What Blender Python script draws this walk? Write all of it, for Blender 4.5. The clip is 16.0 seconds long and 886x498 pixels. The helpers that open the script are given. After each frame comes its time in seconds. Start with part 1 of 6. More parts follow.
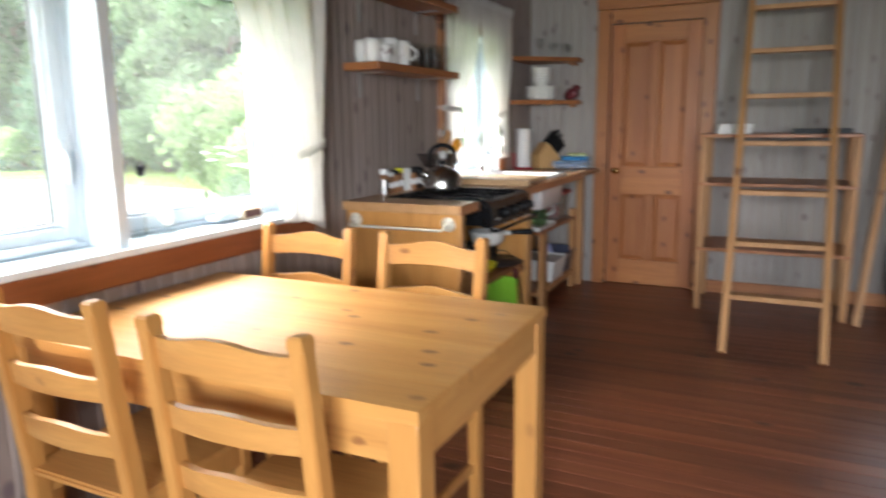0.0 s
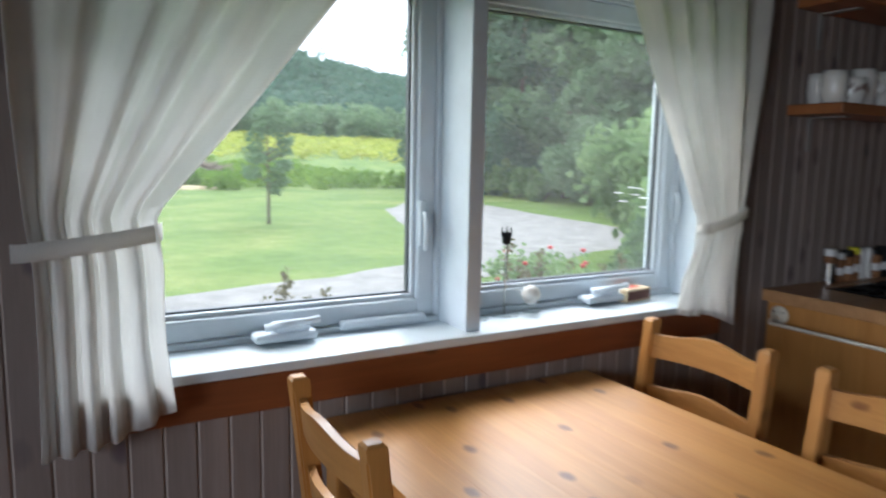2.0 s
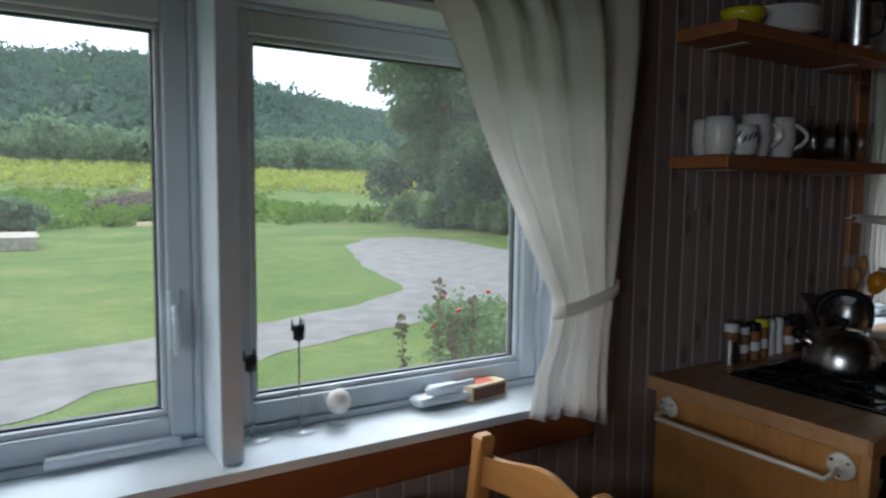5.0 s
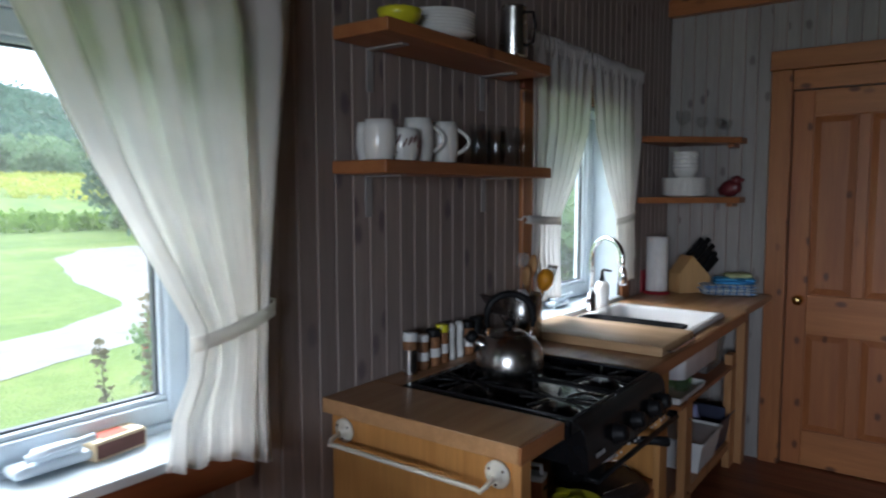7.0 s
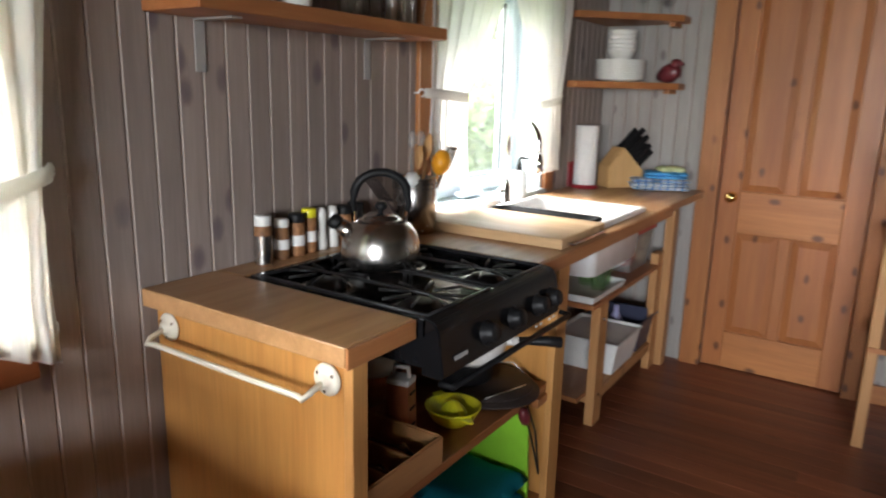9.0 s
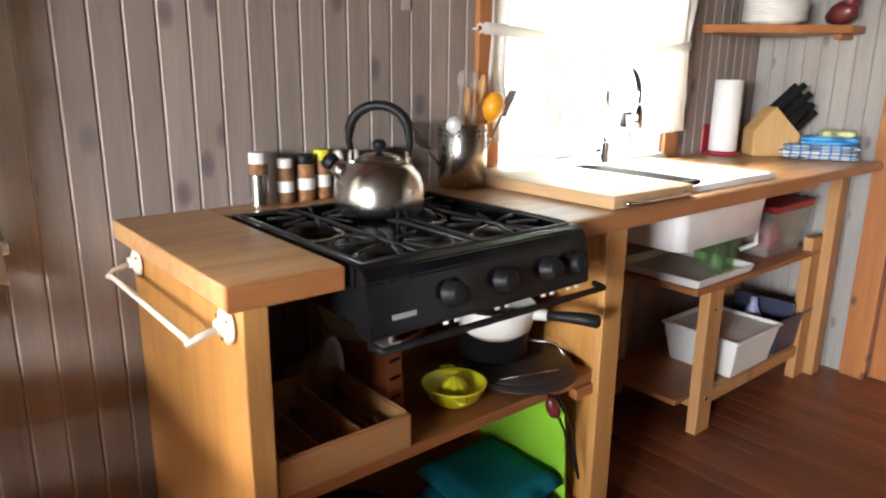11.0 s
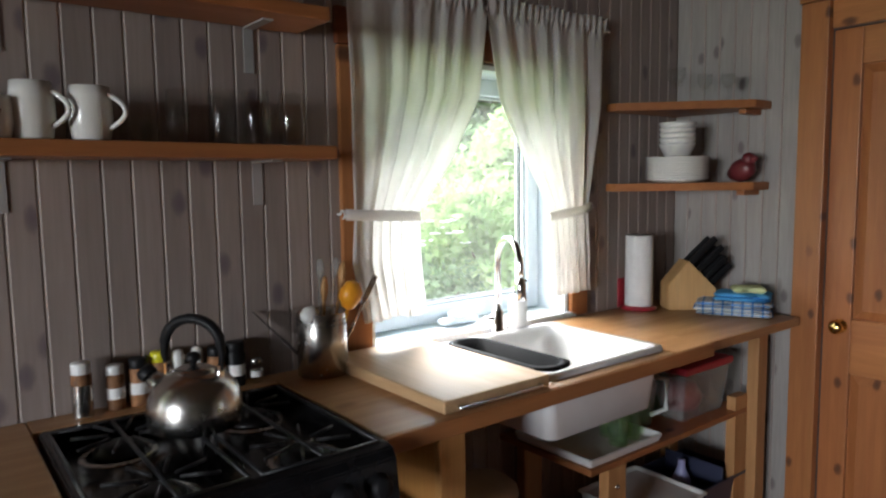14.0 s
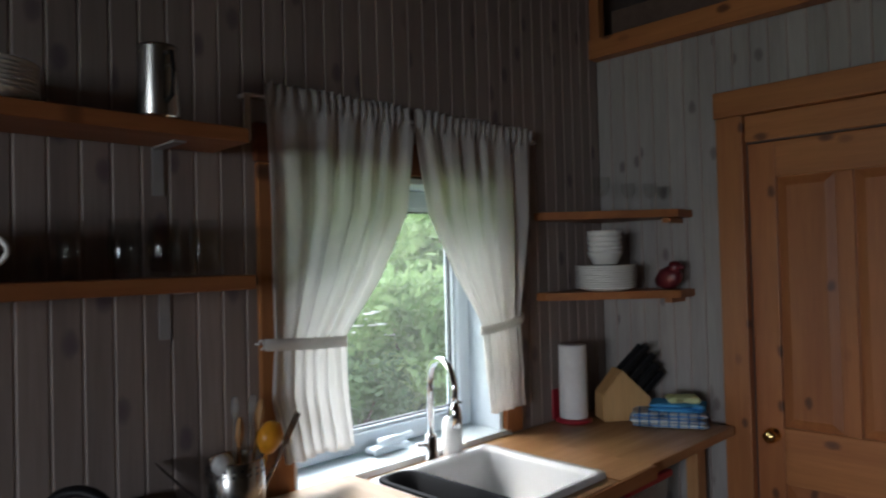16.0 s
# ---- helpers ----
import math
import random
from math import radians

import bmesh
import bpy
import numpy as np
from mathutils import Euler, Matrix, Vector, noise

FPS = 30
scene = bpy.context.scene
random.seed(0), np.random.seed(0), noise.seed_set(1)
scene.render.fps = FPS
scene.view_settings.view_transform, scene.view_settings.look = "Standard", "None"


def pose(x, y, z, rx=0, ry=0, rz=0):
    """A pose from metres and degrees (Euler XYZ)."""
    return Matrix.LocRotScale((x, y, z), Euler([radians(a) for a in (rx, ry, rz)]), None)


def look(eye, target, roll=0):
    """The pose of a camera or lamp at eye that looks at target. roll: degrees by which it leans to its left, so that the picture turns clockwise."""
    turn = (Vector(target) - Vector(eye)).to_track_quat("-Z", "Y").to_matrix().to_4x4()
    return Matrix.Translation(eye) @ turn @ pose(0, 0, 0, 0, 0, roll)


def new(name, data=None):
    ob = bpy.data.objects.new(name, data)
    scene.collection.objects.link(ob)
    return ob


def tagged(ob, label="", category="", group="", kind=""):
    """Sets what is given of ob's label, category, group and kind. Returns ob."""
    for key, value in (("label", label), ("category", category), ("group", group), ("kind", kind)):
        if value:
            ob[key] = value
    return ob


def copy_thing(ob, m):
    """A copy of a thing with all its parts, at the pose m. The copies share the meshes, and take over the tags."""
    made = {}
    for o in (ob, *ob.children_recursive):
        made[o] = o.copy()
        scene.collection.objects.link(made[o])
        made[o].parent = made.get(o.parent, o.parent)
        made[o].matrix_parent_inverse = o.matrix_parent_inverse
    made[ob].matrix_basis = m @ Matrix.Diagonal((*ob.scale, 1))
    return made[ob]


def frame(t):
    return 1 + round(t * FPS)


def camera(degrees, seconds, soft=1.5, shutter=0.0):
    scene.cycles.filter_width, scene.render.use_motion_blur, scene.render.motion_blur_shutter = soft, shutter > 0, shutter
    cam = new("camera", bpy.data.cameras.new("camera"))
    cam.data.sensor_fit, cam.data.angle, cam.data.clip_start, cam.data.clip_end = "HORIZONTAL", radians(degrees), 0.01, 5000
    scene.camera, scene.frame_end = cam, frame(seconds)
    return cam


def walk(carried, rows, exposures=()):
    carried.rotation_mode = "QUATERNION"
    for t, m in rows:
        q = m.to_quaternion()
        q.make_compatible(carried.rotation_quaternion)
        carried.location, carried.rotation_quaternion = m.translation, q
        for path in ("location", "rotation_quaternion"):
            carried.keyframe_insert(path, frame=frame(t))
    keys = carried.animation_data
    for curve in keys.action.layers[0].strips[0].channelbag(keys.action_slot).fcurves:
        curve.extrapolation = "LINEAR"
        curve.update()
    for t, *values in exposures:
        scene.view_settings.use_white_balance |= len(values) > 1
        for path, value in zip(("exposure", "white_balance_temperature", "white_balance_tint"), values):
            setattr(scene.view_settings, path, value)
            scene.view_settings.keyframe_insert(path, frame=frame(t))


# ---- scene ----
cam = camera(66.1, 16.0, soft=2.1, shutter=0.5)
PATH = [
    (0, (0.329, 0.299, 1.257), (-0.523, 2.071, 0.892), -0.7),
    (0.5, (0.227, 0.39, 1.267), (-0.912, 2.007, 0.964), -0.2),
    (1, (0.158, 0.42, 1.272), (-1.075, 1.962, 0.954), 1.0),
    (1.5, (0.084, 0.55, 1.284), (-1.397, 1.856, 0.963), -1.2),
    (2, (-0.012, 0.799, 1.335), (-1.721, 1.802, 1.065), 1.1),
    (2.5, (-0.066, 0.897, 1.365), (-1.889, 1.678, 1.109), -0.1),
    (3, (-0.162, 1.013, 1.369), (-2.018, 1.72, 1.129), 0.7),
    (3.5, (-0.274, 1.159, 1.395), (-2.099, 1.95, 1.188), 0.6),
    (3.7, (-0.296, 1.203, 1.406), (-2.105, 2.036, 1.223), -0.1),
    (4.75, (-0.165, 1.335, 1.425), (-1.925, 2.41, 1.247), 0.2),
    (5.8, (-0.118, 1.523, 1.446), (-1.675, 2.766, 1.27), 0.4),
    (6, (-0.1, 1.537, 1.451), (-1.586, 2.864, 1.276), -0.2),
    (6.5, (-0.1, 1.585, 1.459), (-1.429, 3.069, 1.276), -0.5),
    (7, (-0.136, 1.683, 1.447), (-1.323, 3.284, 1.277), -0.1),
    (7.5, (-0.198, 1.776, 1.424), (-1.268, 3.448, 1.186), 0.3),
    (8, (-0.24, 1.832, 1.406), (-1.2, 3.553, 1.063), 0.6),
    (8.5, (-0.218, 1.914, 1.369), (-1.097, 3.661, 0.949), 0.4),
    (9, (-0.093, 2.062, 1.343), (-1.165, 3.69, 0.895), 1.4),
    (9.2, (-0.042, 2.106, 1.334), (-1.208, 3.67, 0.893), 2.1),
    (11.3, (0.158, 2.605, 1.208), (-1.388, 3.766, 0.697), 1.6),
    (11.5, (0.221, 2.648, 1.218), (-1.364, 3.755, 0.705), 2.3),
    (12, (0.321, 2.751, 1.258), (-1.335, 3.775, 0.802), 0.7),
    (12.5, (0.371, 2.824, 1.302), (-1.316, 3.857, 1.005), 0.1),
    (13, (0.368, 2.867, 1.342), (-1.294, 3.938, 1.043), -0.7),
    (13.5, (0.343, 2.891, 1.389), (-1.269, 4.049, 1.137), -1.1),
    (14, (0.308, 2.927, 1.43), (-1.261, 4.152, 1.233), -0.8),
    (14.5, (0.268, 2.95, 1.459), (-1.266, 4.228, 1.336), -1.1),
    (15, (0.237, 2.964, 1.493), (-1.284, 4.262, 1.444), -1.3),
    (15.5, (0.215, 2.966, 1.523), (-1.295, 4.277, 1.533), -1.2),
    (16, (0.199, 2.989, 1.545), (-1.222, 4.397, 1.581), -1.5),
]
EXPOSURES = [(0, 3.45, 6150, 10), (0.5, 3.05, 6000, 10), (1, 2.75, 5850, 10), (1.5, 2.3, 5750, 10), (2, 1.65, 5700, 10), (2.5, 1.25, 5700, 10), (3, 1.05, 5700, 10), (3.5, 0.9, 5700, 10), (6, 1.05, 5600, 10), (7, 2.1, 5500, 10), (8, 3.1, 5950, 10), (9, 3.75, 6300, 10), (11.5, 4.75, 6450, 10), (12.5, 4.6, 6350, 10), (13.5, 3.8, 6200, 10), (14.5, 2.8, 6050, 10), (16, 2.1, 5850, 10)]
walk(cam, [(t, look(eye, target, roll)) for t, eye, target, roll in PATH], EXPOSURES)

# ---- light ----
world = bpy.data.worlds.new("overcast_sky")
scene.world = world
world.use_nodes = True
wt = world.node_tree
sky = wt.nodes.new("ShaderNodeTexSky")
sky.sky_type, sky.sun_disc = "NISHITA", False
sky.sun_elevation, sky.sun_rotation = radians(42), radians(-130)
sky.air_density, sky.dust_density, sky.ozone_density = 1.0, 6.0, 0.6
soften = wt.nodes.new("ShaderNodeMixRGB")
soften.inputs[0].default_value = 0.6
soften.inputs[2].default_value = (7.0, 7.3, 7.6, 1)
wt.links.new(sky.outputs[0], soften.inputs[1])
wt.links.new(soften.outputs[0], wt.nodes["Background"].inputs[0])
wt.nodes["Background"].inputs[1].default_value = 0.15

sun = new("sun", bpy.data.lights.new("sun", "SUN"))
sun.data.energy, sun.data.angle, sun.data.color = 1.4, radians(25), (1.0, 0.96, 0.9)
sun.matrix_world = look((-18, 14, 22), (0, 3, 0))

# added fill lamp for daylight, in an unseen, invented opening in the south wall
glow = new("south_fill_light", bpy.data.lights.new("south_fill_light", "AREA"))
glow.data.shape, glow.data.size, glow.data.size_y = "RECTANGLE", 1.8, 1.2
glow.data.energy, glow.data.color = 5.6, (0.96, 0.98, 1.0)
glow.data.spread = radians(78)
glow.matrix_world = look((1.1, -2.18, 1.4), (-0.3, 3.4, -0.5))


# ---- materials ----
def graph(name):
    m = bpy.data.materials.new(name)
    m.use_nodes = True
    nt = m.node_tree
    return m, nt, nt.nodes["Principled BSDF"]


def node(nt, kind, **values):
    n = nt.nodes.new(kind)
    for key, v in values.items():
        n.inputs[key.replace("_", " ")].default_value = v
    return n


def ramp(nt, source, stops):
    r = nt.nodes.new("ShaderNodeValToRGB")
    while len(r.color_ramp.elements) < len(stops):
        r.color_ramp.elements.new(0.5)
    for e, (p, c) in zip(r.color_ramp.elements, stops):
        e.position, e.color = p, (*c, 1) if len(c) == 3 else c
    nt.links.new(source, r.inputs[0])
    return r.outputs[0]


def blend(nt, fac, a, b, mode="MIX"):
    mix = nt.nodes.new("ShaderNodeMixRGB")
    mix.blend_type = mode
    for sock, v in zip(mix.inputs, (fac, a, b)):
        if isinstance(v, (int, float)):
            sock.default_value = v
        elif isinstance(v, tuple):
            sock.default_value = (*v, 1)
        else:
            nt.links.new(v, sock)
    return mix.outputs[0]


def coords(nt, scale, offset=7.0):
    """Object coordinates, shifted by each object's random number."""
    tc, info = nt.nodes.new("ShaderNodeTexCoord"), nt.nodes.new("ShaderNodeObjectInfo")
    mul = nt.nodes.new("ShaderNodeVectorMath")
    mul.operation = "SCALE"
    mul.inputs[0].default_value = (offset, offset * 1.7, offset * 2.3)
    nt.links.new(info.outputs["Random"], mul.inputs[3])
    add = nt.nodes.new("ShaderNodeVectorMath")
    nt.links.new(tc.outputs["Object"], add.inputs[0])
    nt.links.new(mul.outputs[0], add.inputs[1])
    mp = nt.nodes.new("ShaderNodeMapping")
    mp.inputs["Scale"].default_value = scale
    nt.links.new(add.outputs[0], mp.inputs[0])
    return mp.outputs[0], info


def bump(nt, bsdf, height, strength, distance=0.002):
    b = node(nt, "ShaderNodeBump", Strength=strength, Distance=distance)
    nt.links.new(height, b.inputs["Height"])
    nt.links.new(b.outputs[0], bsdf.inputs["Normal"])


def wood(name, light, dark, knot, grain="x", flat="z", rough=0.4, knots=2.2, vary=0.25, knot_size=0.1, gloss=0.5, thin=0.5):
    """Sawn wood: streaks along the grain, growth rings, knots and a tone of its own for each piece."""
    m, nt, b = graph(name)
    axes = "xyz"
    s = [14.0, 14.0, 14.0]
    s[axes.index(grain)] = 0.9
    vec, info = coords(nt, tuple(s))
    n1 = node(nt, "ShaderNodeTexNoise", Scale=1.0, Detail=6.0, Roughness=0.6, Distortion=0.6)
    nt.links.new(vec, n1.inputs["Vector"])
    fine = [c * 9 for c in s]
    v2, _ = coords(nt, tuple(fine))
    n2 = node(nt, "ShaderNodeTexNoise", Scale=1.0, Detail=3.0)
    nt.links.new(v2, n2.inputs["Vector"])
    col = blend(nt, ramp(nt, n1.outputs[0], [(0.35, (0, 0, 0)), (0.68, (1, 1, 1))]), light, dark)
    col = blend(nt, 0.18, col, ramp(nt, n2.outputs[0], [(0.3, (0.3, 0.3, 0.3)), (0.7, (1, 1, 1))]), "MULTIPLY")
    v3, _ = coords(nt, (1, 1, 1), 31.0)
    sep, com = nt.nodes.new("ShaderNodeSeparateXYZ"), nt.nodes.new("ShaderNodeCombineXYZ")
    nt.links.new(v3, sep.inputs[0])
    across = [q for q in axes if q not in (grain, flat)][0]
    for slot, (axis, factor) in enumerate(((grain, knots), (across, knots * 1.7))):
        mul = nt.nodes.new("ShaderNodeMath")
        mul.operation = "MULTIPLY"
        mul.inputs[1].default_value = factor
        nt.links.new(sep.outputs[axes.index(axis)], mul.inputs[0])
        nt.links.new(mul.outputs[0], com.inputs[slot])
    wob = node(nt, "ShaderNodeTexNoise", Scale=7.0, Detail=2.0)
    nt.links.new(com.outputs[0], wob.inputs["Vector"])
    v3b = blend(nt, 0.07, com.outputs[0], wob.outputs["Color"], "ADD")
    vor = node(nt, "ShaderNodeTexVoronoi", Scale=1.0)
    vor.voronoi_dimensions = "2D"
    nt.links.new(v3b, vor.inputs["Vector"])
    spot = ramp(nt, vor.outputs["Distance"], [(0.0, (1, 1, 1)), (knot_size * 0.55, (0.8, 0.8, 0.8)), (knot_size, (0, 0, 0))])
    pick = ramp(nt, vor.outputs["Color"], [(thin, (0, 0, 0)), (thin + 0.12, (1, 1, 1))])
    spot = blend(nt, 1.0, spot, pick, "MULTIPLY")
    col = blend(nt, spot, col, knot)
    tone = nt.nodes.new("ShaderNodeHueSaturation")
    mr = node(nt, "ShaderNodeMapRange", To_Min=1 - vary, To_Max=1 + vary)
    nt.links.new(info.outputs["Random"], mr.inputs["Value"])
    nt.links.new(mr.outputs[0], tone.inputs["Value"])
    nt.links.new(col, tone.inputs["Color"])
    nt.links.new(tone.outputs[0], b.inputs["Base Color"])
    rr = node(nt, "ShaderNodeMapRange", To_Min=rough - 0.08, To_Max=rough + 0.12)
    nt.links.new(n1.outputs[0], rr.inputs["Value"])
    nt.links.new(rr.outputs[0], b.inputs["Roughness"])
    b.inputs["Specular IOR Level"].default_value = gloss
    bump(nt, b, n2.outputs[0], 0.25, 0.001)
    return m


def stuff(name, colour, rough=0.5, metal=0.0, vary=0.12, scale=14.0, relief=0.1, spread=0.0, spec=0.5):
    """A plain surface with soft blotches, fine grain and uneven gloss."""
    m, nt, b = graph(name)
    vec, info = coords(nt, (1, 1, 1))
    n1 = node(nt, "ShaderNodeTexNoise", Scale=scale, Detail=4.0)
    n2 = node(nt, "ShaderNodeTexNoise", Scale=scale * 14, Detail=2.0)
    nt.links.new(vec, n1.inputs["Vector"])
    nt.links.new(vec, n2.inputs["Vector"])
    lo = tuple(c * (1 - vary) for c in colour)
    hi = tuple(min(1, c * (1 + vary)) for c in colour)
    col = ramp(nt, n1.outputs[0], [(0.3, lo), (0.7, hi)])
    if spread:
        tone = nt.nodes.new("ShaderNodeHueSaturation")
        mr = node(nt, "ShaderNodeMapRange", To_Min=1 - spread, To_Max=1 + spread)
        nt.links.new(info.outputs["Random"], mr.inputs["Value"])
        nt.links.new(mr.outputs[0], tone.inputs["Value"])
        nt.links.new(col, tone.inputs["Color"])
        col = tone.outputs[0]
    nt.links.new(col, b.inputs["Base Color"])
    rr = node(nt, "ShaderNodeMapRange", To_Min=max(0.02, rough - 0.06), To_Max=rough + 0.08)
    nt.links.new(n1.outputs[0], rr.inputs["Value"])
    nt.links.new(rr.outputs[0], b.inputs["Roughness"])
    b.inputs["Metallic"].default_value = metal
    b.inputs["Specular IOR Level"].default_value = spec
    if relief:
        bump(nt, b, n2.outputs[0], relief, 0.001)
    return m


def cloth(name, colour, through_light=0.45, weave=900.0):
    m, nt, b = graph(name)
    tc = nt.nodes.new("ShaderNodeTexCoord")
    n1 = node(nt, "ShaderNodeTexNoise", Scale=weave, Detail=2.0)
    n2 = node(nt, "ShaderNodeTexNoise", Scale=9.0, Detail=3.0)
    nt.links.new(tc.outputs["Object"], n1.inputs["Vector"])
    nt.links.new(tc.outputs["Object"], n2.inputs["Vector"])
    col = ramp(nt, n2.outputs[0], [(0.3, tuple(c * 0.92 for c in colour)), (0.7, colour)])
    nt.links.new(col, b.inputs["Base Color"])
    b.inputs["Roughness"].default_value = 0.9
    b.inputs["Specular IOR Level"].default_value = 0.1
    bump(nt, b, n1.outputs[0], 0.3, 0.001)
    if through_light:
        tr = nt.nodes.new("ShaderNodeBsdfTranslucent")
        nt.links.new(col, tr.inputs[0])
        mix = nt.nodes.new("ShaderNodeMixShader")
        mix.inputs[0].default_value = through_light
        nt.links.new(b.outputs[0], mix.inputs[1])
        nt.links.new(tr.outputs[0], mix.inputs[2])
        nt.links.new(mix.outputs[0], nt.nodes["Material Output"].inputs[0])
    return m


def clear(name, tint=(1, 1, 1), rough=0.0, ior=1.45, body=0.0, haze=0.0):
    """Thin glass or clear plastic: lets light straight through and mirrors more towards its edges."""
    m, nt, b = graph(name)
    tr = nt.nodes.new("ShaderNodeBsdfTransparent")
    tr.inputs[0].default_value = (*tint, 1)
    gl = node(nt, "ShaderNodeBsdfGlossy", Roughness=rough)
    lw = node(nt, "ShaderNodeLayerWeight", Blend=0.5)
    power = nt.nodes.new("ShaderNodeMath")
    power.operation = "POWER"
    power.inputs[1].default_value = 4.0
    nt.links.new(lw.outputs["Facing"], power.inputs[0])
    fr = node(nt, "ShaderNodeMapRange", To_Min=((ior - 1) / (ior + 1)) ** 2, To_Max=0.5)
    nt.links.new(power.outputs[0], fr.inputs["Value"])
    mix = nt.nodes.new("ShaderNodeMixShader")
    nt.links.new(fr.outputs[0], mix.inputs[0])
    nt.links.new(tr.outputs[0], mix.inputs[1])
    nt.links.new(gl.outputs[0], mix.inputs[2])
    last = mix
    # faint whitish layer in the glass, standing in for glare over the view
    if haze:
        film = nt.nodes.new("ShaderNodeBsdfTranslucent")
        film.inputs[0].default_value = (0.9, 0.92, 0.9, 1)
        n = node(nt, "ShaderNodeTexNoise", Scale=3.0, Detail=4.0)
        nt.links.new(nt.nodes.new("ShaderNodeTexCoord").outputs["Object"], n.inputs["Vector"])
        amount = node(nt, "ShaderNodeMapRange", From_Min=0.3, From_Max=0.7, To_Min=haze * 0.6, To_Max=haze * 1.4)
        nt.links.new(n.outputs[0], amount.inputs["Value"])
        last = nt.nodes.new("ShaderNodeMixShader")
        nt.links.new(amount.outputs[0], last.inputs[0])
        nt.links.new(mix.outputs[0], last.inputs[1])
        nt.links.new(film.outputs[0], last.inputs[2])
    if body:
        b.inputs["Base Color"].default_value = (*(c * 0.85 for c in tint), 1)
        b.inputs["Roughness"].default_value = 0.4
        last = nt.nodes.new("ShaderNodeMixShader")
        last.inputs[0].default_value = body
        nt.links.new(mix.outputs[0], last.inputs[1])
        nt.links.new(b.outputs[0], last.inputs[2])
    nt.links.new(last.outputs[0], nt.nodes["Material Output"].inputs[0])
    return m


def leaves(name, a, c, spread=0.2, scale=0.6):
    m, nt, b = graph(name)
    tc = nt.nodes.new("ShaderNodeTexCoord")
    n = node(nt, "ShaderNodeTexNoise", Scale=scale, Detail=5.0, Roughness=0.7)
    nt.links.new(tc.outputs["Object"], n.inputs["Vector"])
    n2 = node(nt, "ShaderNodeTexNoise", Scale=scale * 12, Detail=2.0)
    nt.links.new(tc.outputs["Object"], n2.inputs["Vector"])
    col = ramp(nt, n.outputs[0], [(0.32, a), (0.68, c)])
    col = blend(nt, 0.5, col, ramp(nt, n2.outputs[0], [(0.3, (0.7, 0.74, 0.66)), (0.7, (1, 1, 1))]), "MULTIPLY")
    info = nt.nodes.new("ShaderNodeObjectInfo")
    tone = nt.nodes.new("ShaderNodeHueSaturation")
    mr = node(nt, "ShaderNodeMapRange", To_Min=1 - spread, To_Max=1 + spread)
    nt.links.new(info.outputs["Random"], mr.inputs["Value"])
    nt.links.new(mr.outputs[0], tone.inputs["Value"])
    nt.links.new(col, tone.inputs["Color"])
    nt.links.new(tone.outputs[0], b.inputs["Base Color"])
    b.inputs["Roughness"].default_value = 0.75
    b.inputs["Specular IOR Level"].default_value = 0.2
    tr = nt.nodes.new("ShaderNodeBsdfTranslucent")
    nt.links.new(tone.outputs[0], tr.inputs[0])
    mix = nt.nodes.new("ShaderNodeMixShader")
    mix.inputs[0].default_value = 0.45
    nt.links.new(b.outputs[0], mix.inputs[1])
    nt.links.new(tr.outputs[0], mix.inputs[2])
    nt.links.new(mix.outputs[0], nt.nodes["Material Output"].inputs[0])
    return m


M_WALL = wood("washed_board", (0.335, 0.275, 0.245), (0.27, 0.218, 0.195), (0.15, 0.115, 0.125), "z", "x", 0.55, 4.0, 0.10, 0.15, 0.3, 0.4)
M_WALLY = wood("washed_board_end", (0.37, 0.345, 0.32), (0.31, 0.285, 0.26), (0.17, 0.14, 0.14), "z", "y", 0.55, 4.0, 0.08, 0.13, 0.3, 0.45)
# paler tone for the board chamfers: window light caught at the grooves, as colour
M_BEAD = wood("lit_board_edge", (0.43, 0.355, 0.315), (0.36, 0.295, 0.26), (0.3, 0.25, 0.22), "z", "x", 0.5, 1.0, 0.06, 0.03, 0.3)
M_BACK = stuff("board_backing", (0.20, 0.165, 0.15), 0.8)
# brown deepened to hold the shade of the upper room and loft
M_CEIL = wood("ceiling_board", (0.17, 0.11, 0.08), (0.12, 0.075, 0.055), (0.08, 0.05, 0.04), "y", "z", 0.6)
M_FLOOR = wood("floor_plank", (0.24, 0.08, 0.036), (0.15, 0.046, 0.021), (0.05, 0.02, 0.012), "x", "z", 0.36, 1.2, 0.28, 0.06, 0.45)
M_PINE = wood("pine_table_top", (0.57, 0.285, 0.08), (0.48, 0.22, 0.055), (0.17, 0.07, 0.025), "x", "z", 0.33, 4.6, 0.03, 0.12, 0.5, 0.36)
M_PINEZ = wood("pine_upright", (0.55, 0.27, 0.075), (0.45, 0.205, 0.052), (0.22, 0.09, 0.03), "z", "y", 0.36, 3.0, 0.08, 0.07, 0.45)
M_PINEX = wood("pine_rail", (0.56, 0.28, 0.08), (0.46, 0.21, 0.055), (0.22, 0.09, 0.03), "x", "y", 0.36, 3.0, 0.08, 0.06, 0.45)
M_TRIM = wood("amber_trim", (0.45, 0.185, 0.06), (0.35, 0.13, 0.042), (0.10, 0.04, 0.02), "z", "y", 0.38, 5.0, 0.10, 0.13, 0.45, 0.3)
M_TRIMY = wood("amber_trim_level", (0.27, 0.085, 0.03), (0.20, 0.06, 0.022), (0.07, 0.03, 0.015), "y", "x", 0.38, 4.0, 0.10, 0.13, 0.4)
M_TRIMX = wood("amber_trim_cross", (0.45, 0.185, 0.06), (0.35, 0.13, 0.042), (0.10, 0.04, 0.02), "x", "y", 0.38, 4.0, 0.10, 0.13, 0.45)
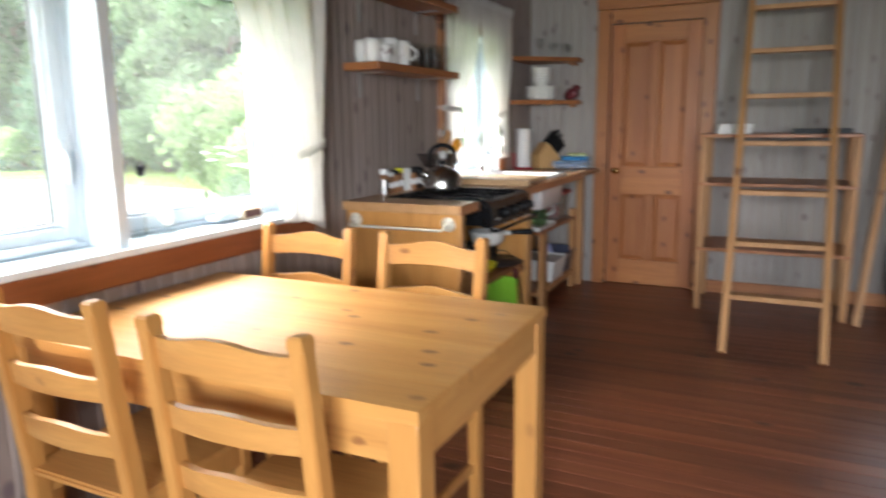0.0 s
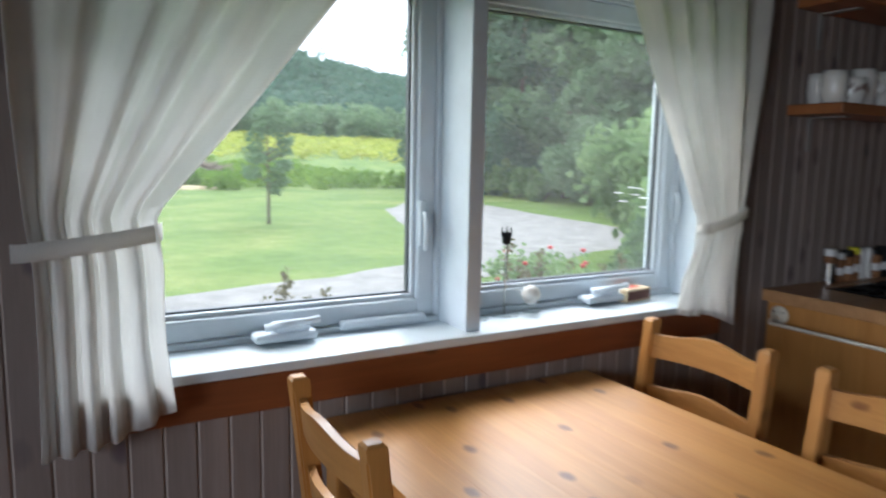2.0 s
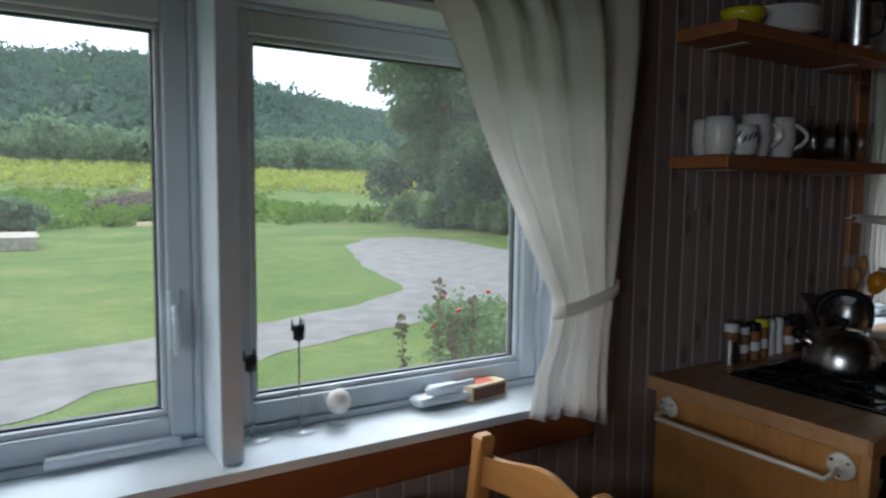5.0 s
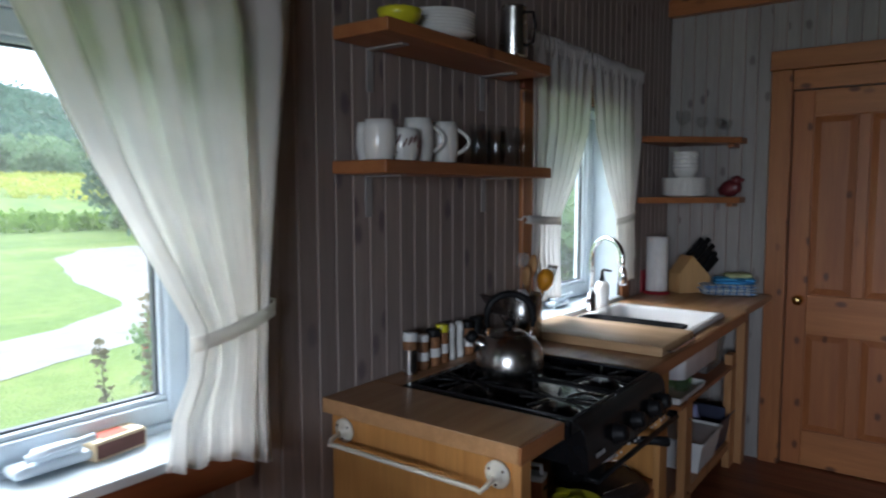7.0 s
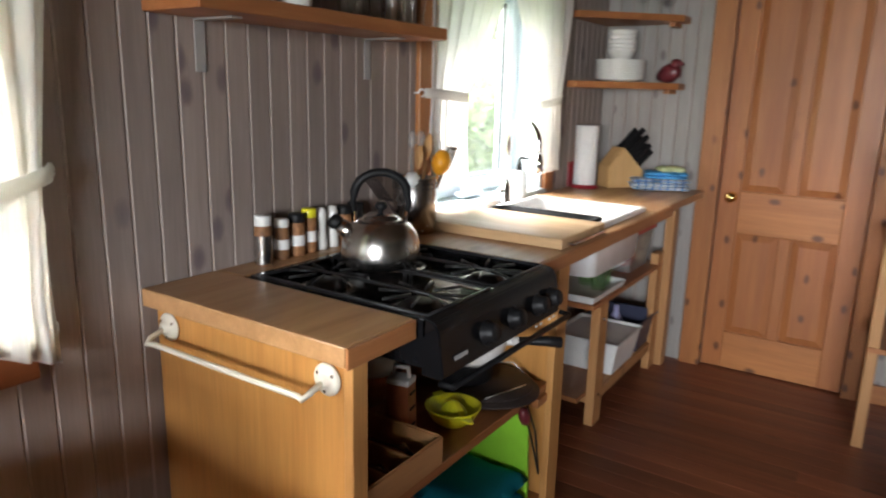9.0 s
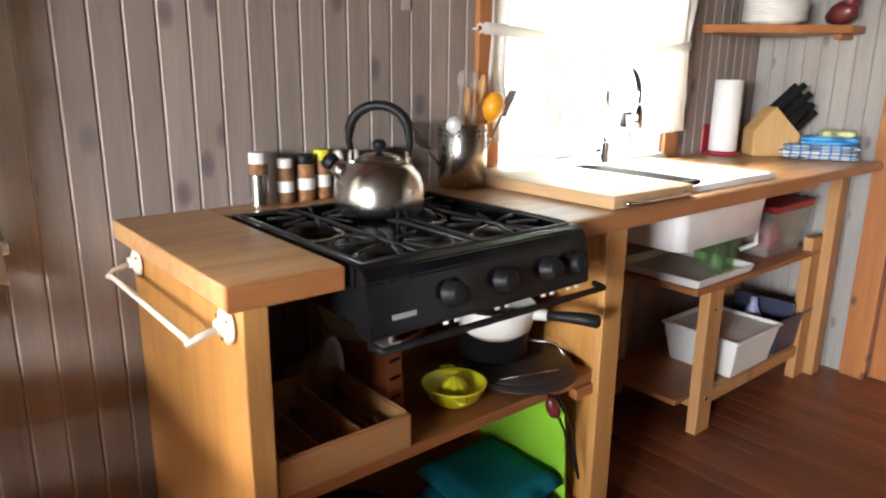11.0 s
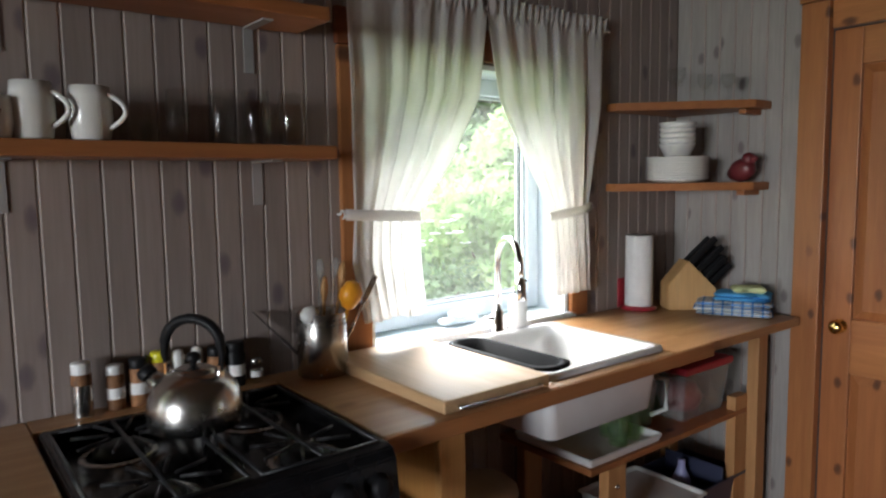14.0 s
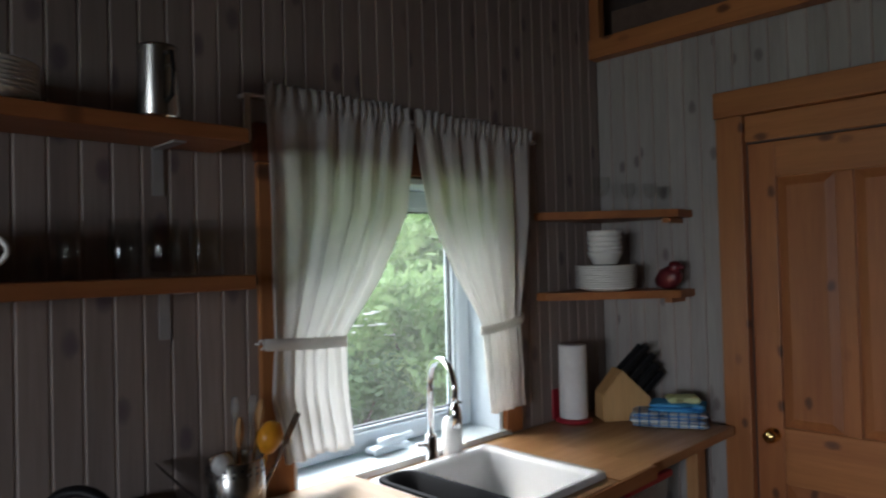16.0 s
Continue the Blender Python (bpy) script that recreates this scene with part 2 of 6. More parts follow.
M_DOOR = wood("door_panel_wood", (0.43, 0.165, 0.055), (0.33, 0.115, 0.038), (0.10, 0.04, 0.02), "z", "y", 0.36, 3.6, 0.06, 0.1, 0.45, 0.4)
M_BLOCK = wood("counter_block", (0.47, 0.265, 0.12), (0.35, 0.18, 0.072), (0.24, 0.11, 0.04), "y", "z", 0.36, 1.6, 0.16, 0.06, 0.42)
M_EDGE = wood("counter_edge", (0.40, 0.17, 0.06), (0.32, 0.125, 0.042), (0.2, 0.08, 0.03), "y", "x", 0.36, 1.2, 0.08, 0.05, 0.45)
M_CAB = wood("cabinet_panel", (0.60, 0.295, 0.085), (0.50, 0.23, 0.06), (0.3, 0.12, 0.04), "z", "y", 0.35, 1.2, 0.06, 0.06, 0.45)
M_CABX = wood("cabinet_panel_side", (0.58, 0.30, 0.10), (0.48, 0.235, 0.075), (0.3, 0.12, 0.04), "z", "x", 0.36, 1.2, 0.06, 0.05, 0.45)
M_SHELF = wood("shelf_plank", (0.40, 0.16, 0.055), (0.31, 0.115, 0.04), (0.13, 0.05, 0.02), "y", "z", 0.4, 2.0, 0.08, 0.06, 0.4)
M_LUMBER = wood("bare_lumber", (0.52, 0.28, 0.115), (0.41, 0.2, 0.075), (0.2, 0.09, 0.04), "z", "x", 0.5, 2.4, 0.10, 0.08, 0.35)
M_LUMBERY = wood("bare_lumber_level", (0.50, 0.265, 0.11), (0.40, 0.195, 0.075), (0.2, 0.09, 0.04), "y", "z", 0.5, 2.4, 0.10, 0.08, 0.35)
M_MAPLE = wood("chopping_maple", (0.62, 0.41, 0.22), (0.53, 0.33, 0.165), (0.4, 0.22, 0.1), "x", "z", 0.42, 0.8, 0.05, 0.03, 0.4)
M_BEECH = wood("pale_beech", (0.66, 0.42, 0.19), (0.56, 0.33, 0.13), (0.4, 0.2, 0.08), "z", "y", 0.42, 1.0, 0.06, 0.03, 0.4)
M_SPOON = wood("spoon_wood", (0.5, 0.29, 0.12), (0.4, 0.21, 0.08), (0.3, 0.15, 0.06), "z", "y", 0.5, 1.0, 0.2, 0.03)
M_PVC = stuff("white_window_frame", (0.62, 0.69, 0.745), 0.32, vary=0.05, relief=0.03)
M_SILL = stuff("painted_sill", (0.66, 0.73, 0.77), 0.35, vary=0.05, relief=0.05)
M_GASKET = stuff("dark_gasket", (0.06, 0.07, 0.08), 0.5)
# the panes carry a little of this painted-in haze
M_PANE = clear("window_pane", (0.98, 1.0, 0.995), 0.0, 1.12, haze=0.022)
M_CURTAIN = cloth("white_cotton", (0.9, 0.89, 0.86), 0.62)
M_KCURTAIN = cloth("sheer_white_cotton", (0.9, 0.885, 0.86), 0.62)
M_BLACK = stuff("black_enamel", (0.008, 0.008, 0.009), 0.16, vary=0.3, relief=0.03, spec=0.3)
M_IRON = stuff("black_cast_iron", (0.011, 0.011, 0.012), 0.36, vary=0.3, scale=60, spec=0.35)
M_STEEL = stuff("brushed_steel", (0.55, 0.53, 0.5), 0.24, 1.0, vary=0.06, scale=30)
M_CHROME = stuff("polished_chrome", (0.78, 0.79, 0.8), 0.05, 1.0, vary=0.02, relief=0)
M_BRASS = stuff("polished_brass", (0.80, 0.56, 0.2), 0.14, 1.0, vary=0.05, relief=0)
M_CERAMIC = stuff("white_glaze", (0.74, 0.73, 0.69), 0.16, vary=0.04, relief=0.02)
M_SINK = stuff("white_sink_enamel", (0.82, 0.82, 0.81), 0.2, vary=0.03, relief=0.02)
M_PLASTIC = stuff("white_plastic", (0.74, 0.74, 0.72), 0.4, vary=0.05)
M_CREAM = stuff("cream_enamel", (0.78, 0.74, 0.62), 0.35, vary=0.06)
M_BLACKPL = stuff("black_plastic", (0.010, 0.010, 0.011), 0.45, vary=0.2, spec=0.2)
M_TRAY = stuff("matt_black_plastic", (0.008, 0.008, 0.009), 0.6, vary=0.2, spec=0.06)
M_YELLOW = stuff("yellow_plastic", (0.72, 0.66, 0.02), 0.3, vary=0.06)
M_ORANGE = stuff("orange_plastic", (0.85, 0.36, 0.02), 0.35, vary=0.05)
M_LIME = stuff("lime_plastic", (0.28, 0.62, 0.04), 0.4, vary=0.08)
M_TEAL = cloth("teal_cloth", (0.01, 0.19, 0.26), 0.0)
M_BLUE = cloth("blue_towel", (0.10, 0.36, 0.68), 0.0)
M_PALE = cloth("pale_green_cloth", (0.62, 0.68, 0.36), 0.0)
M_BURGUNDY = stuff("burgundy_glaze", (0.13, 0.02, 0.025), 0.3, vary=0.15)
M_REDLID = stuff("red_plastic", (0.36, 0.02, 0.035), 0.35, vary=0.1)
M_BEIGE = stuff("beige_metal", (0.58, 0.48, 0.34), 0.4, vary=0.06)
M_NAVY = stuff("dark_blue_plastic", (0.035, 0.04, 0.075), 0.4, vary=0.1)
M_LILAC = stuff("lilac_bottle", (0.35, 0.36, 0.6), 0.35)
M_GLASS = clear("clear_glass", (0.98, 0.99, 0.985), 0.02, 1.45)
M_GREENGLASS = clear("greenish_glass", (0.82, 0.93, 0.76), 0.05, 1.4, 0.04)
M_CLEARBOX = clear("clear_plastic", (0.9, 0.9, 0.88), 0.1, 1.35, 0.14)
M_PAPER = stuff("white_paper", (0.8, 0.79, 0.77), 0.85, vary=0.04, scale=40, relief=0.2)
M_SPICE = stuff("brown_spice", (0.20, 0.09, 0.035), 0.7, vary=0.3, scale=80, spread=0.5)
M_COPPER = stuff("terracotta_bowl", (0.33, 0.1, 0.04), 0.4, vary=0.15)
M_GREY = stuff("grey_plastic", (0.35, 0.34, 0.33), 0.4)
M_DARKMETAL = stuff("dark_mesh_metal", (0.055, 0.04, 0.036), 0.5, 0.4, vary=0.2, scale=120)
M_CARD = stuff("printed_card", (0.62, 0.5, 0.32), 0.7)
M_STRIKE = stuff("brown_striker", (0.12, 0.05, 0.04), 0.8)
M_RED = stuff("printed_red", (0.55, 0.10, 0.05), 0.7)
M_WAX = stuff("white_wax", (0.72, 0.7, 0.64), 0.5)
M_GRAVEL = stuff("grey_gravel", (0.18, 0.17, 0.158), 0.95, vary=0.22, scale=2.2, relief=1.0)
M_BARK = stuff("bark", (0.12, 0.095, 0.07), 0.9, vary=0.35, scale=20, relief=0.8)
M_TIMBER = stuff("weathered_timber", (0.36, 0.31, 0.25), 0.8, vary=0.25, scale=6, relief=0.4)
M_BRUSH = stuff("dead_brush", (0.25, 0.19, 0.15), 0.9, vary=0.4, scale=3)
M_SAND = stuff("bare_sand", (0.33, 0.27, 0.15), 0.95, vary=0.15, scale=2)
# tree and hill greens lightened, greyed and blued to put haze into the colour
M_LEAF = leaves("broadleaf", (0.10, 0.16, 0.085), (0.22, 0.30, 0.17), 0.25)
M_SPRUCE = leaves("dark_conifer", (0.07, 0.12, 0.08), (0.15, 0.215, 0.14), 0.25)
M_HILL = leaves("hill_wood", (0.065, 0.12, 0.09), (0.125, 0.195, 0.14), 0.1, 0.05)
M_SHRUB = leaves("bright_shrub", (0.12, 0.20, 0.08), (0.29, 0.38, 0.18), 0.2, 1.2)
M_MEADOW = leaves("tall_meadow_grass", (0.10, 0.19, 0.03), (0.22, 0.32, 0.06), 0.1, 0.15)
M_GOLD = leaves("goldenrod", (0.27, 0.32, 0.06), (0.42, 0.42, 0.10), 0.1, 0.2)
M_ROSE = stuff("red_petals", (0.42, 0.03, 0.03), 0.6)
M_WHITEFL = stuff("white_petals", (0.75, 0.75, 0.72), 0.7)
M_WEED = leaves("purple_brown_weed", (0.13, 0.12, 0.07), (0.26, 0.22, 0.14), 0.2, 2.0)


def lawn():
    m, nt, b = graph("mown_lawn")
    tc = nt.nodes.new("ShaderNodeTexCoord")
    n1 = node(nt, "ShaderNodeTexNoise", Scale=0.35, Detail=6.0, Roughness=0.65)
    n2 = node(nt, "ShaderNodeTexNoise", Scale=26.0, Detail=3.0)
    n3 = node(nt, "ShaderNodeTexNoise", Scale=3.2, Detail=5.0, Roughness=0.7)
    for n in (n1, n2, n3):
        nt.links.new(tc.outputs["Object"], n.inputs["Vector"])
    col = ramp(nt, n1.outputs[0], [(0.3, (0.11, 0.175, 0.045)), (0.5, (0.16, 0.225, 0.056)), (0.72, (0.25, 0.28, 0.088))])
    col = blend(nt, 0.8, col, ramp(nt, n3.outputs[0], [(0.3, (0.62, 0.68, 0.55)), (0.68, (1, 1, 1))]), "MULTIPLY")
    col = blend(nt, 0.6, col, ramp(nt, n2.outputs[0], [(0.3, (0.5, 0.55, 0.45)), (0.7, (1, 1, 1))]), "MULTIPLY")
    nt.links.new(col, b.inputs["Base Color"])
    b.inputs["Roughness"].default_value = 0.9
    b.inputs["Specular IOR Level"].default_value = 0.15
    bump(nt, b, n2.outputs[0], 1.0, 0.05)
    return m


M_LAWN = lawn()


# ---- mesh helpers ----
def mesh(name, bm, mat, smooth=False):
    me = bpy.data.meshes.new(name)
    bmesh.ops.recalc_face_normals(bm, faces=bm.faces)
    bm.to_mesh(me)
    bm.free()
    for m in mat if isinstance(mat, (list, tuple)) else [mat]:
        me.materials.append(m)
    if smooth:
        me.polygons.foreach_set("use_smooth", [True] * len(me.polygons))
    return me


def thing(name, at, label, category, group="", kind="", rz=0.0):
    ob = new(name)
    ob.empty_display_size = 0.05
    ob.matrix_basis = pose(*at, 0, 0, rz)
    return tagged(ob, label, category, group, kind)


def part(name, bm, mat, parent=None, smooth=False, m=None, label=""):
    ob = new(name, mesh(name, bm, mat, smooth))
    if parent:
        ob.parent = parent
    if m is not None:
        ob.matrix_basis = m
    if label:
        ob["label"] = label
    return ob


def box(lo, hi, bevel=0.003, bm=None, seg=2, m=None):
    """A box between two corners with rounded edges."""
    bm = bm or bmesh.new()
    c = [(a + b) / 2 for a, b in zip(lo, hi)]
    s = [abs(b - a) for a, b in zip(lo, hi)]
    r = bmesh.ops.create_cube(bm, size=1.0, matrix=(m or Matrix()) @ Matrix.Translation(c) @ Matrix.Diagonal((*s, 1)))
    if bevel:
        vs = set(r["verts"])
        edges = [e for e in bm.edges if e.verts[0] in vs and e.verts[1] in vs]
        bmesh.ops.bevel(bm, geom=edges, offset=min(bevel, min(s) * 0.45), segments=seg, affect="EDGES", profile=0.5)
    return bm


def lathe(profile, bm=None, steps=28, m=None):
    """A turned body from (radius, height) pairs."""
    bm = bm or bmesh.new()
    rings = []
    for r, z in profile:
        if r < 1e-5:
            v = bm.verts.new((m or Matrix()) @ Vector((0, 0, z)))
            rings.append([v])
        else:
            rings.append([bm.verts.new((m or Matrix()) @ Vector((r * math.cos(a), r * math.sin(a), z)))
                          for a in [2 * math.pi * i / steps for i in range(steps)]])
    for a, b in zip(rings, rings[1:]):
        for i in range(steps):
            j = (i + 1) % steps
            if len(a) == 1 and len(b) == 1:
                continue
            if len(a) == 1:
                bm.faces.new((a[0], b[i], b[j]))
            elif len(b) == 1:
                bm.faces.new((a[i], a[j], b[0]))
            else:
                bm.faces.new((a[i], a[j], b[j], b[i]))
    return bm


def tube(points, radius, bm=None, steps=10, closed=False):
    """A round bar along points; radius may be a number or one for each point."""
    bm = bm or bmesh.new()
    pts = [Vector(p) for p in points]
    n = len(pts)
    rings = []
    up = Vector((0.13, 0.21, 0.97))
    for i, p in enumerate(pts):
        a, b = pts[i - 1] if i or closed else p, pts[(i + 1) % n] if i < n - 1 or closed else p
        d = (b - a).normalized()
        u = d.cross(up)
        u = u.normalized() if u.length > 1e-4 else d.orthogonal().normalized()
        w = d.cross(u)
        r = radius[i] if isinstance(radius, (list, tuple)) else radius
        rings.append([bm.verts.new(p + r * (math.cos(t) * u + math.sin(t) * w)) for t in [2 * math.pi * k / steps for k in range(steps)]])
    for i in range(n if closed else n - 1):
        a, b = rings[i], rings[(i + 1) % n]
        for k in range(steps):
            bm.faces.new((a[k], a[(k + 1) % steps], b[(k + 1) % steps], b[k]))
    if not closed:
        bm.faces.new(rings[0])
        bm.faces.new(rings[-1])
    return bm


def arc(c, r, a0, a1, plane="xz", n=12):
    out = []
    for i in range(n + 1):
        a = radians(a0 + (a1 - a0) * i / n)
        u, v = r * math.cos(a), r * math.sin(a)
        out.append({"xz": (c[0] + u, c[1], c[2] + v), "yz": (c[0], c[1] + u, c[2] + v), "xy": (c[0] + u, c[1] + v, c[2])}[plane])
    return out


def prism(outline, z0, z1, bevel=0.003):
    """A flat plate with the given outline in x and y."""
    bm = bmesh.new()
    f = bm.faces.new([bm.verts.new((x, y, z0)) for x, y in outline])
    r = bmesh.ops.extrude_face_region(bm, geom=[f])
    bmesh.ops.translate(bm, verts=[v for v in r["geom"] if isinstance(v, bmesh.types.BMVert)], vec=(0, 0, z1 - z0))
    if bevel:
        bmesh.ops.bevel(bm, geom=list(bm.edges), offset=bevel, segments=2, affect="EDGES")
    return bm


def tray(lo, hi, wall, base, bm=None, taper=0.0):
    """An open box: outer corners, wall and base thickness; taper narrows the foot."""
    bm = bm or bmesh.new()
    x0, y0, z0 = lo
    x1, y1, z1 = hi
    t = taper

    def ring(dx, z):
        return [bm.verts.new(p) for p in ((x0 + dx, y0 + dx, z), (x1 - dx, y0 + dx, z), (x1 - dx, y1 - dx, z), (x0 + dx, y1 - dx, z))]
    rs = [ring(t, z0), ring(0, z1), ring(wall, z1), ring(wall + t, z0 + base)]
    bm.faces.new(rs[0])
    bm.faces.new(rs[3])
    for a, b in zip(rs, rs[1:]):
        for i in range(4):
            bm.faces.new((a[i], a[(i + 1) % 4], b[(i + 1) % 4], b[i]))
    bmesh.ops.bevel(bm, geom=list(bm.edges), offset=min(wall * 0.45, 0.004), segments=2, affect="EDGES")
    return bm


# ---- the shell of the room ----
WX, DY, EX, SY, TOP = -1.43, 5.58, 4.0, -2.2, 3.5
BIG = (0.84, 2.64, 0.888, 1.825)       # y and z of the big window's opening
KIT = (4.00, 4.885, 0.925, 1.815)       # the kitchen window
DOOR = (-0.80, -0.155, 0.0, 1.955)    # x and z of the door's opening
NOOK = (1.10, 1.95, 0.85, 1.70)       # the small window beyond the ladder
LOFT = 2.40


def wall_blocks(spans, holes, z0, z1, put):
    """Fill a wall between spans of its length with blocks around rectangular holes."""
    cuts = sorted({spans[0], spans[1], *[h[0] for h in holes], *[h[1] for h in holes]})
    for a, b in zip(cuts, cuts[1:]):
        zs = [z0]
        for h in sorted(holes, key=lambda q: q[2]):
            if h[0] < b - 1e-6 and h[1] > a + 1e-6:
                zs += [h[2], h[3]]
        zs.append(z1)
        for lo, hi in zip(zs[::2], zs[1::2]):
            if hi - lo > 1e-4:
                put(a, b, lo, hi)


def wall_x(name, x0, x1, span, holes, z0, z1):
    bm = bmesh.new()
    wall_blocks(span, holes, z0, z1, lambda a, b, lo, hi: box((x0, a, lo), (x1, b, hi), 0, bm))
    ob = part(name, bm, M_BACK)
    return tagged(ob, "washed grey-brown vertical pine board wall", "wall", kind="structure")


def wall_y(name, y0, y1, span, holes, z0, z1):
    bm = bmesh.new()
    wall_blocks(span, holes, z0, z1, lambda a, b, lo, hi: box((a, y0, lo), (b, y1, hi), 0, bm))
    ob = part(name, bm, M_BACK)
    return tagged(ob, "washed grey vertical pine board wall", "wall", kind="structure")


wall_west = wall_x("wall_west", WX - 0.24, WX - 0.012, (SY, 8.0), [BIG, KIT], -0.5, TOP)
wall_north = wall_y("wall_north", DY + 0.012, DY + 0.14, (WX, EX), [DOOR, NOOK], 0.0, LOFT)
wall_east = wall_x("wall_east", EX + 0.012, EX + 0.2, (SY, 8.0), [], -0.5, TOP)
# the south wall's opening is invented too, to seat the fill lamp
wall_south = wall_y("wall_south", SY - 0.2, SY - 0.012, (WX - 0.24, EX + 0.2), [(0.15, 2.05, 0.85, 2.15)], -0.5, TOP)
wall_loft = wall_y("wall_loft", 7.6, 7.8, (WX, EX), [], LOFT, TOP)
ceiling = tagged(part("ceiling", box((WX - 0.24, SY - 0.2, TOP), (EX + 0.2, 8.0, TOP + 0.1), 0), M_CEIL), "board ceiling with shade in its brown", "ceiling", kind="structure")
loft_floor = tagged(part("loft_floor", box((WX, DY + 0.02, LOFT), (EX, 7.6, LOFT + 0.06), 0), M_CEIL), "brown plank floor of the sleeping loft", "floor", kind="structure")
floor = tagged(part("floor", box((WX - 0.012, SY - 0.012, -0.12), (EX + 0.012, DY + 0.14, -0.02), 0), M_STRIKE), "dark red-brown varnished plank floor", "floor", kind="structure")
backing = tagged(part("door_backing", box((DOOR[0], DY + 0.075, 0), (DOOR[1], DY + 0.12, DOOR[3]), 0), M_BACK), "plain board behind the closed door", "wall", kind="structure")


def trim(name, lo, hi, mat, label="amber pine trim board", bevel=0.004):
    c = [(a + b) / 2 for a, b in zip(lo, hi)]
    ob = part(name, box([a - b for a, b in zip(lo, c)], [a - b for a, b in zip(hi, c)], bevel), mat, m=Matrix.Translation(c))
    return tagged(ob, label, "trim", kind="structure")


# loft edge: beam, upper board and post
trim("trim_loft_beam", (WX, 5.52, LOFT - 0.0), (EX, DY, LOFT + 0.085), M_TRIMX, "amber pine beam along the loft edge")
trim("trim_loft_post", (WX + 0.002, 5.53, LOFT + 0.087), (WX + 0.05, 5.575, TOP), M_TRIM, "amber pine post at the loft corner")
trim("trim_loft_rail", (WX + 0.06, 5.62, LOFT + 0.06), (EX, 5.66, LOFT + 0.22), M_CEIL, "board along the loft edge, darkened for shade")
# door casing
trim("trim_door_left", (-0.898, 5.55, 0.0), (-0.80, DY + 0.012, 2.055), M_TRIM, "knotty amber pine door casing")
trim("trim_door_right", (-0.155, 5.55, 0.0), (-0.055, DY + 0.012, 2.055), M_TRIM, "knotty amber pine door casing")
trim("trim_door_head", (-0.905, 5.546, 2.057), (-0.048, DY + 0.012, 2.155), M_TRIMX, "knotty amber pine door head casing")
trim("trim_door_filler", (-0.80, 5.575, 1.957), (-0.155, DY + 0.1, 2.055), M_TRIMX, "amber pine board above the door")
trim("trim_door_skirting", (-0.055, 5.565, 0.0), (3.9, DY, 0.09), M_TRIMX, "amber pine skirting board")
# kitchen window casing
trim("trim_kitchen_left", (WX, 3.905, 0.912), (WX + 0.02, 3.997, 1.82), M_TRIM, "amber pine window casing")
trim("trim_kitchen_right", (WX, 4.888, 0.912), (WX + 0.02, 4.98, 1.82), M_TRIM, "amber pine window casing")
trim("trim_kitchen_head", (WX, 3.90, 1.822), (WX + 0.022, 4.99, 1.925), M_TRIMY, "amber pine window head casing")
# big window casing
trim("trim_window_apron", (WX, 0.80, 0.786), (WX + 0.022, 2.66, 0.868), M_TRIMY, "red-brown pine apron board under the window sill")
trim("trim_window_left", (WX, 0.805, 0.894), (WX + 0.012, 0.838, 1.83), M_TRIM, "amber pine window casing")
trim("trim_window_right", (WX, 2.642, 0.894), (WX + 0.012, 2.675, 1.83), M_TRIM, "amber pine window casing")
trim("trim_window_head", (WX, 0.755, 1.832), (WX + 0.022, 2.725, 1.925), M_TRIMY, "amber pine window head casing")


# ---- windows ----
def sash(parent, y0, y1, z0, z1, x, w, mats=(M_PVC, M_GASKET)):
    """A casement with an outer frame, glazing bead and pane; y0 to z1 are the outside of the frame."""
    fr = thing("window_sash", (0, 0, 0), "", "")
    fr.parent = parent
    for key in list(fr.keys()):
        del fr[key]
    for name, lo, hi in (("stile", (x - 0.035, y0, z0), (x + 0.035, y0 + w, z1)), ("stile", (x - 0.035, y1 - w, z0), (x + 0.035, y1, z1)),
                         ("rail", (x - 0.034, y0 + w, z0), (x + 0.034, y1 - w, z0 + w)), ("rail", (x - 0.034, y0 + w, z1 - w), (x + 0.034, y1 - w, z1))):
        part(name, box(lo, hi, 0.005), M_PVC, fr)
    a, b, c, d = y0 + w, y1 - w, z0 + w, z1 - w
    bm = bmesh.new()
    for lo, hi in (((a, c), (b, c + 0.012)), ((a, d - 0.012), (b, d)), ((a, c + 0.012), (a + 0.012, d - 0.012)), ((b - 0.012, c + 0.012), (b, d - 0.012))):
        box((x - 0.012, lo[0], lo[1]), (x + 0.022, hi[0], hi[1]), 0.003, bm)
    part("glazing_bead", bm, M_PVC, fr)
    bm = bmesh.new()
    for lo, hi in (((a + 0.012, c + 0.012), (b - 0.012, c + 0.017)), ((a + 0.012, d - 0.017), (b - 0.012, d - 0.012)),
                   ((a + 0.012, c + 0.017), (a + 0.017, d - 0.017)), ((b - 0.017, c + 0.017), (b - 0.012, d - 0.017))):
        box((x - 0.008, lo[0], lo[1]), (x + 0.008, hi[0], hi[1]), 0, bm)
    part("gasket", bm, M_GASKET, fr)
    pane = part("pane", box((x - 0.003, a + 0.006, c + 0.006), (x + 0.003, b - 0.006, d - 0.006), 0), M_PANE, fr)
    pane.visible_shadow = False
    return fr


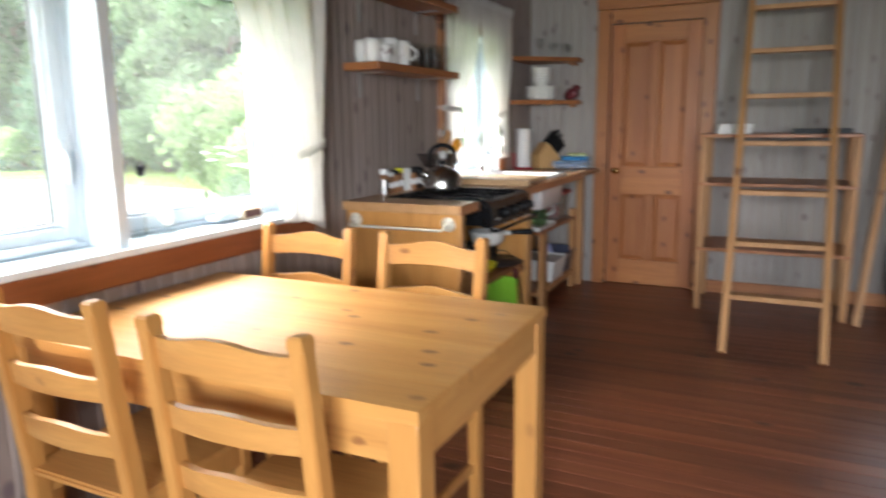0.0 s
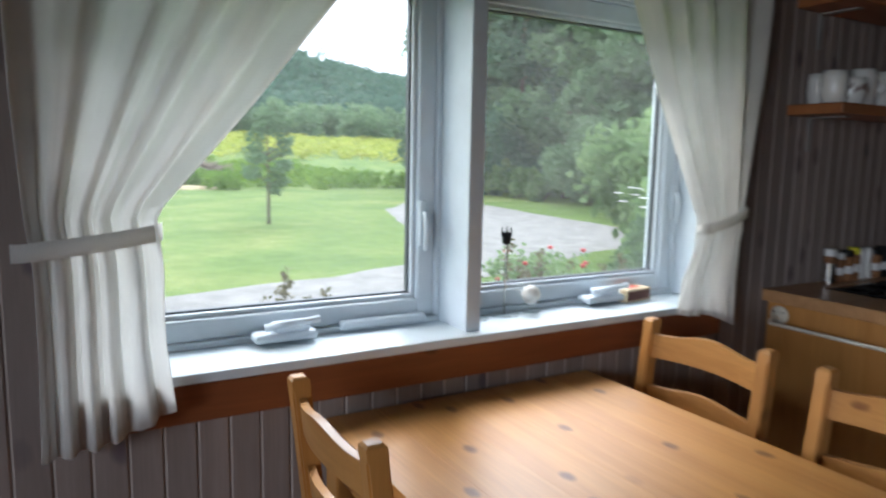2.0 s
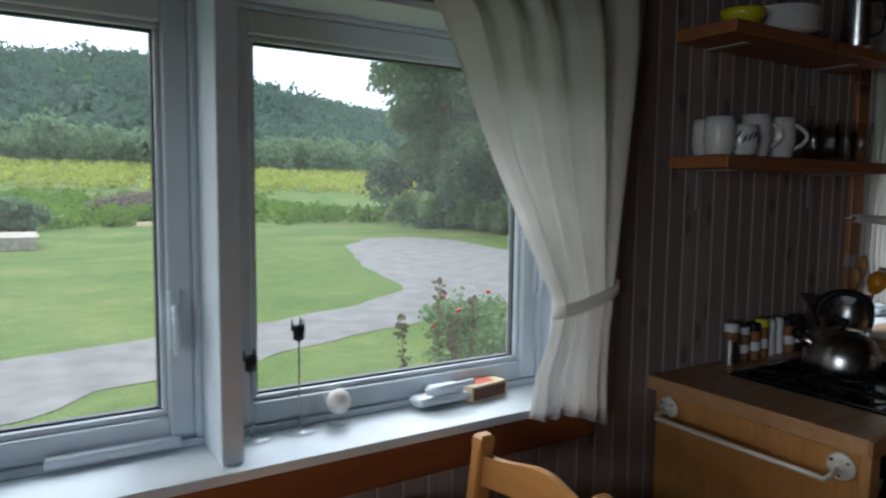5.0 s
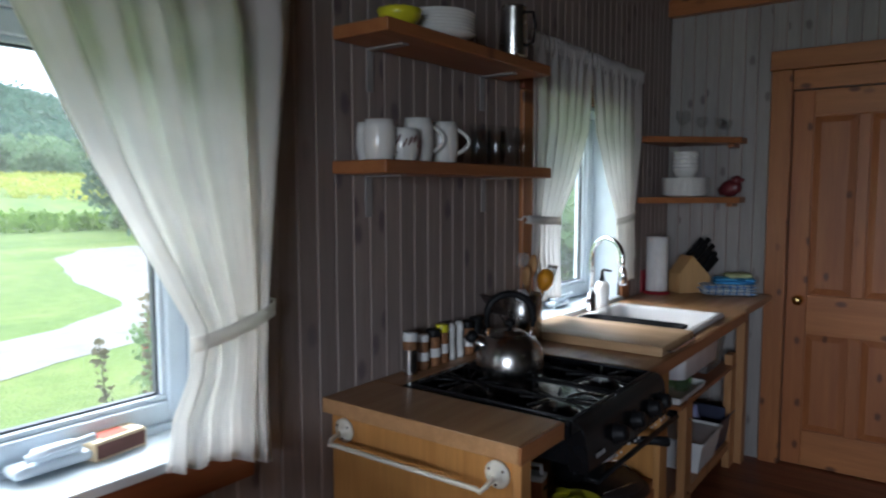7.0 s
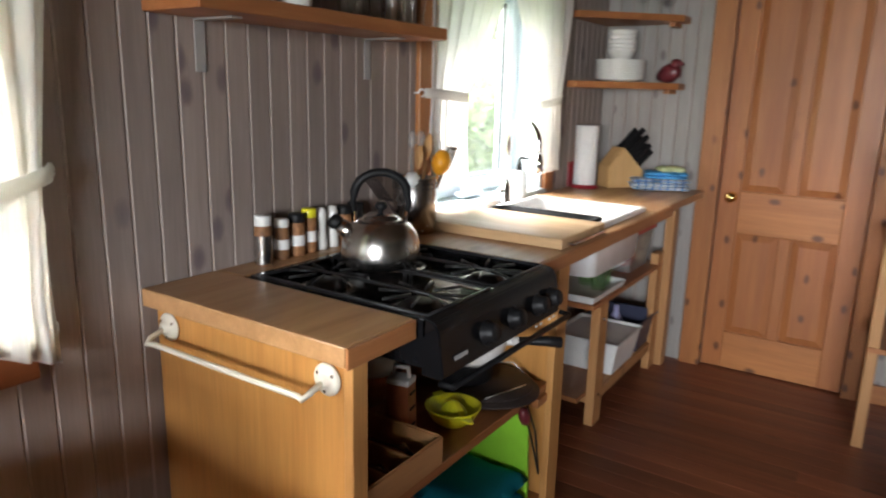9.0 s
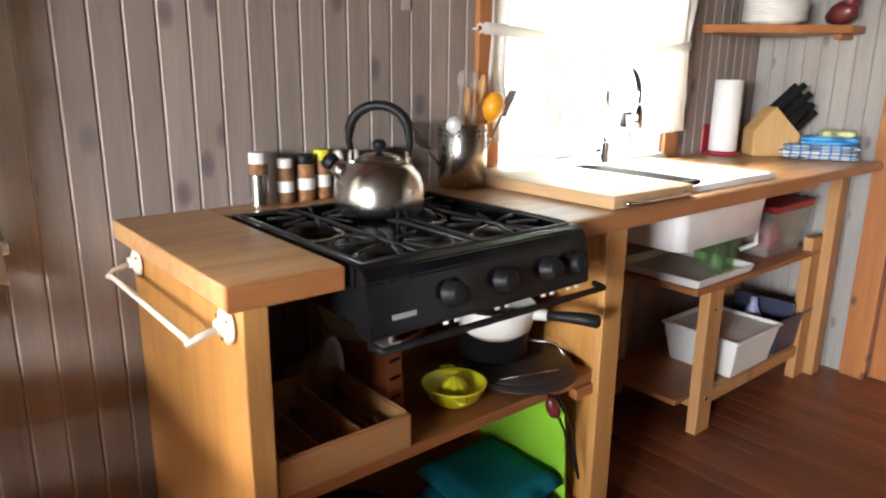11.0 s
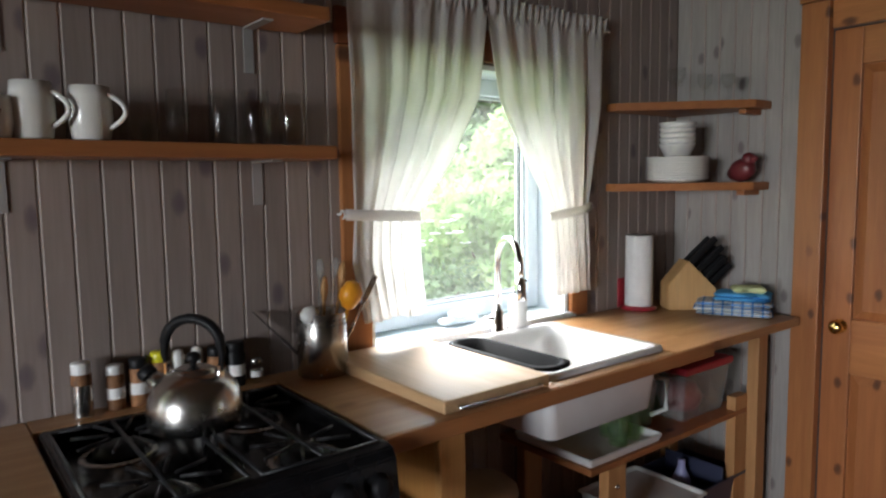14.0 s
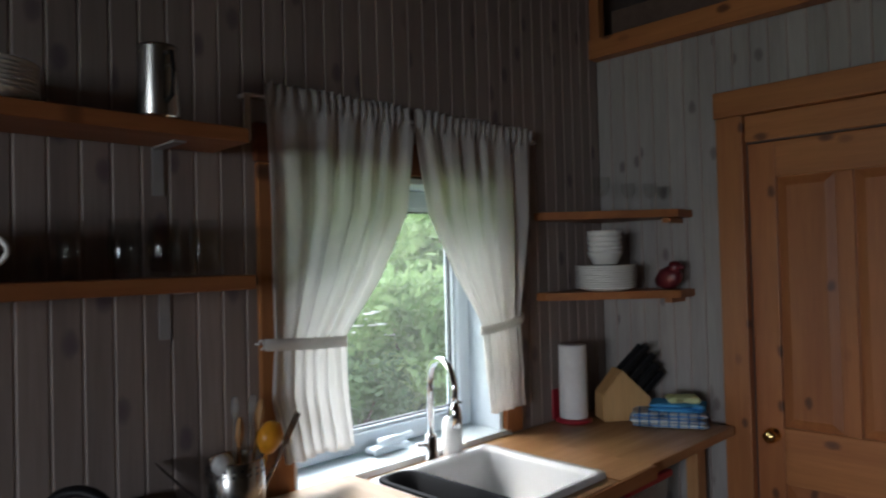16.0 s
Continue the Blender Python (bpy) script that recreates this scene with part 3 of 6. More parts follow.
def crank(parent, x, y, z, flip=1):
    """A folding window crank in a moulded cover."""
    bm = box((x - 0.03, y - 0.075, z), (x + 0.028, y + 0.075, z + 0.022), 0.01, seg=3)
    box((x - 0.028, y - 0.03, z + 0.018), (x + 0.02, y + 0.06, z + 0.042), 0.012, bm, 3)
    part("crank_cover", bm, M_PVC, parent, True)
    bm = tube([(x + 0.015, y - 0.05 * flip, z + 0.035), (x + 0.03, y, z + 0.045), (x + 0.033, y + 0.045 * flip, z + 0.048), (x + 0.033, y + 0.075 * flip, z + 0.05)], [0.009, 0.009, 0.007, 0.009])
    part("crank_handle", bm, M_PVC, parent, True)


def lock(parent, x, y, z):
    bm = box((x, y - 0.012, z - 0.06), (x + 0.012, y + 0.012, z + 0.06), 0.005)
    tube([(x + 0.018, y, z + 0.03), (x + 0.03, y, z), (x + 0.022, y, z - 0.07)], [0.007, 0.008, 0.005], bm)
    part("lock_lever", bm, M_PVC, parent, True)


y0, y1, z0, z1 = BIG
window_1 = thing("window_1", (0, 0, 0), "white two-casement window over the dining table", "window", kind="structure")
GX = -1.62
part("sill", box((GX - 0.03, y0 - 0.06, z0 - 0.018), (WX + 0.03, y1 + 0.06, z0 + 0.004), 0.003), M_SILL, window_1, label="white painted window sill")
part("jamb", box((GX - 0.03, y0, z0 + 0.004), (WX + 0.004, y0 + 0.018, z1 - 0.018), 0.002), M_PVC, window_1)
part("jamb", box((GX - 0.03, y1 - 0.018, z0 + 0.004), (WX + 0.004, y1, z1 - 0.018), 0.002), M_PVC, window_1)
part("head_jamb", box((GX - 0.03, y0, z1 - 0.018), (WX + 0.004, y1, z1), 0.002), M_PVC, window_1)
part("mullion", box((GX - 0.03, 1.708, z0 + 0.004), (WX - 0.008, 1.752, z1 - 0.018), 0.003), M_PVC, window_1)
for a, b in ((y0 + 0.018, 1.708), (1.752, y1 - 0.018)):
    bm = bmesh.new()
    for lo, hi in (((a, z0 + 0.004), (b, z0 + 0.02)), ((a, z1 - 0.03), (b, z1 - 0.018)), ((a, z0 + 0.02), (a + 0.014, z1 - 0.03)), ((b - 0.014, z0 + 0.02), (b, z1 - 0.03))):
        box((GX - 0.045, lo[0], lo[1]), (GX + 0.045, hi[0], hi[1]), 0.003, bm)
    part("frame", bm, M_PVC, window_1)
    sash(window_1, a + 0.014, b - 0.014, z0 + 0.02, z1 - 0.03, GX, 0.05)
crank(window_1, GX + 0.075, 1.27, z0 + 0.012)
crank(window_1, GX + 0.075, 2.27, z0 + 0.012)
lock(window_1, GX + 0.036, 1.655, 1.16)
lock(window_1, GX + 0.036, 2.60, 1.2)
part("hinge_cover", box((GX + 0.036, 1.42, z0 + 0.012), (GX + 0.062, 1.66, z0 + 0.034), 0.006, seg=3), M_PVC, window_1)

y0, y1, z0, z1 = KIT
window_2 = thing("window_2", (0, 0, 0), "white casement window behind the kitchen sink", "window", kind="structure")
part("sill", box((GX - 0.03, y0 - 0.03, z0 - 0.03), (WX + 0.02, y1 + 0.03, z0 + 0.004), 0.003), M_SILL, window_2)
for a, b in ((y0, y0 + 0.018), (y1 - 0.018, y1)):
    part("jamb", box((GX - 0.03, a, z0 + 0.004), (WX + 0.002, b, z1), 0.002), M_PVC, window_2)
part("head_jamb", box((GX - 0.03, y0 + 0.018, z1 - 0.018), (WX + 0.002, y1 - 0.018, z1), 0.002), M_PVC, window_2)
sash(window_2, y0 + 0.02, y1 - 0.02, z0 + 0.012, z1 - 0.02, GX + 0.02, 0.06)
crank(window_2, GX + 0.095, 4.42, z0 + 0.008)

y0, y1, z0, z1 = NOOK
window_3 = thing("window_3", (0, 0, 0), "small window beyond the ladder", "window", kind="structure")
for lo, hi in (((y0 - 0.07, z0 - 0.07), (y1 + 0.07, z0)), ((y0 - 0.07, z1), (y1 + 0.07, z1 + 0.07)), ((y0 - 0.07, z0), (y0, z1)), ((y1, z0), (y1 + 0.07, z1))):
    part("casing", box((lo[0], 5.555, lo[1]), (hi[0], DY + 0.012, hi[1]), 0.004), M_TRIM, window_3)

pane = part("pane", box((y0, DY + 0.06, z0), (y1, DY + 0.066, z1), 0), M_PANE, window_3)
pane.visible_shadow = False

# ---- the door ----
door = thing("door_1", (DOOR[0], 5.598, 0.006), "closed amber pine door with four raised panels and brass knob", "door", kind="structure")
DW, DH = DOOR[1] - DOOR[0] - 0.006, 1.945
ST, MID = 0.098, DW / 2
part("slab", box((0.003, 0.012, 0), (DW, 0.035, DH), 0.002), M_DOOR, door)
for x0, x1 in ((0.003, ST), (DW - ST, DW)):
    part("stile", box((x0, -0.006, 0), (x1, 0.014, DH), 0.004), M_DOOR, door)
for zz0, zz1 in ((0.0, 0.19), (0.70, 0.905), (1.815, DH)):
    part("rail", box((ST, -0.005, zz0), (DW - ST, 0.014, zz1), 0.004), M_TRIMX, door)
for zz0, zz1 in ((0.19, 0.70), (0.905, 1.815)):
    part("muntin", box((MID - 0.028, -0.005, zz0), (MID + 0.028, 0.014, zz1), 0.004), M_DOOR, door)
    for x0, x1 in ((ST, MID - 0.028), (MID + 0.028, DW - ST)):
        bm = bmesh.new()
        r0 = [bm.verts.new(p) for p in ((x0 + 0.004, 0.012, zz0 + 0.004), (x1 - 0.004, 0.012, zz0 + 0.004), (x1 - 0.004, 0.012, zz1 - 0.004), (x0 + 0.004, 0.012, zz1 - 0.004))]
        r1 = [bm.verts.new(p) for p in ((x0 + 0.034, 0.0, zz0 + 0.034), (x1 - 0.034, 0.0, zz0 + 0.034), (x1 - 0.034, 0.0, zz1 - 0.034), (x0 + 0.034, 0.0, zz1 - 0.034))]
        bm.faces.new(r1)
        for i in range(4):
            bm.faces.new((r0[i], r0[(i + 1) % 4], r1[(i + 1) % 4], r1[i]))
        part("raised_panel", bm, M_DOOR, door)
turn = pose(0.062, -0.004, 0.875, 90)
part("knob", lathe([(0, -0.002), (0.026, -0.002), (0.026, 0.004), (0.011, 0.008), (0.011, 0.022), (0.022, 0.03), (0.026, 0.041), (0.02, 0.052), (0, 0.055)], m=turn), M_BRASS, door, True, label="polished brass knob")


# ---- curtains ----
def curtain(name, rows, x, folds, mat, label, lean=0.0, seed=0, top_ruffle=False, tied=1.1, hem=(0.0, 0.0)):
    """A gathered panel. rows: height, first and last y, depth of the folds, from the top down. hem: how far each lower corner is drawn up."""
    rng = random.Random(seed)
    ph = [rng.uniform(0, 6.28) for _ in range(4)]
    bm = bmesh.new()
    nz, nu = 46, 120
    zs = [r[0] for r in rows]
    grid = []
    for i in range(nz + 1):
        z = zs[0] + (zs[-1] - zs[0]) * i / nz
        k = max(j for j in range(len(rows) - 1) if zs[j] >= z - 1e-9)
        f = (zs[k] - z) / (zs[k] - zs[k + 1])
        f = min(1, max(0, f))
        a, b, d = (rows[k][q] + (rows[k + 1][q] - rows[k][q]) * f for q in (1, 2, 3))
        d *= 0.62 if z < tied else 1.0
        line = []
        for j in range(nu + 1):
            u = j / nu
            w = u + 0.03 * math.sin(7 * u + ph[0] + 2.2 * i / nz) + 0.01 * math.sin(17 * u + ph[1])
            s = math.sin(2 * math.pi * folds * w + ph[2])
            s = math.copysign(abs(s) ** 0.75, s)
            dx = d * (s + 0.2 * math.sin(2 * math.pi * folds * 2.3 * w + ph[3] + 2 * i / nz))
            zz = z + (0.012 * noise.noise((u * 3, seed, 2)) if i == nz else 0)
            if z < tied:
                zz += (hem[0] + (hem[1] - hem[0]) * u ** 2) * (tied - z) / (tied - zs[-1])
            if top_ruffle and i < 3:
                zz += 0.005 * math.sin(2 * math.pi * folds * 2.7 * w)
                dx = 0.009 * math.sin(2 * math.pi * folds * 3.1 * w + ph[1])
            dx *= 0.65 + 0.75 * abs(noise.noise((u * 4.3 + seed, 1.3 * i / nz, seed)))
            line.append(bm.verts.new((x + dx + lean * i / nz, a + (b - a) * u, zz)))
        grid.append(line)
    for p, q in zip(grid, grid[1:]):
        for j in range(nu):
            bm.faces.new((p[j], p[j + 1], q[j + 1], q[j]))
    ob = thing(name, (0, 0, 0), label, "curtain", "cotton curtains")
    cl = part("panel", bm, mat, ob, True)
    mod = cl.modifiers.new("thick", "SOLIDIFY")
    mod.thickness = 0.0015
    return ob


def tie(parent, x, ya, yb, za, zb, depth, mat, hook_y):
    """A cloth band round the gathered panel and its hook on the wall."""
    bm = bmesh.new()
    n = 20
    outer = []
    for i in range(n + 1):
        f = i / n
        y = ya + (yb - ya) * f
        z = za + (zb - za) * f
        dx = depth * math.sin(math.pi * min(1, max(0, f))) ** 0.5 if 0 < f < 1 else 0
        outer.append([bm.verts.new((x + dx + 0.004, y, z + h)) for h in (-0.016, 0.0, 0.016)])
    for p, q in zip(outer, outer[1:]):
        for k in range(2):
            bm.faces.new((p[k], q[k], q[k + 1], p[k + 1]))
    ob = part("tieback", bm, mat, parent, True)
    ob.modifiers.new("thick", "SOLIDIFY").thickness = 0.003
    hz = za if abs(hook_y - ya) < abs(hook_y - yb) else zb
    bm = tube([(WX + 0.001, hook_y, hz), (WX + 0.02, hook_y, hz), *arc((WX + 0.032, hook_y, hz), 0.012, 180, -90, "xz", 8)], 0.003)
    part("hook", bm, M_PLASTIC, parent, True)


CX = -1.375
c1 = curtain("curtain", [(2.06, 0.74, 1.74, 0.022), (1.68, 0.75, 1.36, 0.024), (1.42, 0.755, 1.15, 0.022), (1.22, 0.765, 0.975, 0.017), (1.12, 0.775, 0.985, 0.02), (0.97, 0.775, 0.985, 0.022), (0.80, 0.77, 1.0, 0.026)],
             CX, 5, M_CURTAIN, "white cotton curtain tied back beside the dining window", seed=3, hem=(-0.025, 0.035))
tie(c1, CX - 0.005, 0.745, 0.985, 1.155, 1.185, 0.034, M_CURTAIN, 0.745)
c2 = curtain("curtain", [(2.06, 1.90, 2.79, 0.022), (1.80, 2.16, 2.77, 0.024), (1.50, 2.30, 2.73, 0.022), (1.16, 2.49, 2.69, 0.017), (1.05, 2.48, 2.685, 0.02), (0.95, 2.44, 2.685, 0.022), (0.815, 2.425, 2.69, 0.026)],
             CX, 5, M_CURTAIN, "white cotton curtain tied back beside the dining window", seed=5, hem=(0.06, 0.0))
tie(c2, CX - 0.005, 2.48, 2.705, 1.13, 1.185, 0.034, M_CURTAIN, 2.712)
c3 = curtain("curtain", [(2.03, 3.915, 4.435, 0.012), (1.98, 3.915, 4.44, 0.008), (1.70, 3.92, 4.40, 0.014), (1.50, 3.92, 4.29, 0.014), (1.34, 3.925, 4.16, 0.012), (1.20, 3.915, 4.165, 0.016), (1.02, 3.955, 4.185, 0.018)],
             -1.385, 6, M_KCURTAIN, "short white curtain tied back at the kitchen window", seed=8, top_ruffle=True)
tie(c3, -1.39, 3.90, 4.165, 1.34, 1.325, 0.026, M_KCURTAIN, 3.898)
c4 = curtain("curtain", [(2.03, 4.45, 5.045, 0.012), (1.98, 4.445, 5.04, 0.008), (1.70, 4.50, 5.02, 0.014), (1.50, 4.61, 4.98, 0.014), (1.33, 4.735, 4.945, 0.012), (1.20, 4.75, 4.95, 0.016), (1.01, 4.775, 4.965, 0.018)],
             -1.385, 6, M_KCURTAIN, "short white curtain tied back at the kitchen window", seed=12, top_ruffle=True)
tie(c4, -1.39, 4.73, 4.965, 1.30, 1.33, 0.026, M_KCURTAIN, 4.972)
rod = thing("curtain_rod", (0, 3.858, 1.99), "thin white curtain rod over the kitchen window", "curtain rod")
bm = tube([(WX + 0.001, 0.01, 0), (-1.40, 0.01, 0), (-1.397, 0.02, 0), (-1.397, 1.21, 0), (-1.40, 1.225, 0), (WX + 0.001, 1.225, 0)], 0.006)
part("bar", bm, M_PLASTIC, rod, True)
part("cord", box((-1.392, 0.0, -0.12), (-1.388, 0.018, 0.0), 0.001), M_KCURTAIN, rod)
rod2 = thing("curtain_rod", (0, 0.70, 2.05), "thin white curtain rod over the dining window", "curtain rod")
part("bar", tube([(WX + 0.001, 0.0, 0), (CX, 0.02, 0), (CX, 2.1, 0), (WX + 0.001, 2.12, 0)], 0.006), M_PLASTIC, rod2, True)


# ---- dining table and chairs ----
table = thing("dining_table", (-0.814, 1.708, 0), "honey-coloured knotty pine dining table with square legs", "table")
HX, HY = 0.6, 0.39
N = 6
for i in range(N):
    ya, yb = -HY + 2 * HY * i / N, -HY + 2 * HY * (i + 1) / N
    part("top_plank", box((-HX, ya, -0.014), (HX, yb, 0.014), 0.0005, seg=1), M_PINE, table, m=Matrix.Translation((0, 0, 0.729)))
for sx in (-1, 1):
    for sy in (-1, 1):
        x, y = sx * (HX - 0.037), sy * (HY - 0.037)
        part("leg", box((-0.034, -0.034, 0), (0.034, 0.034, 0.7145), 0.005), M_PINEZ, table, m=Matrix.Translation((x, y, 0)))
for sy in (-1, 1):
    part("apron", box((-HX + 0.071, -0.011, 0), (HX - 0.071, 0.011, 0.09), 0.002), M_PINEX, table, m=Matrix.Translation((0, sy * (HY - 0.02), 0.6245)))
for sx in (-1, 1):
    part("apron", box((-HY + 0.071, -0.011, 0), (HY - 0.071, 0.011, 0.09), 0.002), M_PINEX, table, m=pose(sx * (HX - 0.02), 0, 0.6265, 0, 0, 90))


def back_slat(w, z, h, crown, lean):
    """A bowed back slat with a wavy upper edge."""
    bm = bmesh.new()
    n = 18
    cols = []
    for i in range(n + 1):
        u = -1 + 2 * i / n
        top = z + h * 0.5 + crown * (math.cos(math.pi * u) * 0.5 + 0.5) ** 1.5 - crown * 0.3
        bot = z - h * 0.5 + crown * 0.25 * math.cos(math.pi * u / 2)
        y = -0.022 * (1 - u * u)
        cols.append([bm.verts.new((w * u, y + lean(zz) + dy, zz)) for zz, dy in ((bot, -0.008), (top, -0.008), (top, 0.008), (bot, 0.008))])
    for a, b in zip(cols, cols[1:]):
        for k in range(4):
            bm.faces.new((a[k], a[(k + 1) % 4], b[(k + 1) % 4], b[k]))
    bm.faces.new(cols[0])
    bm.faces.new(cols[-1])
    return bm


def build_chair():
    """A ladder-back chair facing +y; the back stands at y = 0."""
    c = thing("dining_chair", (0, 0, 0), "honey pine ladder-back dining chair with solid wooden seat", "chair", "chairs round the table")

    def lean(z):
        return 0.05 - 0.115 * max(0, z - 0.42)
    for sx in (-1, 1):
        bm = bmesh.new()
        last = None
        for z, r in ((0, 0.014), (0.02, 0.017), (0.42, 0.019), (0.88, 0.0165), (0.902, 0.0155), (0.908, 0.011)):
            y = lean(z)
            ring = [bm.verts.new((sx * 0.174 + a * r, y + b * r * 1.15, z)) for a, b in ((-1, -1), (1, -1), (1, 1), (-1, 1))]
            if last:
                for k in range(4):
                    bm.faces.new((last[k], last[(k + 1) % 4], ring[(k + 1) % 4], ring[k]))
            else:
                bm.faces.new(ring)
            last = ring
        bm.faces.new(last)
        bmesh.ops.bevel(bm, geom=[e for e in bm.edges if abs(e.verts[0].co.z - e.verts[1].co.z) > 0.03], offset=0.004, segments=2, affect="EDGES")
        part("back_post", bm, M_PINEZ, c)
        part("front_leg", box((sx * 0.17 - 0.017, 0.375, 0), (sx * 0.17 + 0.017, 0.41, 0.425), 0.004), M_PINEZ, c)
        part("side_rail", box((sx * 0.17 - 0.009, 0.07, 0.36), (sx * 0.17 + 0.009, 0.376, 0.425), 0.002), M_PINEZ, c)
        part("stretcher", box((sx * 0.17 - 0.008, 0.06, 0.17), (sx * 0.17 + 0.008, 0.376, 0.2), 0.004), M_PINEZ, c)
    part("front_rail", box((-0.153, 0.382, 0.36), (0.153, 0.4, 0.425), 0.002), M_PINEX, c)
    part("seat", prism([(-0.19, 0.03), (0.19, 0.03), (0.205, 0.425), (-0.205, 0.425)], 0.425, 0.445, 0.006), M_PINEX, c)
    for z, h, cr in ((0.838, 0.068, 0.018), (0.702, 0.057, 0.011), (0.567, 0.057, 0.011)):
        part("back_slat", back_slat(0.159, z, h, cr, lean), M_PINEX, c)
    return c


chair = build_chair()
chair.matrix_basis = pose(-1.078, 1.212, 0)
copy_thing(chair, pose(-0.542, 1.188, 0, 0, 0, 1.5))
copy_thing(chair, pose(-1.117, 2.215, 0, 0, 0, 180))
copy_thing(chair, pose(-0.625, 2.20, 0, 0, 0, 178))


# ---- kitchen counter ----
CF = -0.838
stove_cabinet = thing("stove_cabinet", (0, 0, 0), "golden pine cabinet with open shelves under the cooktop", "cabinet")
part("end_panel", box((WX + 0.005, 2.925, 0), (-0.868, 2.962, 0.869), 0.003), M_CAB, stove_cabinet)
part("front_edge", box((-0.868, 2.922, 0), (-0.845, 2.965, 0.869), 0.003), M_CABX, stove_cabinet)
part("side_panel", box((WX + 0.005, 3.835, 0), (-0.868, 3.863, 0.869), 0.003), M_CAB, stove_cabinet)
part("front_edge", box((-0.868, 3.812, 0), (-0.845, 3.885, 0.869), 0.003), M_CABX, stove_cabinet)
part("shelf", box((WX + 0.01, 2.964, 0.478), (-0.87, 3.834, 0.503), 0.003), M_SHELF, stove_cabinet)
part("shelf_end", box((-0.93, 3.75, 0.45), (-0.86, 3.833, 0.477), 0.003), M_SHELF, stove_cabinet)
part("bottom_shelf", box((WX + 0.01, 2.964, 0.10), (-0.87, 3.834, 0.125), 0.003), M_SHELF, stove_cabinet)
# towel bar on the end panel
bar = thing("towel_bar", (0, 2.922, 0.825), "cream enamelled towel bar screwed to the cabinet end", "towel bar")
for x in (-1.375, -0.905):
    part("rosette", lathe([(0, 0), (0.032, 0), (0.032, 0.004), (0.024, 0.008), (0.012, 0.012), (0.012, 0.02), (0, 0.02)], m=pose(x, 0.0, 0.0, 90)), M_CREAM, bar, True)
    for dx, dz in ((0.018, 0.012), (-0.018, 0.012), (0, -0.021)):
        part("screw", lathe([(0, 0.011), (0.0035, 0.011), (0.0035, 0.005)], m=pose(x + dx, 0, dz, 90), steps=8), M_STEEL, bar)
part("rod", tube([(-1.375, -0.01, 0), (-1.375, -0.05, -0.012), (-1.368, -0.062, -0.02), (-1.355, -0.056, -0.02), (-0.925, -0.056, -0.02), (-0.912, -0.062, -0.02), (-0.905, -0.05, -0.012), (-0.905, -0.01, 0)], 0.0062), M_CREAM, bar, True)

worktop = thing("counter_top", (0, 0, 0), "oiled butcher-block kitchen counter along the window wall", "counter")
for name, x0, x1, ya, yb in (("plank", WX + 0.002, CF, 2.893, 3.095), ("plank", WX + 0.002, -1.337, 3.097, 3.657), ("plank", WX + 0.002, CF, 3.659, 4.19),
                             ("plank", WX + 0.002, -1.36, 4.192, 4.70), ("plank", -0.895, CF, 4.192, 4.70), ("plank", WX + 0.002, CF, 4.702, 4.90)):
    cx, cy = (x0 + x1) / 2, (ya + yb) / 2
    part(name, box((x0 - cx, ya - cy, -0.02), (x1 - cx, yb - cy, 0.02), 0.003), M_BLOCK, worktop, m=Matrix.Translation((cx, cy, 0.89)))
part("end_plank", box((WX + 0.002 + 1.13, -0.295, -0.014), (-0.855 + 1.13, 0.335, 0.018), 0.003), M_BLOCK, worktop, m=Matrix.Translation((-1.13, 5.197, 0.886)))
part("support", box((-1.0, 5.43, 0), (-0.955, 5.5, 0.872), 0.004), M_LUMBER, worktop)
part("support", box((-1.38, 5.43, 0), (-1.335, 5.5, 0.872), 0.004), M_LUMBER, worktop)
part("edge", box((CF, 3.659, 0.868), (CF + 0.008, 4.90, 0.909), 0.003), M_EDGE, worktop)
part("edge", box((CF, 2.893, 0.868), (CF + 0.008, 3.095, 0.909), 0.003), M_EDGE, worktop)

# ---- cooktop ----
stove = thing("cooktop", (0, 3.382, 0.8895), "black enamelled four-burner gas cooktop set in the counter", "cooktop")
SX0, SX1, SH = -1.335, -0.815, 0.275
part("pan", tray((SX0, -SH, -0.024), (SX1, SH, 0.02), 0.022, 0.006), M_BLACK, stove)
part("box_body", box((SX0 + 0.03, -SH + 0.02, -0.098), (SX1 - 0.015, SH - 0.02, -0.0245), 0.004), M_BLACK, stove)
bm = bmesh.new()
prof = [(SX1, 0.02), (SX1 + 0.018, 0.014), (SX1 + 0.03, -0.005), (SX1 + 0.042, -0.095), (SX1 + 0.034, -0.102), (SX1 - 0.012, -0.102), (SX1 - 0.012, 0.018)]
a = [bm.verts.new((x, -SH, z)) for x, z in prof]
b = [bm.verts.new((x, SH, z)) for x, z in prof]
bm.faces.new(a)
bm.faces.new(b)
for i in range(len(prof)):
    bm.faces.new((a[i], a[(i + 1) % len(prof)], b[(i + 1) % len(prof)], b[i]))
bmesh.ops.bevel(bm, geom=list(bm.edges), offset=0.003, segments=2, affect="EDGES")
part("control_panel", bm, M_BLACK, stove)
part("lip", tube([(SX1 + 0.03, -SH + 0.005, -0.110), (SX1 + 0.058, -SH + 0.01, -0.113), (SX1 + 0.058, SH + 0.03, -0.113), (SX1 + 0.03, SH + 0.03, -0.110)], 0.007), M_BLACKPL, stove, True)
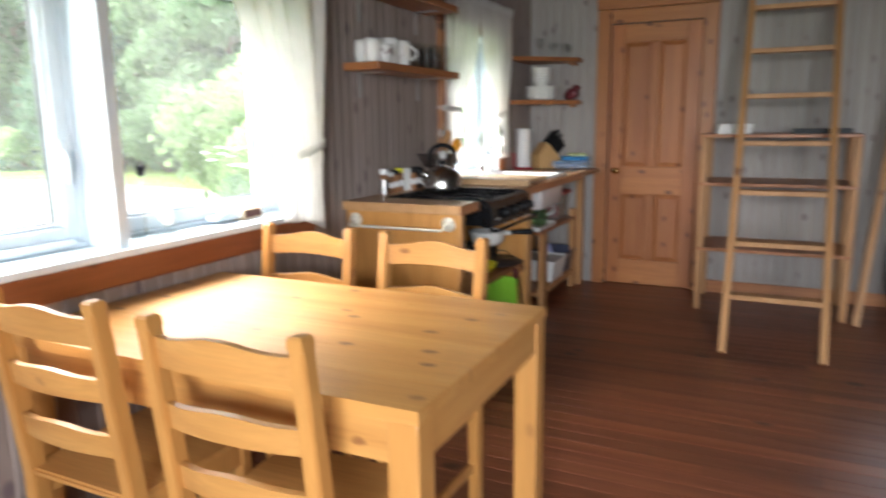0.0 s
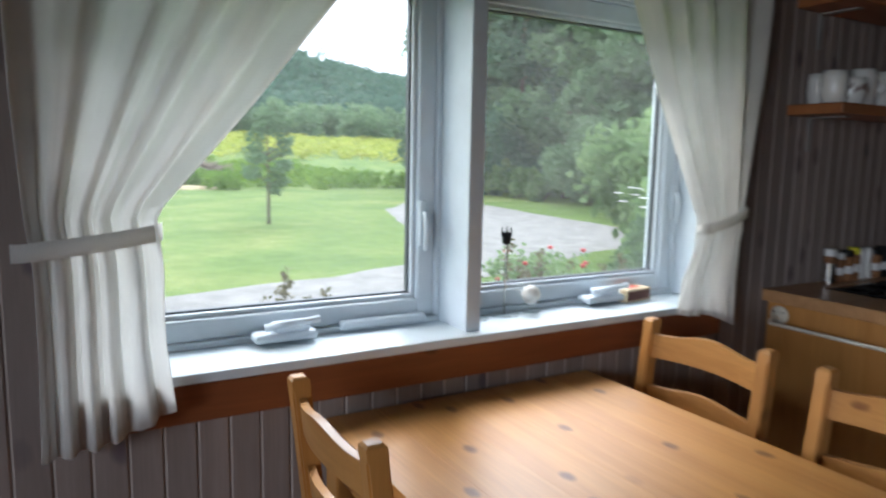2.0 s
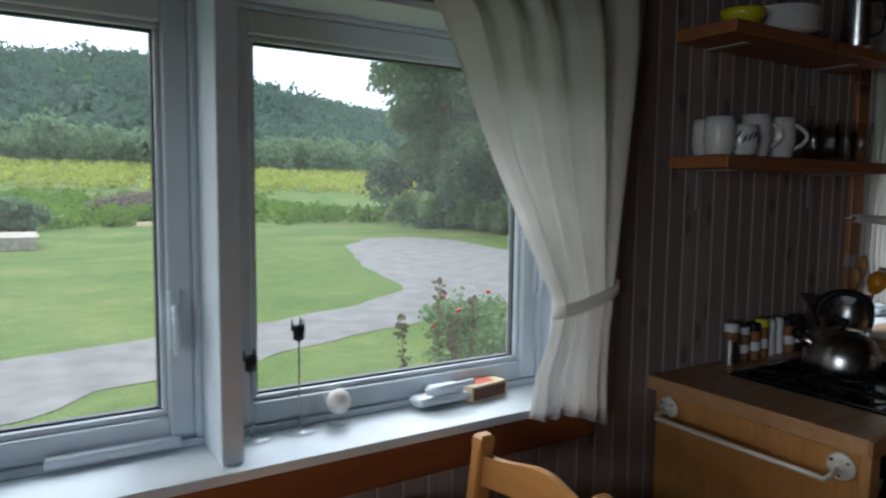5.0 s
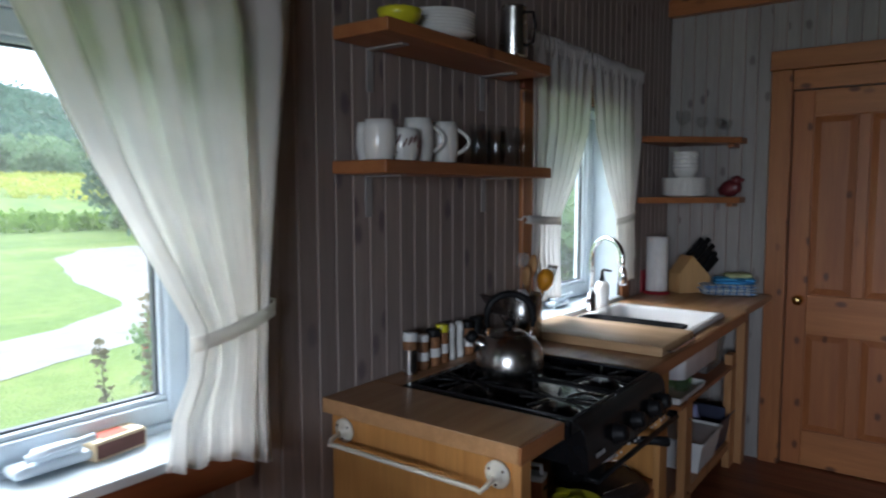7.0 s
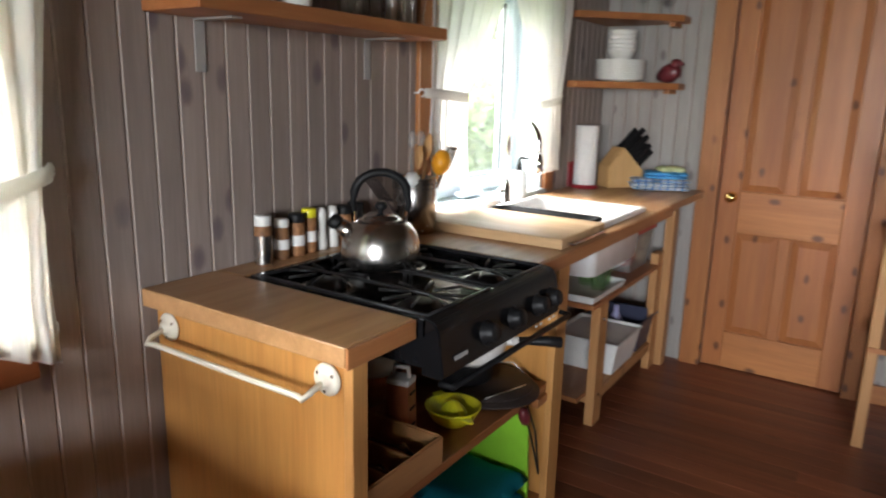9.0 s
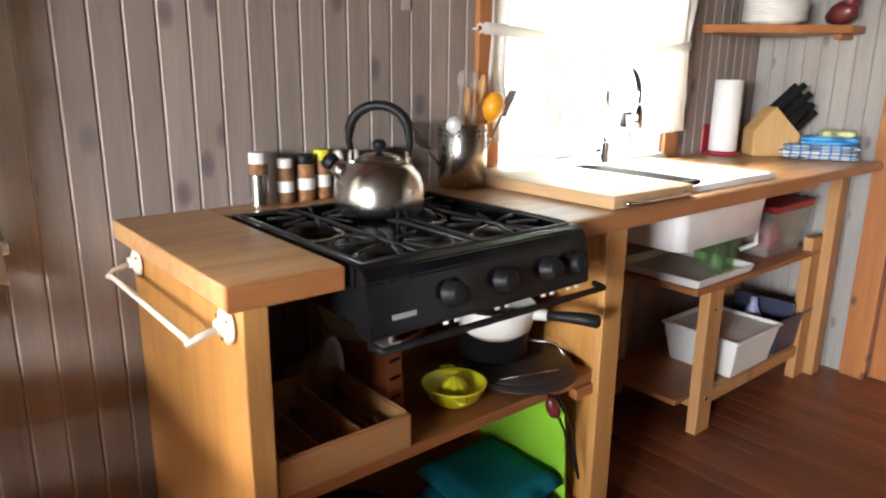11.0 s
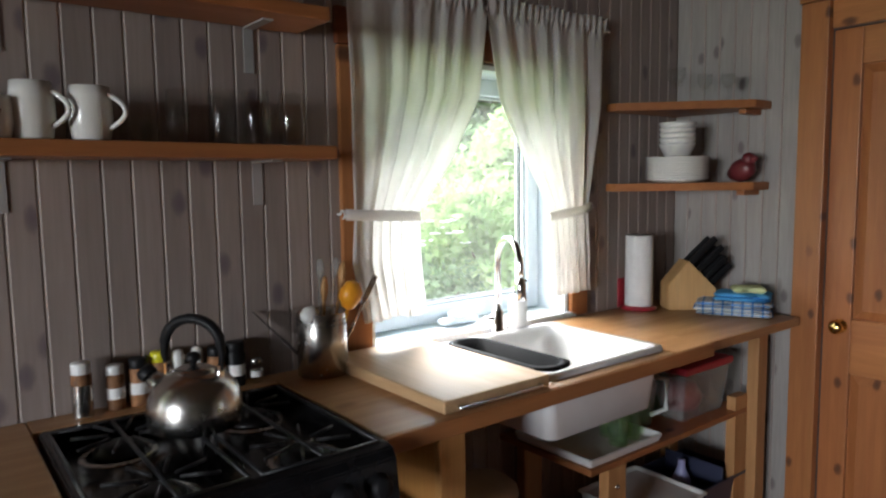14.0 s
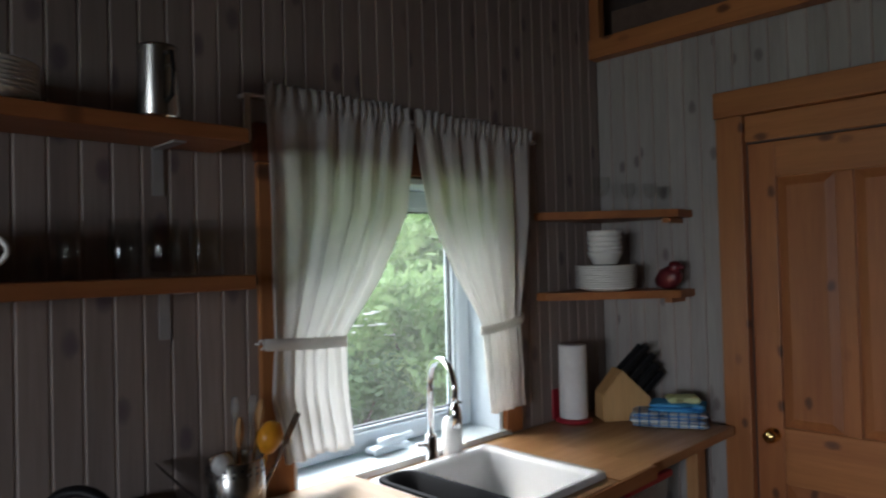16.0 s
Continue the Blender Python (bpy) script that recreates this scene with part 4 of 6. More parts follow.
for y in (-0.10, 0.025, 0.15, 0.225):
    t = pose(SX1 + 0.036, y, -0.05, 0, 78)
    part("knob", lathe([(0, 0.028), (0.017, 0.028), (0.02, 0.024), (0.022, 0.006), (0.028, 0.002), (0.028, 0)], m=t), M_BLACKPL, stove, True)
    part("knob_grip", box((-0.019, -0.005, 0.026), (0.019, 0.005, 0.020), 0.003, m=t), M_IRON, stove)
    bm = bmesh.new()
    for k, w in ((-0.026, 0.006), (0.0, 0.006)):
        box((0.046, k - w, 0.0005), (0.051, k + w, 0.0015), 0, bm, m=pose(SX1 + 0.0375, y, -0.05, 0, 78))
    part("dial_mark", bm, M_PAPER, stove)
part("name_plate", box((0.012, -0.235, 0.0005), (0.021, -0.185, 0.0015), 0, m=pose(SX1 + 0.0375, 0, -0.05, 0, 78)), M_GREY, stove)
for sx in (-1.205, -0.925):
    for sy in (-0.145, 0.145):
        part("burner", lathe([(0.05, 0.004), (0.05, 0.012), (0.038, 0.016), (0.036, 0.024), (0.02, 0.028), (0, 0.028)], m=Matrix.Translation((sx, sy, -0.02))), M_IRON, stove, True)
        part("burner_ring", lathe([(0.062, 0.003), (0.07, 0.007), (0.078, 0.003)], m=Matrix.Translation((sx, sy, -0.02))), M_STEEL, stove, True)
for sy in (-1, 1):
    bm = bmesh.new()
    ya, yb = sy * 0.012, sy * 0.258
    for x in (-1.305, -0.825):
        tube([(x, ya, 0.020), (x, yb, 0.020)], 0.0042, bm, 6)
    for y in (ya, (ya + yb) / 2, yb):
        tube([(-1.305, y, 0.020), (-0.825, y, 0.020)], 0.0042, bm, 6)
    for cx in (-1.205, -0.925):
        cy = (ya + yb) / 2
        for k in range(8):
            an = k * math.pi / 4 + 0.39
            tube([(cx + 0.03 * math.cos(an), cy + 0.03 * math.sin(an), 0.0205), (cx + 0.075 * math.cos(an), cy + 0.075 * math.sin(an), 0.0205), (cx + 0.1 * math.cos(an), cy + 0.1 * math.sin(an), 0.020)], 0.0036, bm, 6)
    for x in (-1.305, -1.065, -0.825):
        for y in (ya, yb):
            tube([(x, y, -0.017), (x, y, 0.020)], 0.0042, bm, 6)
    part("grate", bm, M_IRON, stove, True)

# kettle
kettle = thing("kettle", (-1.152, 3.383, 0.915), "brushed steel whistling kettle with black loop handle", "kettle", rz=40)
part("body", lathe([(0, 0), (0.088, 0), (0.096, 0.006), (0.098, 0.03), (0.096, 0.06), (0.088, 0.088), (0.072, 0.11), (0.05, 0.124), (0.044, 0.126), (0.044, 0.129), (0.03, 0.136), (0, 0.139)], steps=40), M_STEEL, kettle, True)
part("lid_knob", lathe([(0, 0.138), (0.007, 0.138), (0.007, 0.146), (0.015, 0.152), (0.016, 0.16), (0.01, 0.168), (0, 0.17)]), M_BLACKPL, kettle, True)
part("spout", lathe([(0.026, 0), (0.022, 0.02), (0.017, 0.045), (0.0, 0.045)], m=pose(-0.07, 0, 0.082, 0, -52)), M_STEEL, kettle, True)
part("whistle", lathe([(0.0195, 0), (0.0205, 0.012), (0.016, 0.022), (0, 0.024)], m=pose(-0.105, 0, 0.109, 0, -52)), M_BLACKPL, kettle, True)
part("handle", tube([(-0.062, 0, 0.13), (-0.068, 0, 0.165), *[(0.066 * math.cos(radians(a)), 0, 0.185 + 0.062 * math.sin(radians(a))) for a in range(170, 5, -15)], (0.068, 0, 0.165), (0.062, 0, 0.13)], [0.006, 0.008, *[0.0115] * 11, 0.008, 0.006]), M_BLACKPL, kettle, True)
for sx in (-1, 1):
    part("bracket", box((sx * 0.062 - 0.004, -0.009, 0.1), (sx * 0.062 + 0.004, 0.009, 0.145), 0.002), M_CHROME, kettle)


kettle.scale = (1.02, 1.02, 0.94)


# spice jars
def jar(at, r, h, cap, fill, label, two=False):
    j = thing("spice_jar", at, label, "spice jar", "spice jars by the cooktop", rz=random.uniform(0, 90))
    part("glass", lathe([(0, 0), (r * 0.95, 0), (r, 0.004), (r, h * 0.74), (r * 0.86, h * 0.8), (r * 0.86, h * 0.82)], steps=20), fill, j, True)
    part("cap", lathe([(r * 0.95, h * 0.8), (r * 0.97, h * 0.81), (r * 0.97, h * 0.98), (r * 0.9, h), (0, h)], steps=20), cap, j, True)
    part("label", lathe([(r * 1.015, h * (0.25 if not two else 0.02)), (r * 1.015, h * (0.5 if not two else 0.6))], steps=20), M_PAPER if not two else M_STEEL, j, True)
    return j


jx = -1.385
jar((jx, 3.205, 0.91), 0.022, 0.125, M_PLASTIC, M_SPICE, "steel and glass spice jar with white cap", True)
jar((jx - 0.01, 3.277, 0.91), 0.020, 0.105, M_PLASTIC, M_SPICE, "brown spice jar with white cap")
jar((jx - 0.01, 3.33, 0.91), 0.023, 0.112, M_BLACKPL, M_SPICE, "brown spice jar with black cap")
jar((jx - 0.012, 3.378, 0.91), 0.021, 0.12, M_YELLOW, M_SPICE, "brown spice jar with yellow cap")
for y in (3.422, 3.468):
    s = thing("salt_shaker", (jx - 0.01, y, 0.91), "slim white ceramic shaker with steel cap", "shaker", "shakers")
    part("body", lathe([(0, 0), (0.017, 0), (0.018, 0.01), (0.013, 0.06), (0.016, 0.1), (0.012, 0.115), (0, 0.118)], steps=20), M_CERAMIC, s, True)
jar((jx - 0.008, 3.515, 0.91), 0.022, 0.11, M_BLACKPL, M_SPICE, "brown spice jar with black cap")
jar((jx - 0.008, 3.565, 0.91), 0.024, 0.115, M_BLACKPL, M_BLACKPL, "dark pepper jar with black cap")
jar((jx, 3.618, 0.91), 0.017, 0.065, M_STEEL, M_GLASS, "little glass jar with metal cap")

# utensil crock
crock = thing("utensil_holder", (-1.345, 3.793, 0.91), "perforated stainless steel utensil holder", "utensil holder")
part("can", lathe([(0, 0), (0.058, 0), (0.06, 0.003), (0.06, 0.166), (0.0585, 0.168), (0.057, 0.166), (0.057, 0.004), (0, 0.004)], steps=36), M_STEEL, crock, True)
bm = bmesh.new()
for k in range(22):
    an = 2 * math.pi * k / 22
    for z in (0.138, 0.151):
        box((-0.0022, -0.0022, -0.001), (0.0022, 0.0022, 0.001), 0, bm, m=Matrix.Rotation(an, 4, "Z") @ Matrix.Translation((0.0603, 0, z)) @ Matrix.Rotation(math.pi / 2, 4, "Y"))
part("perforation", bm, M_BLACKPL, crock)
crock.scale = (1.14, 1.14, 1.03)


def utensil(name, label, dx, dy, tilt, turn, length, mat, head):
    u = thing(name, (-1.345 + dx, 3.793 + dy, 0.92), label, "utensil", "utensils in the holder")
    u.matrix_basis = pose(-1.345 + dx, 3.793 + dy, 0.92, 0, 0, turn) @ pose(0, 0, 0, 0, tilt, 0)
    part("shaft", tube([(0, 0, 0), (0, 0, length)], [0.005, 0.0045], steps=8), mat, u, True)
    part("head", head(length), mat, u, True)
    return u


def spoon_head(w, l, d=0.01):
    return lambda z: lathe([(0, -l * 0.5), (w * 0.55, -l * 0.4), (w, -l * 0.1), (w, l * 0.15), (w * 0.6, l * 0.42), (0, l * 0.5)], m=pose(0, 0, z + l * 0.45, 0, 0, 0) @ Matrix.Diagonal((d / w, 1, 1, 1)), steps=16)


def slot_head(w, l):
    def build(z):
        bm = bmesh.new()
        for k in range(5):
            box((-0.0015, -w + k * w * 0.5 - w * 0.16, z + 0.012), (0.0015, -w + k * w * 0.5 + w * 0.16, z + l), 0.001, bm, 1)
        box((-0.0015, -w * 1.16, z), (0.0015, w * 1.16, z + 0.014), 0.001, bm, 1)
        box((-0.0015, -w * 1.16, z + l), (0.0015, w * 1.16, z + l + 0.01), 0.001, bm, 1)
        return bm
    return build


utensil("ladle", "orange plastic ladle in the holder", 0.015, 0.03, 14, 35, 0.175, M_ORANGE, spoon_head(0.036, 0.085, 0.03))
utensil("wooden_spoon", "pale wooden spoon in the holder", 0.005, -0.005, 3, 60, 0.19, M_SPOON, spoon_head(0.026, 0.075))
utensil("wooden_spatula", "brown wooden spatula in the holder", -0.01, 0.025, 9, 70, 0.215, M_SPOON, spoon_head(0.022, 0.09))
utensil("slotted_turner", "dark metal slotted turner", -0.015, -0.02, 42, -100, 0.13, M_DARKMETAL, slot_head(0.03, 0.09))
utensil("dish_brush", "white and blue dish brush", 0.02, -0.025, 8, -80, 0.135, M_PLASTIC, spoon_head(0.024, 0.055, 0.026))
utensil("whisk_spoon", "clear plastic spoon in the holder", -0.02, 0.0, 2, 90, 0.25, M_CLEARBOX, spoon_head(0.016, 0.06))
utensil("serving_spoon", "clear plastic serving spoon", -0.02, 0.02, 8, 95, 0.25, M_CLEARBOX, spoon_head(0.016, 0.06))
utensil("steel_turner", "slotted steel turner in the holder", 0.0, 0.035, 26, 70, 0.2, M_STEEL, slot_head(0.022, 0.07))

# cutting board with a towel rail on its front edge
board = thing("cutting_board", (-1.125, 4.0, 0.911), "thick pale maple chopping board on the counter", "cutting board")
part("slab", box((-0.27, -0.168, 0), (0.272, 0.17, 0.032), 0.004), M_MAPLE, board)
part("wire_handle", tube([(0.273, -0.13, 0.014), (0.285, -0.13, 0.012), (0.288, -0.12, 0.012), (0.288, 0.12, 0.012), (0.285, 0.13, 0.012), (0.273, 0.13, 0.014)], 0.005), M_CHROME, board, True)

# ---- sink ----
sink = thing("sink", (-1.118, 4.452, 0.91), "white enamelled drop-in kitchen sink", "sink")
X, Y = 0.24, 0.258
def rounded(x, y, r, z, n=5):
    out = []
    for sx, sy, a0 in ((1, 1, 0), (-1, 1, 90), (-1, -1, 180), (1, -1, 270)):
        for i in range(n + 1):
            a = radians(a0 + 90 * i / n)
            out.append((sx * (x - r) + r * math.cos(a), sy * (y - r) + r * math.sin(a), z))
    return out


bm = bmesh.new()
rings = [rounded(X - 0.002, Y - 0.002, 0.02, 0.002), rounded(X - 0.004, Y - 0.004, 0.02, 0.016), rounded(X - 0.028, Y - 0.028, 0.03, 0.014), rounded(X - 0.036, Y - 0.036, 0.03, 0.0),
         rounded(X - 0.044, Y - 0.044, 0.04, -0.16), rounded(X - 0.09, Y - 0.09, 0.05, -0.17), rounded(0.02, 0.02, 0.01, -0.110)]
vr = [[bm.verts.new(p) for p in ring] for ring in rings]
for a, b in zip(vr, vr[1:]):
    for i in range(len(a)):
        bm.faces.new((a[i], a[(i + 1) % len(a)], b[(i + 1) % len(b)], b[i]))
bm.faces.new(vr[-1])
vo = [[bm.verts.new(p) for p in ring] for ring in (rounded(X - 0.002, Y - 0.002, 0.02, 0.002), rounded(X - 0.012, Y - 0.012, 0.03, -0.04), rounded(X - 0.022, Y - 0.03, 0.035, -0.175), rounded(X - 0.04, Y - 0.05, 0.03, -0.182))]
for a, b in zip(vo, vo[1:]):
    for i in range(len(a)):
        bm.faces.new((a[i], a[(i + 1) % len(a)], b[(i + 1) % len(b)], b[i]))
bm.faces.new(vo[-1])
part("basin", bm, M_SINK, sink, True)
part("drain", lathe([(0.034, -0.168), (0.04, -0.165), (0.034, -0.164), (0, -0.166)]), M_CHROME, sink, True)
strainer = thing("sink_strainer", (-1.127, 4.275, 0.924), "long black plastic strainer tray hung across the sink", "strainer")
bm = bmesh.new()
rings = [rounded(0.212, 0.07, 0.05, -0.002), rounded(0.214, 0.072, 0.05, 0.006), rounded(0.196, 0.054, 0.05, 0.008), rounded(0.19, 0.048, 0.045, -0.06), rounded(0.17, 0.03, 0.03, -0.066)]
vr = [[bm.verts.new(p) for p in ring] for ring in rings]
for a, b in zip(vr, vr[1:]):
    for i in range(len(a)):
        bm.faces.new((a[i], a[(i + 1) % len(a)], b[(i + 1) % len(b)], b[i]))
bm.faces.new(vr[-1])
part("tray", bm, M_TRAY, strainer, True)

faucet = thing("faucet", (-1.395, 4.492, 0.911), "chrome gooseneck kitchen faucet with side lever", "faucet", rz=-18)
part("base", lathe([(0, 0), (0.027, 0), (0.027, 0.006), (0.02, 0.012), (0.02, 0.075), (0.014, 0.085), (0, 0.086)]), M_CHROME, faucet, True)
neck = [(0, 0, 0.07), (0, 0, 0.24)] + [(0.085 + 0.085 * math.cos(radians(a)), 0, 0.245 + 0.085 * math.sin(radians(a))) for a in range(170, -15, -15)] + [(0.172, 0, 0.21)]
part("neck", tube(neck, 0.0115, steps=14), M_CHROME, faucet, True)
part("spray_head", lathe([(0.0, -0.075), (0.014, -0.075), (0.017, -0.07), (0.017, -0.02), (0.012, 0), (0, 0)], m=pose(0.172, 0, 0.21, 0, -4)), M_CHROME, faucet, True)
part("lever", tube([(0, -0.015, 0.05), (0, -0.045, 0.052), (0.03, -0.06, 0.06)], [0.011, 0.009, 0.006]), M_CHROME, faucet, True)
soap = thing("soap_dispenser", (-1.382, 4.575, 0.911), "white soap bottle with black pump", "soap bottle")
part("bottle", lathe([(0, 0), (0.031, 0), (0.033, 0.006), (0.033, 0.105), (0.026, 0.122), (0.014, 0.128), (0, 0.128)]), M_PLASTIC, soap, True)
part("pump", tube([(0, 0, 0.125), (0, 0, 0.175), (0.004, 0, 0.18), (0.045, 0, 0.176)], [0.014, 0.006, 0.007, 0.004]), M_BLACKPL, soap, True)

# ---- paper towel, knife block, towels ----
roll = thing("paper_towel_holder", (-1.36, 5.235, 0.905), "white paper towel roll on a red holder", "paper towel")
part("foot", lathe([(0, 0), (0.07, 0), (0.072, 0.006), (0.06, 0.014), (0, 0.014)]), M_REDLID, roll, True)
part("back", box((-0.08, -0.045, 0), (-0.066, 0.03, 0.12), 0.004), M_REDLID, roll)
part("paper", lathe([(0.02, 0.016), (0.054, 0.016), (0.0555, 0.02), (0.055, 0.297), (0.052, 0.30), (0.02, 0.30)], steps=36), M_PAPER, roll, True)

block = thing("knife_block", (-1.235, 5.40, 0.905), "beech knife block full of black-handled knives", "knife block", rz=52)
bm = bmesh.new()
prof = [(-0.085, 0), (0.06, 0), (0.075, 0.07), (-0.02, 0.165), (-0.085, 0.085)]
a = [bm.verts.new((x, -0.045, z)) for x, z in prof]
b = [bm.verts.new((x, 0.045, z)) for x, z in prof]
bm.faces.new(a)
bm.faces.new(b)
for i in range(5):
    bm.faces.new((a[i], a[(i + 1) % 5], b[(i + 1) % 5], b[i]))
bmesh.ops.bevel(bm, geom=list(bm.edges), offset=0.003, segments=2, affect="EDGES")
part("body", bm, M_BEECH, block)
for i, (u, y, l) in enumerate(((0.12, -0.024, 0.12), (0.12, 0.022, 0.115), (0.38, -0.026, 0.115), (0.38, 0.02, 0.11), (0.64, -0.026, 0.1), (0.64, 0.0, 0.1), (0.64, 0.026, 0.1), (0.88, -0.012, 0.095), (0.88, 0.02, 0.09))):
    px, pz = -0.02 + 0.095 * u, 0.165 - 0.095 * u
    t = pose(px, y, pz, 0, 45)
    part("knife_handle", box((-0.011, -0.007, -0.01), (0.011, 0.007, l), 0.005, m=t), M_BLACKPL, block)
    part("bolster", box((-0.009, -0.004, -0.012), (0.009, 0.004, 0.004), 0.001, m=t), M_STEEL, block)


block.scale = (1.2, 1.2, 1.2)


def folded(name, at, size, mat, label, seed, bands=3, rz=0.0):
    """A folded towel: stacked, uneven rounded layers."""
    rng = random.Random(seed)
    f = thing(name, at, label, "towel", "folded dish towels", rz=rz)
    h = size[2] / bands
    for k in range(bands):
        bm = bmesh.new()
        n = 14
        top = []
        ox, oy = rng.uniform(-0.006, 0.006), rng.uniform(-0.006, 0.006)
        g = [[None] * (n + 1) for _ in range(n + 1)]
        for i in range(n + 1):
            for j in range(n + 1):
                u, v = -1 + 2 * i / n, -1 + 2 * j / n
                e = max(abs(u), abs(v))
                dz = h * (0.5 + 0.5 * math.sqrt(max(0, 1 - e ** 6))) + 0.003 * noise.noise((u * 2 + seed, v * 2, k))
                g[i][j] = (u * size[0] / 2 + ox, v * size[1] / 2 + oy + 0.004 * noise.noise((u * 3, seed, k)), k * h + dz)
        up = [[bm.verts.new(p) for p in r] for r in g]
        dn = [[bm.verts.new((p[0], p[1], 2 * (k * h + h / 2) - p[2])) for p in r] for r in g]
        for s in (up, dn):
            for i in range(n):
                for j in range(n):
                    bm.faces.new((s[i][j], s[i + 1][j], s[i + 1][j + 1], s[i][j + 1]))
        bmesh.ops.remove_doubles(bm, verts=list(bm.verts), dist=0.0005)
        for e in range(n):
            for s1, s2, s3, s4 in ((up[e][0], up[e + 1][0], dn[e + 1][0], dn[e][0]), (up[e][n], up[e + 1][n], dn[e + 1][n], dn[e][n]),
                                   (up[0][e], up[0][e + 1], dn[0][e + 1], dn[0][e]), (up[n][e], up[n][e + 1], dn[n][e + 1], dn[n][e])):
                if all(v.is_valid for v in (s1, s2, s3, s4)):
                    try:
                        bm.faces.new((s1, s2, s3, s4))
                    except ValueError:
                        pass
        part("fold", bm, mat, f, True)
    return f


def checked_cloth():
    m, nt, b = graph("blue_check_cotton")
    tc = nt.nodes.new("ShaderNodeTexCoord")
    cols = []
    for d in ("X", "Y"):
        w = node(nt, "ShaderNodeTexWave", Scale=9.0, Distortion=0.6)
        w.bands_direction = d
        nt.links.new(tc.outputs["Object"], w.inputs["Vector"])
        cols.append(ramp(nt, w.outputs["Fac"], [(0.06, (0.2, 0.38, 0.68)), (0.2, (0.8, 0.8, 0.79))]))
    nt.links.new(blend(nt, 1.0, cols[0], cols[1], "MULTIPLY"), b.inputs["Base Color"])
    b.inputs["Roughness"].default_value = 0.9
    return m


M_CHECK = checked_cloth()
folded("dish_towel", (-1.045, 5.395, 0.907), (0.27, 0.15, 0.055), M_CHECK, "folded white and blue checked dish towels", 2, 3, 28)
folded("dish_towel", (-1.02, 5.415, 0.962), (0.2, 0.12, 0.032), M_BLUE, "folded bright blue dish cloth", 5, 2, 22)
folded("dish_towel", (-1.0, 5.425, 0.995), (0.12, 0.1, 0.024), M_PALE, "folded pale green striped cloth", 7, 1, 35)


# ---- wall shelves ----
def wall_shelf(z, y0, y1):
    s = thing("wall_shelf", (0, (y0 + y1) / 2, z), "reddish pine wall shelf on steel brackets", "shelf", "shelves above the cooktop")
    h = (y1 - y0) / 2
    part("plank", box((WX + 0.003, -h, -0.034), (-1.24, h, 0), 0.004), M_SHELF, s)
    for y in (-h + 0.14, h - 0.14):
        bm = box((WX + 0.001, y - 0.014, -0.15), (WX + 0.004, y + 0.014, -0.035), 0.001)
        box((WX + 0.004, y - 0.014, -0.039), (WX + 0.13, y + 0.014, -0.0345), 0.001, bm)
        part("bracket", bm, M_GREY, s)
    return s


wall_shelf(1.525, 2.94, 3.80)
wall_shelf(1.868, 2.95, 3.79)


def corner_shelf(z):
    s = thing("corner_shelf", (0, 0, z), "reddish pine corner shelf with slanted front", "shelf", "corner shelves")
    part("plank", prism([(WX + 0.003, 5.10), (-1.38, 5.10), (-1.035, 5.43), (-1.01, 5.455), (-1.01, DY - 0.003), (WX + 0.003, DY - 0.003)], -0.03, 0, 0.003), M_SHELF, s)
    part("cleat", box((-1.08, 5.46, -0.05), (-1.05, DY - 0.003, -0.031), 0.002), M_SHELF, s)


corner_shelf(1.412)
corner_shelf(1.722)


def mug(at, rz, r=0.041, h=0.1, label="white ceramic mug on the wall shelf", handle=True, mat=M_CERAMIC):
    m = thing("mug", at, label, "mug", "mugs on the shelf", rz=rz)
    part("cup", lathe([(0, 0), (r * 0.8, 0), (r * 0.86, 0.004), (r, h * 0.4), (r * 0.96, h * 0.8), (r * 0.9, h), (r * 0.83, h), (r * 0.88, h * 0.5), (r * 0.7, 0.008), (0, 0.008)]), mat, m, True)
    if handle:
        part("handle", tube([(r * (0.88 + 0.85 * math.sin(math.pi * q / 12) ** 0.8), 0, h * (0.84 - 0.62 * q / 12)) for q in range(13)], 0.0055), mat, m, True)
    return m


SZ = 1.526
mug((-1.30, 2.985, SZ), 65)
mg = mug((-1.285, 3.06, SZ), -80, 0.043, 0.082, "white mug with a brown leaf pattern")
bm = bmesh.new()
for k in range(7):
    an = -0.6 + 0.35 * k
    tube([(0.0435 * math.cos(an + 0.1 * q), 0.0435 * math.sin(an + 0.1 * q), 0.03 + 0.006 * (k % 3) + 0.008 * q) for q in range(4)], [0.001, 0.003, 0.003, 0.001], bm, 5)
part("leaf_print", bm, M_STRIKE, mg)
mug((-1.375, 3.035, SZ), 80)
mug((-1.295, 3.135, SZ), 55, 0.042, 0.115)
mug((-1.29, 3.24, SZ), 50, 0.044, 0.112)


def tumbler(at, r, h, mat=M_GLASS, label="clear drinking glass on the shelf"):
    g = thing("drinking_glass", at, label, "glass", "drinking glasses")
    part("glass", lathe([(0, 0), (r * 0.86, 0), (r * 0.9, 0.003), (r, h * 0.5), (r * 0.94, h), (r * 0.88, h), (r * 0.94, h * 0.5), (r * 0.8, 0.012), (0, 0.012)], steps=20), mat, g, True)
    return g


for y, x, r, h in ((3.345, -1.36, 0.036, 0.09), (3.418, -1.29, 0.026, 0.12), (3.522, -1.29, 0.034, 0.125), (3.55, -1.365, 0.033, 0.12), (3.605, -1.29, 0.034, 0.128), (3.64, -1.365, 0.033, 0.12), (3.697, -1.29, 0.034, 0.128)):
    tumbler((x, y, SZ), r, h)


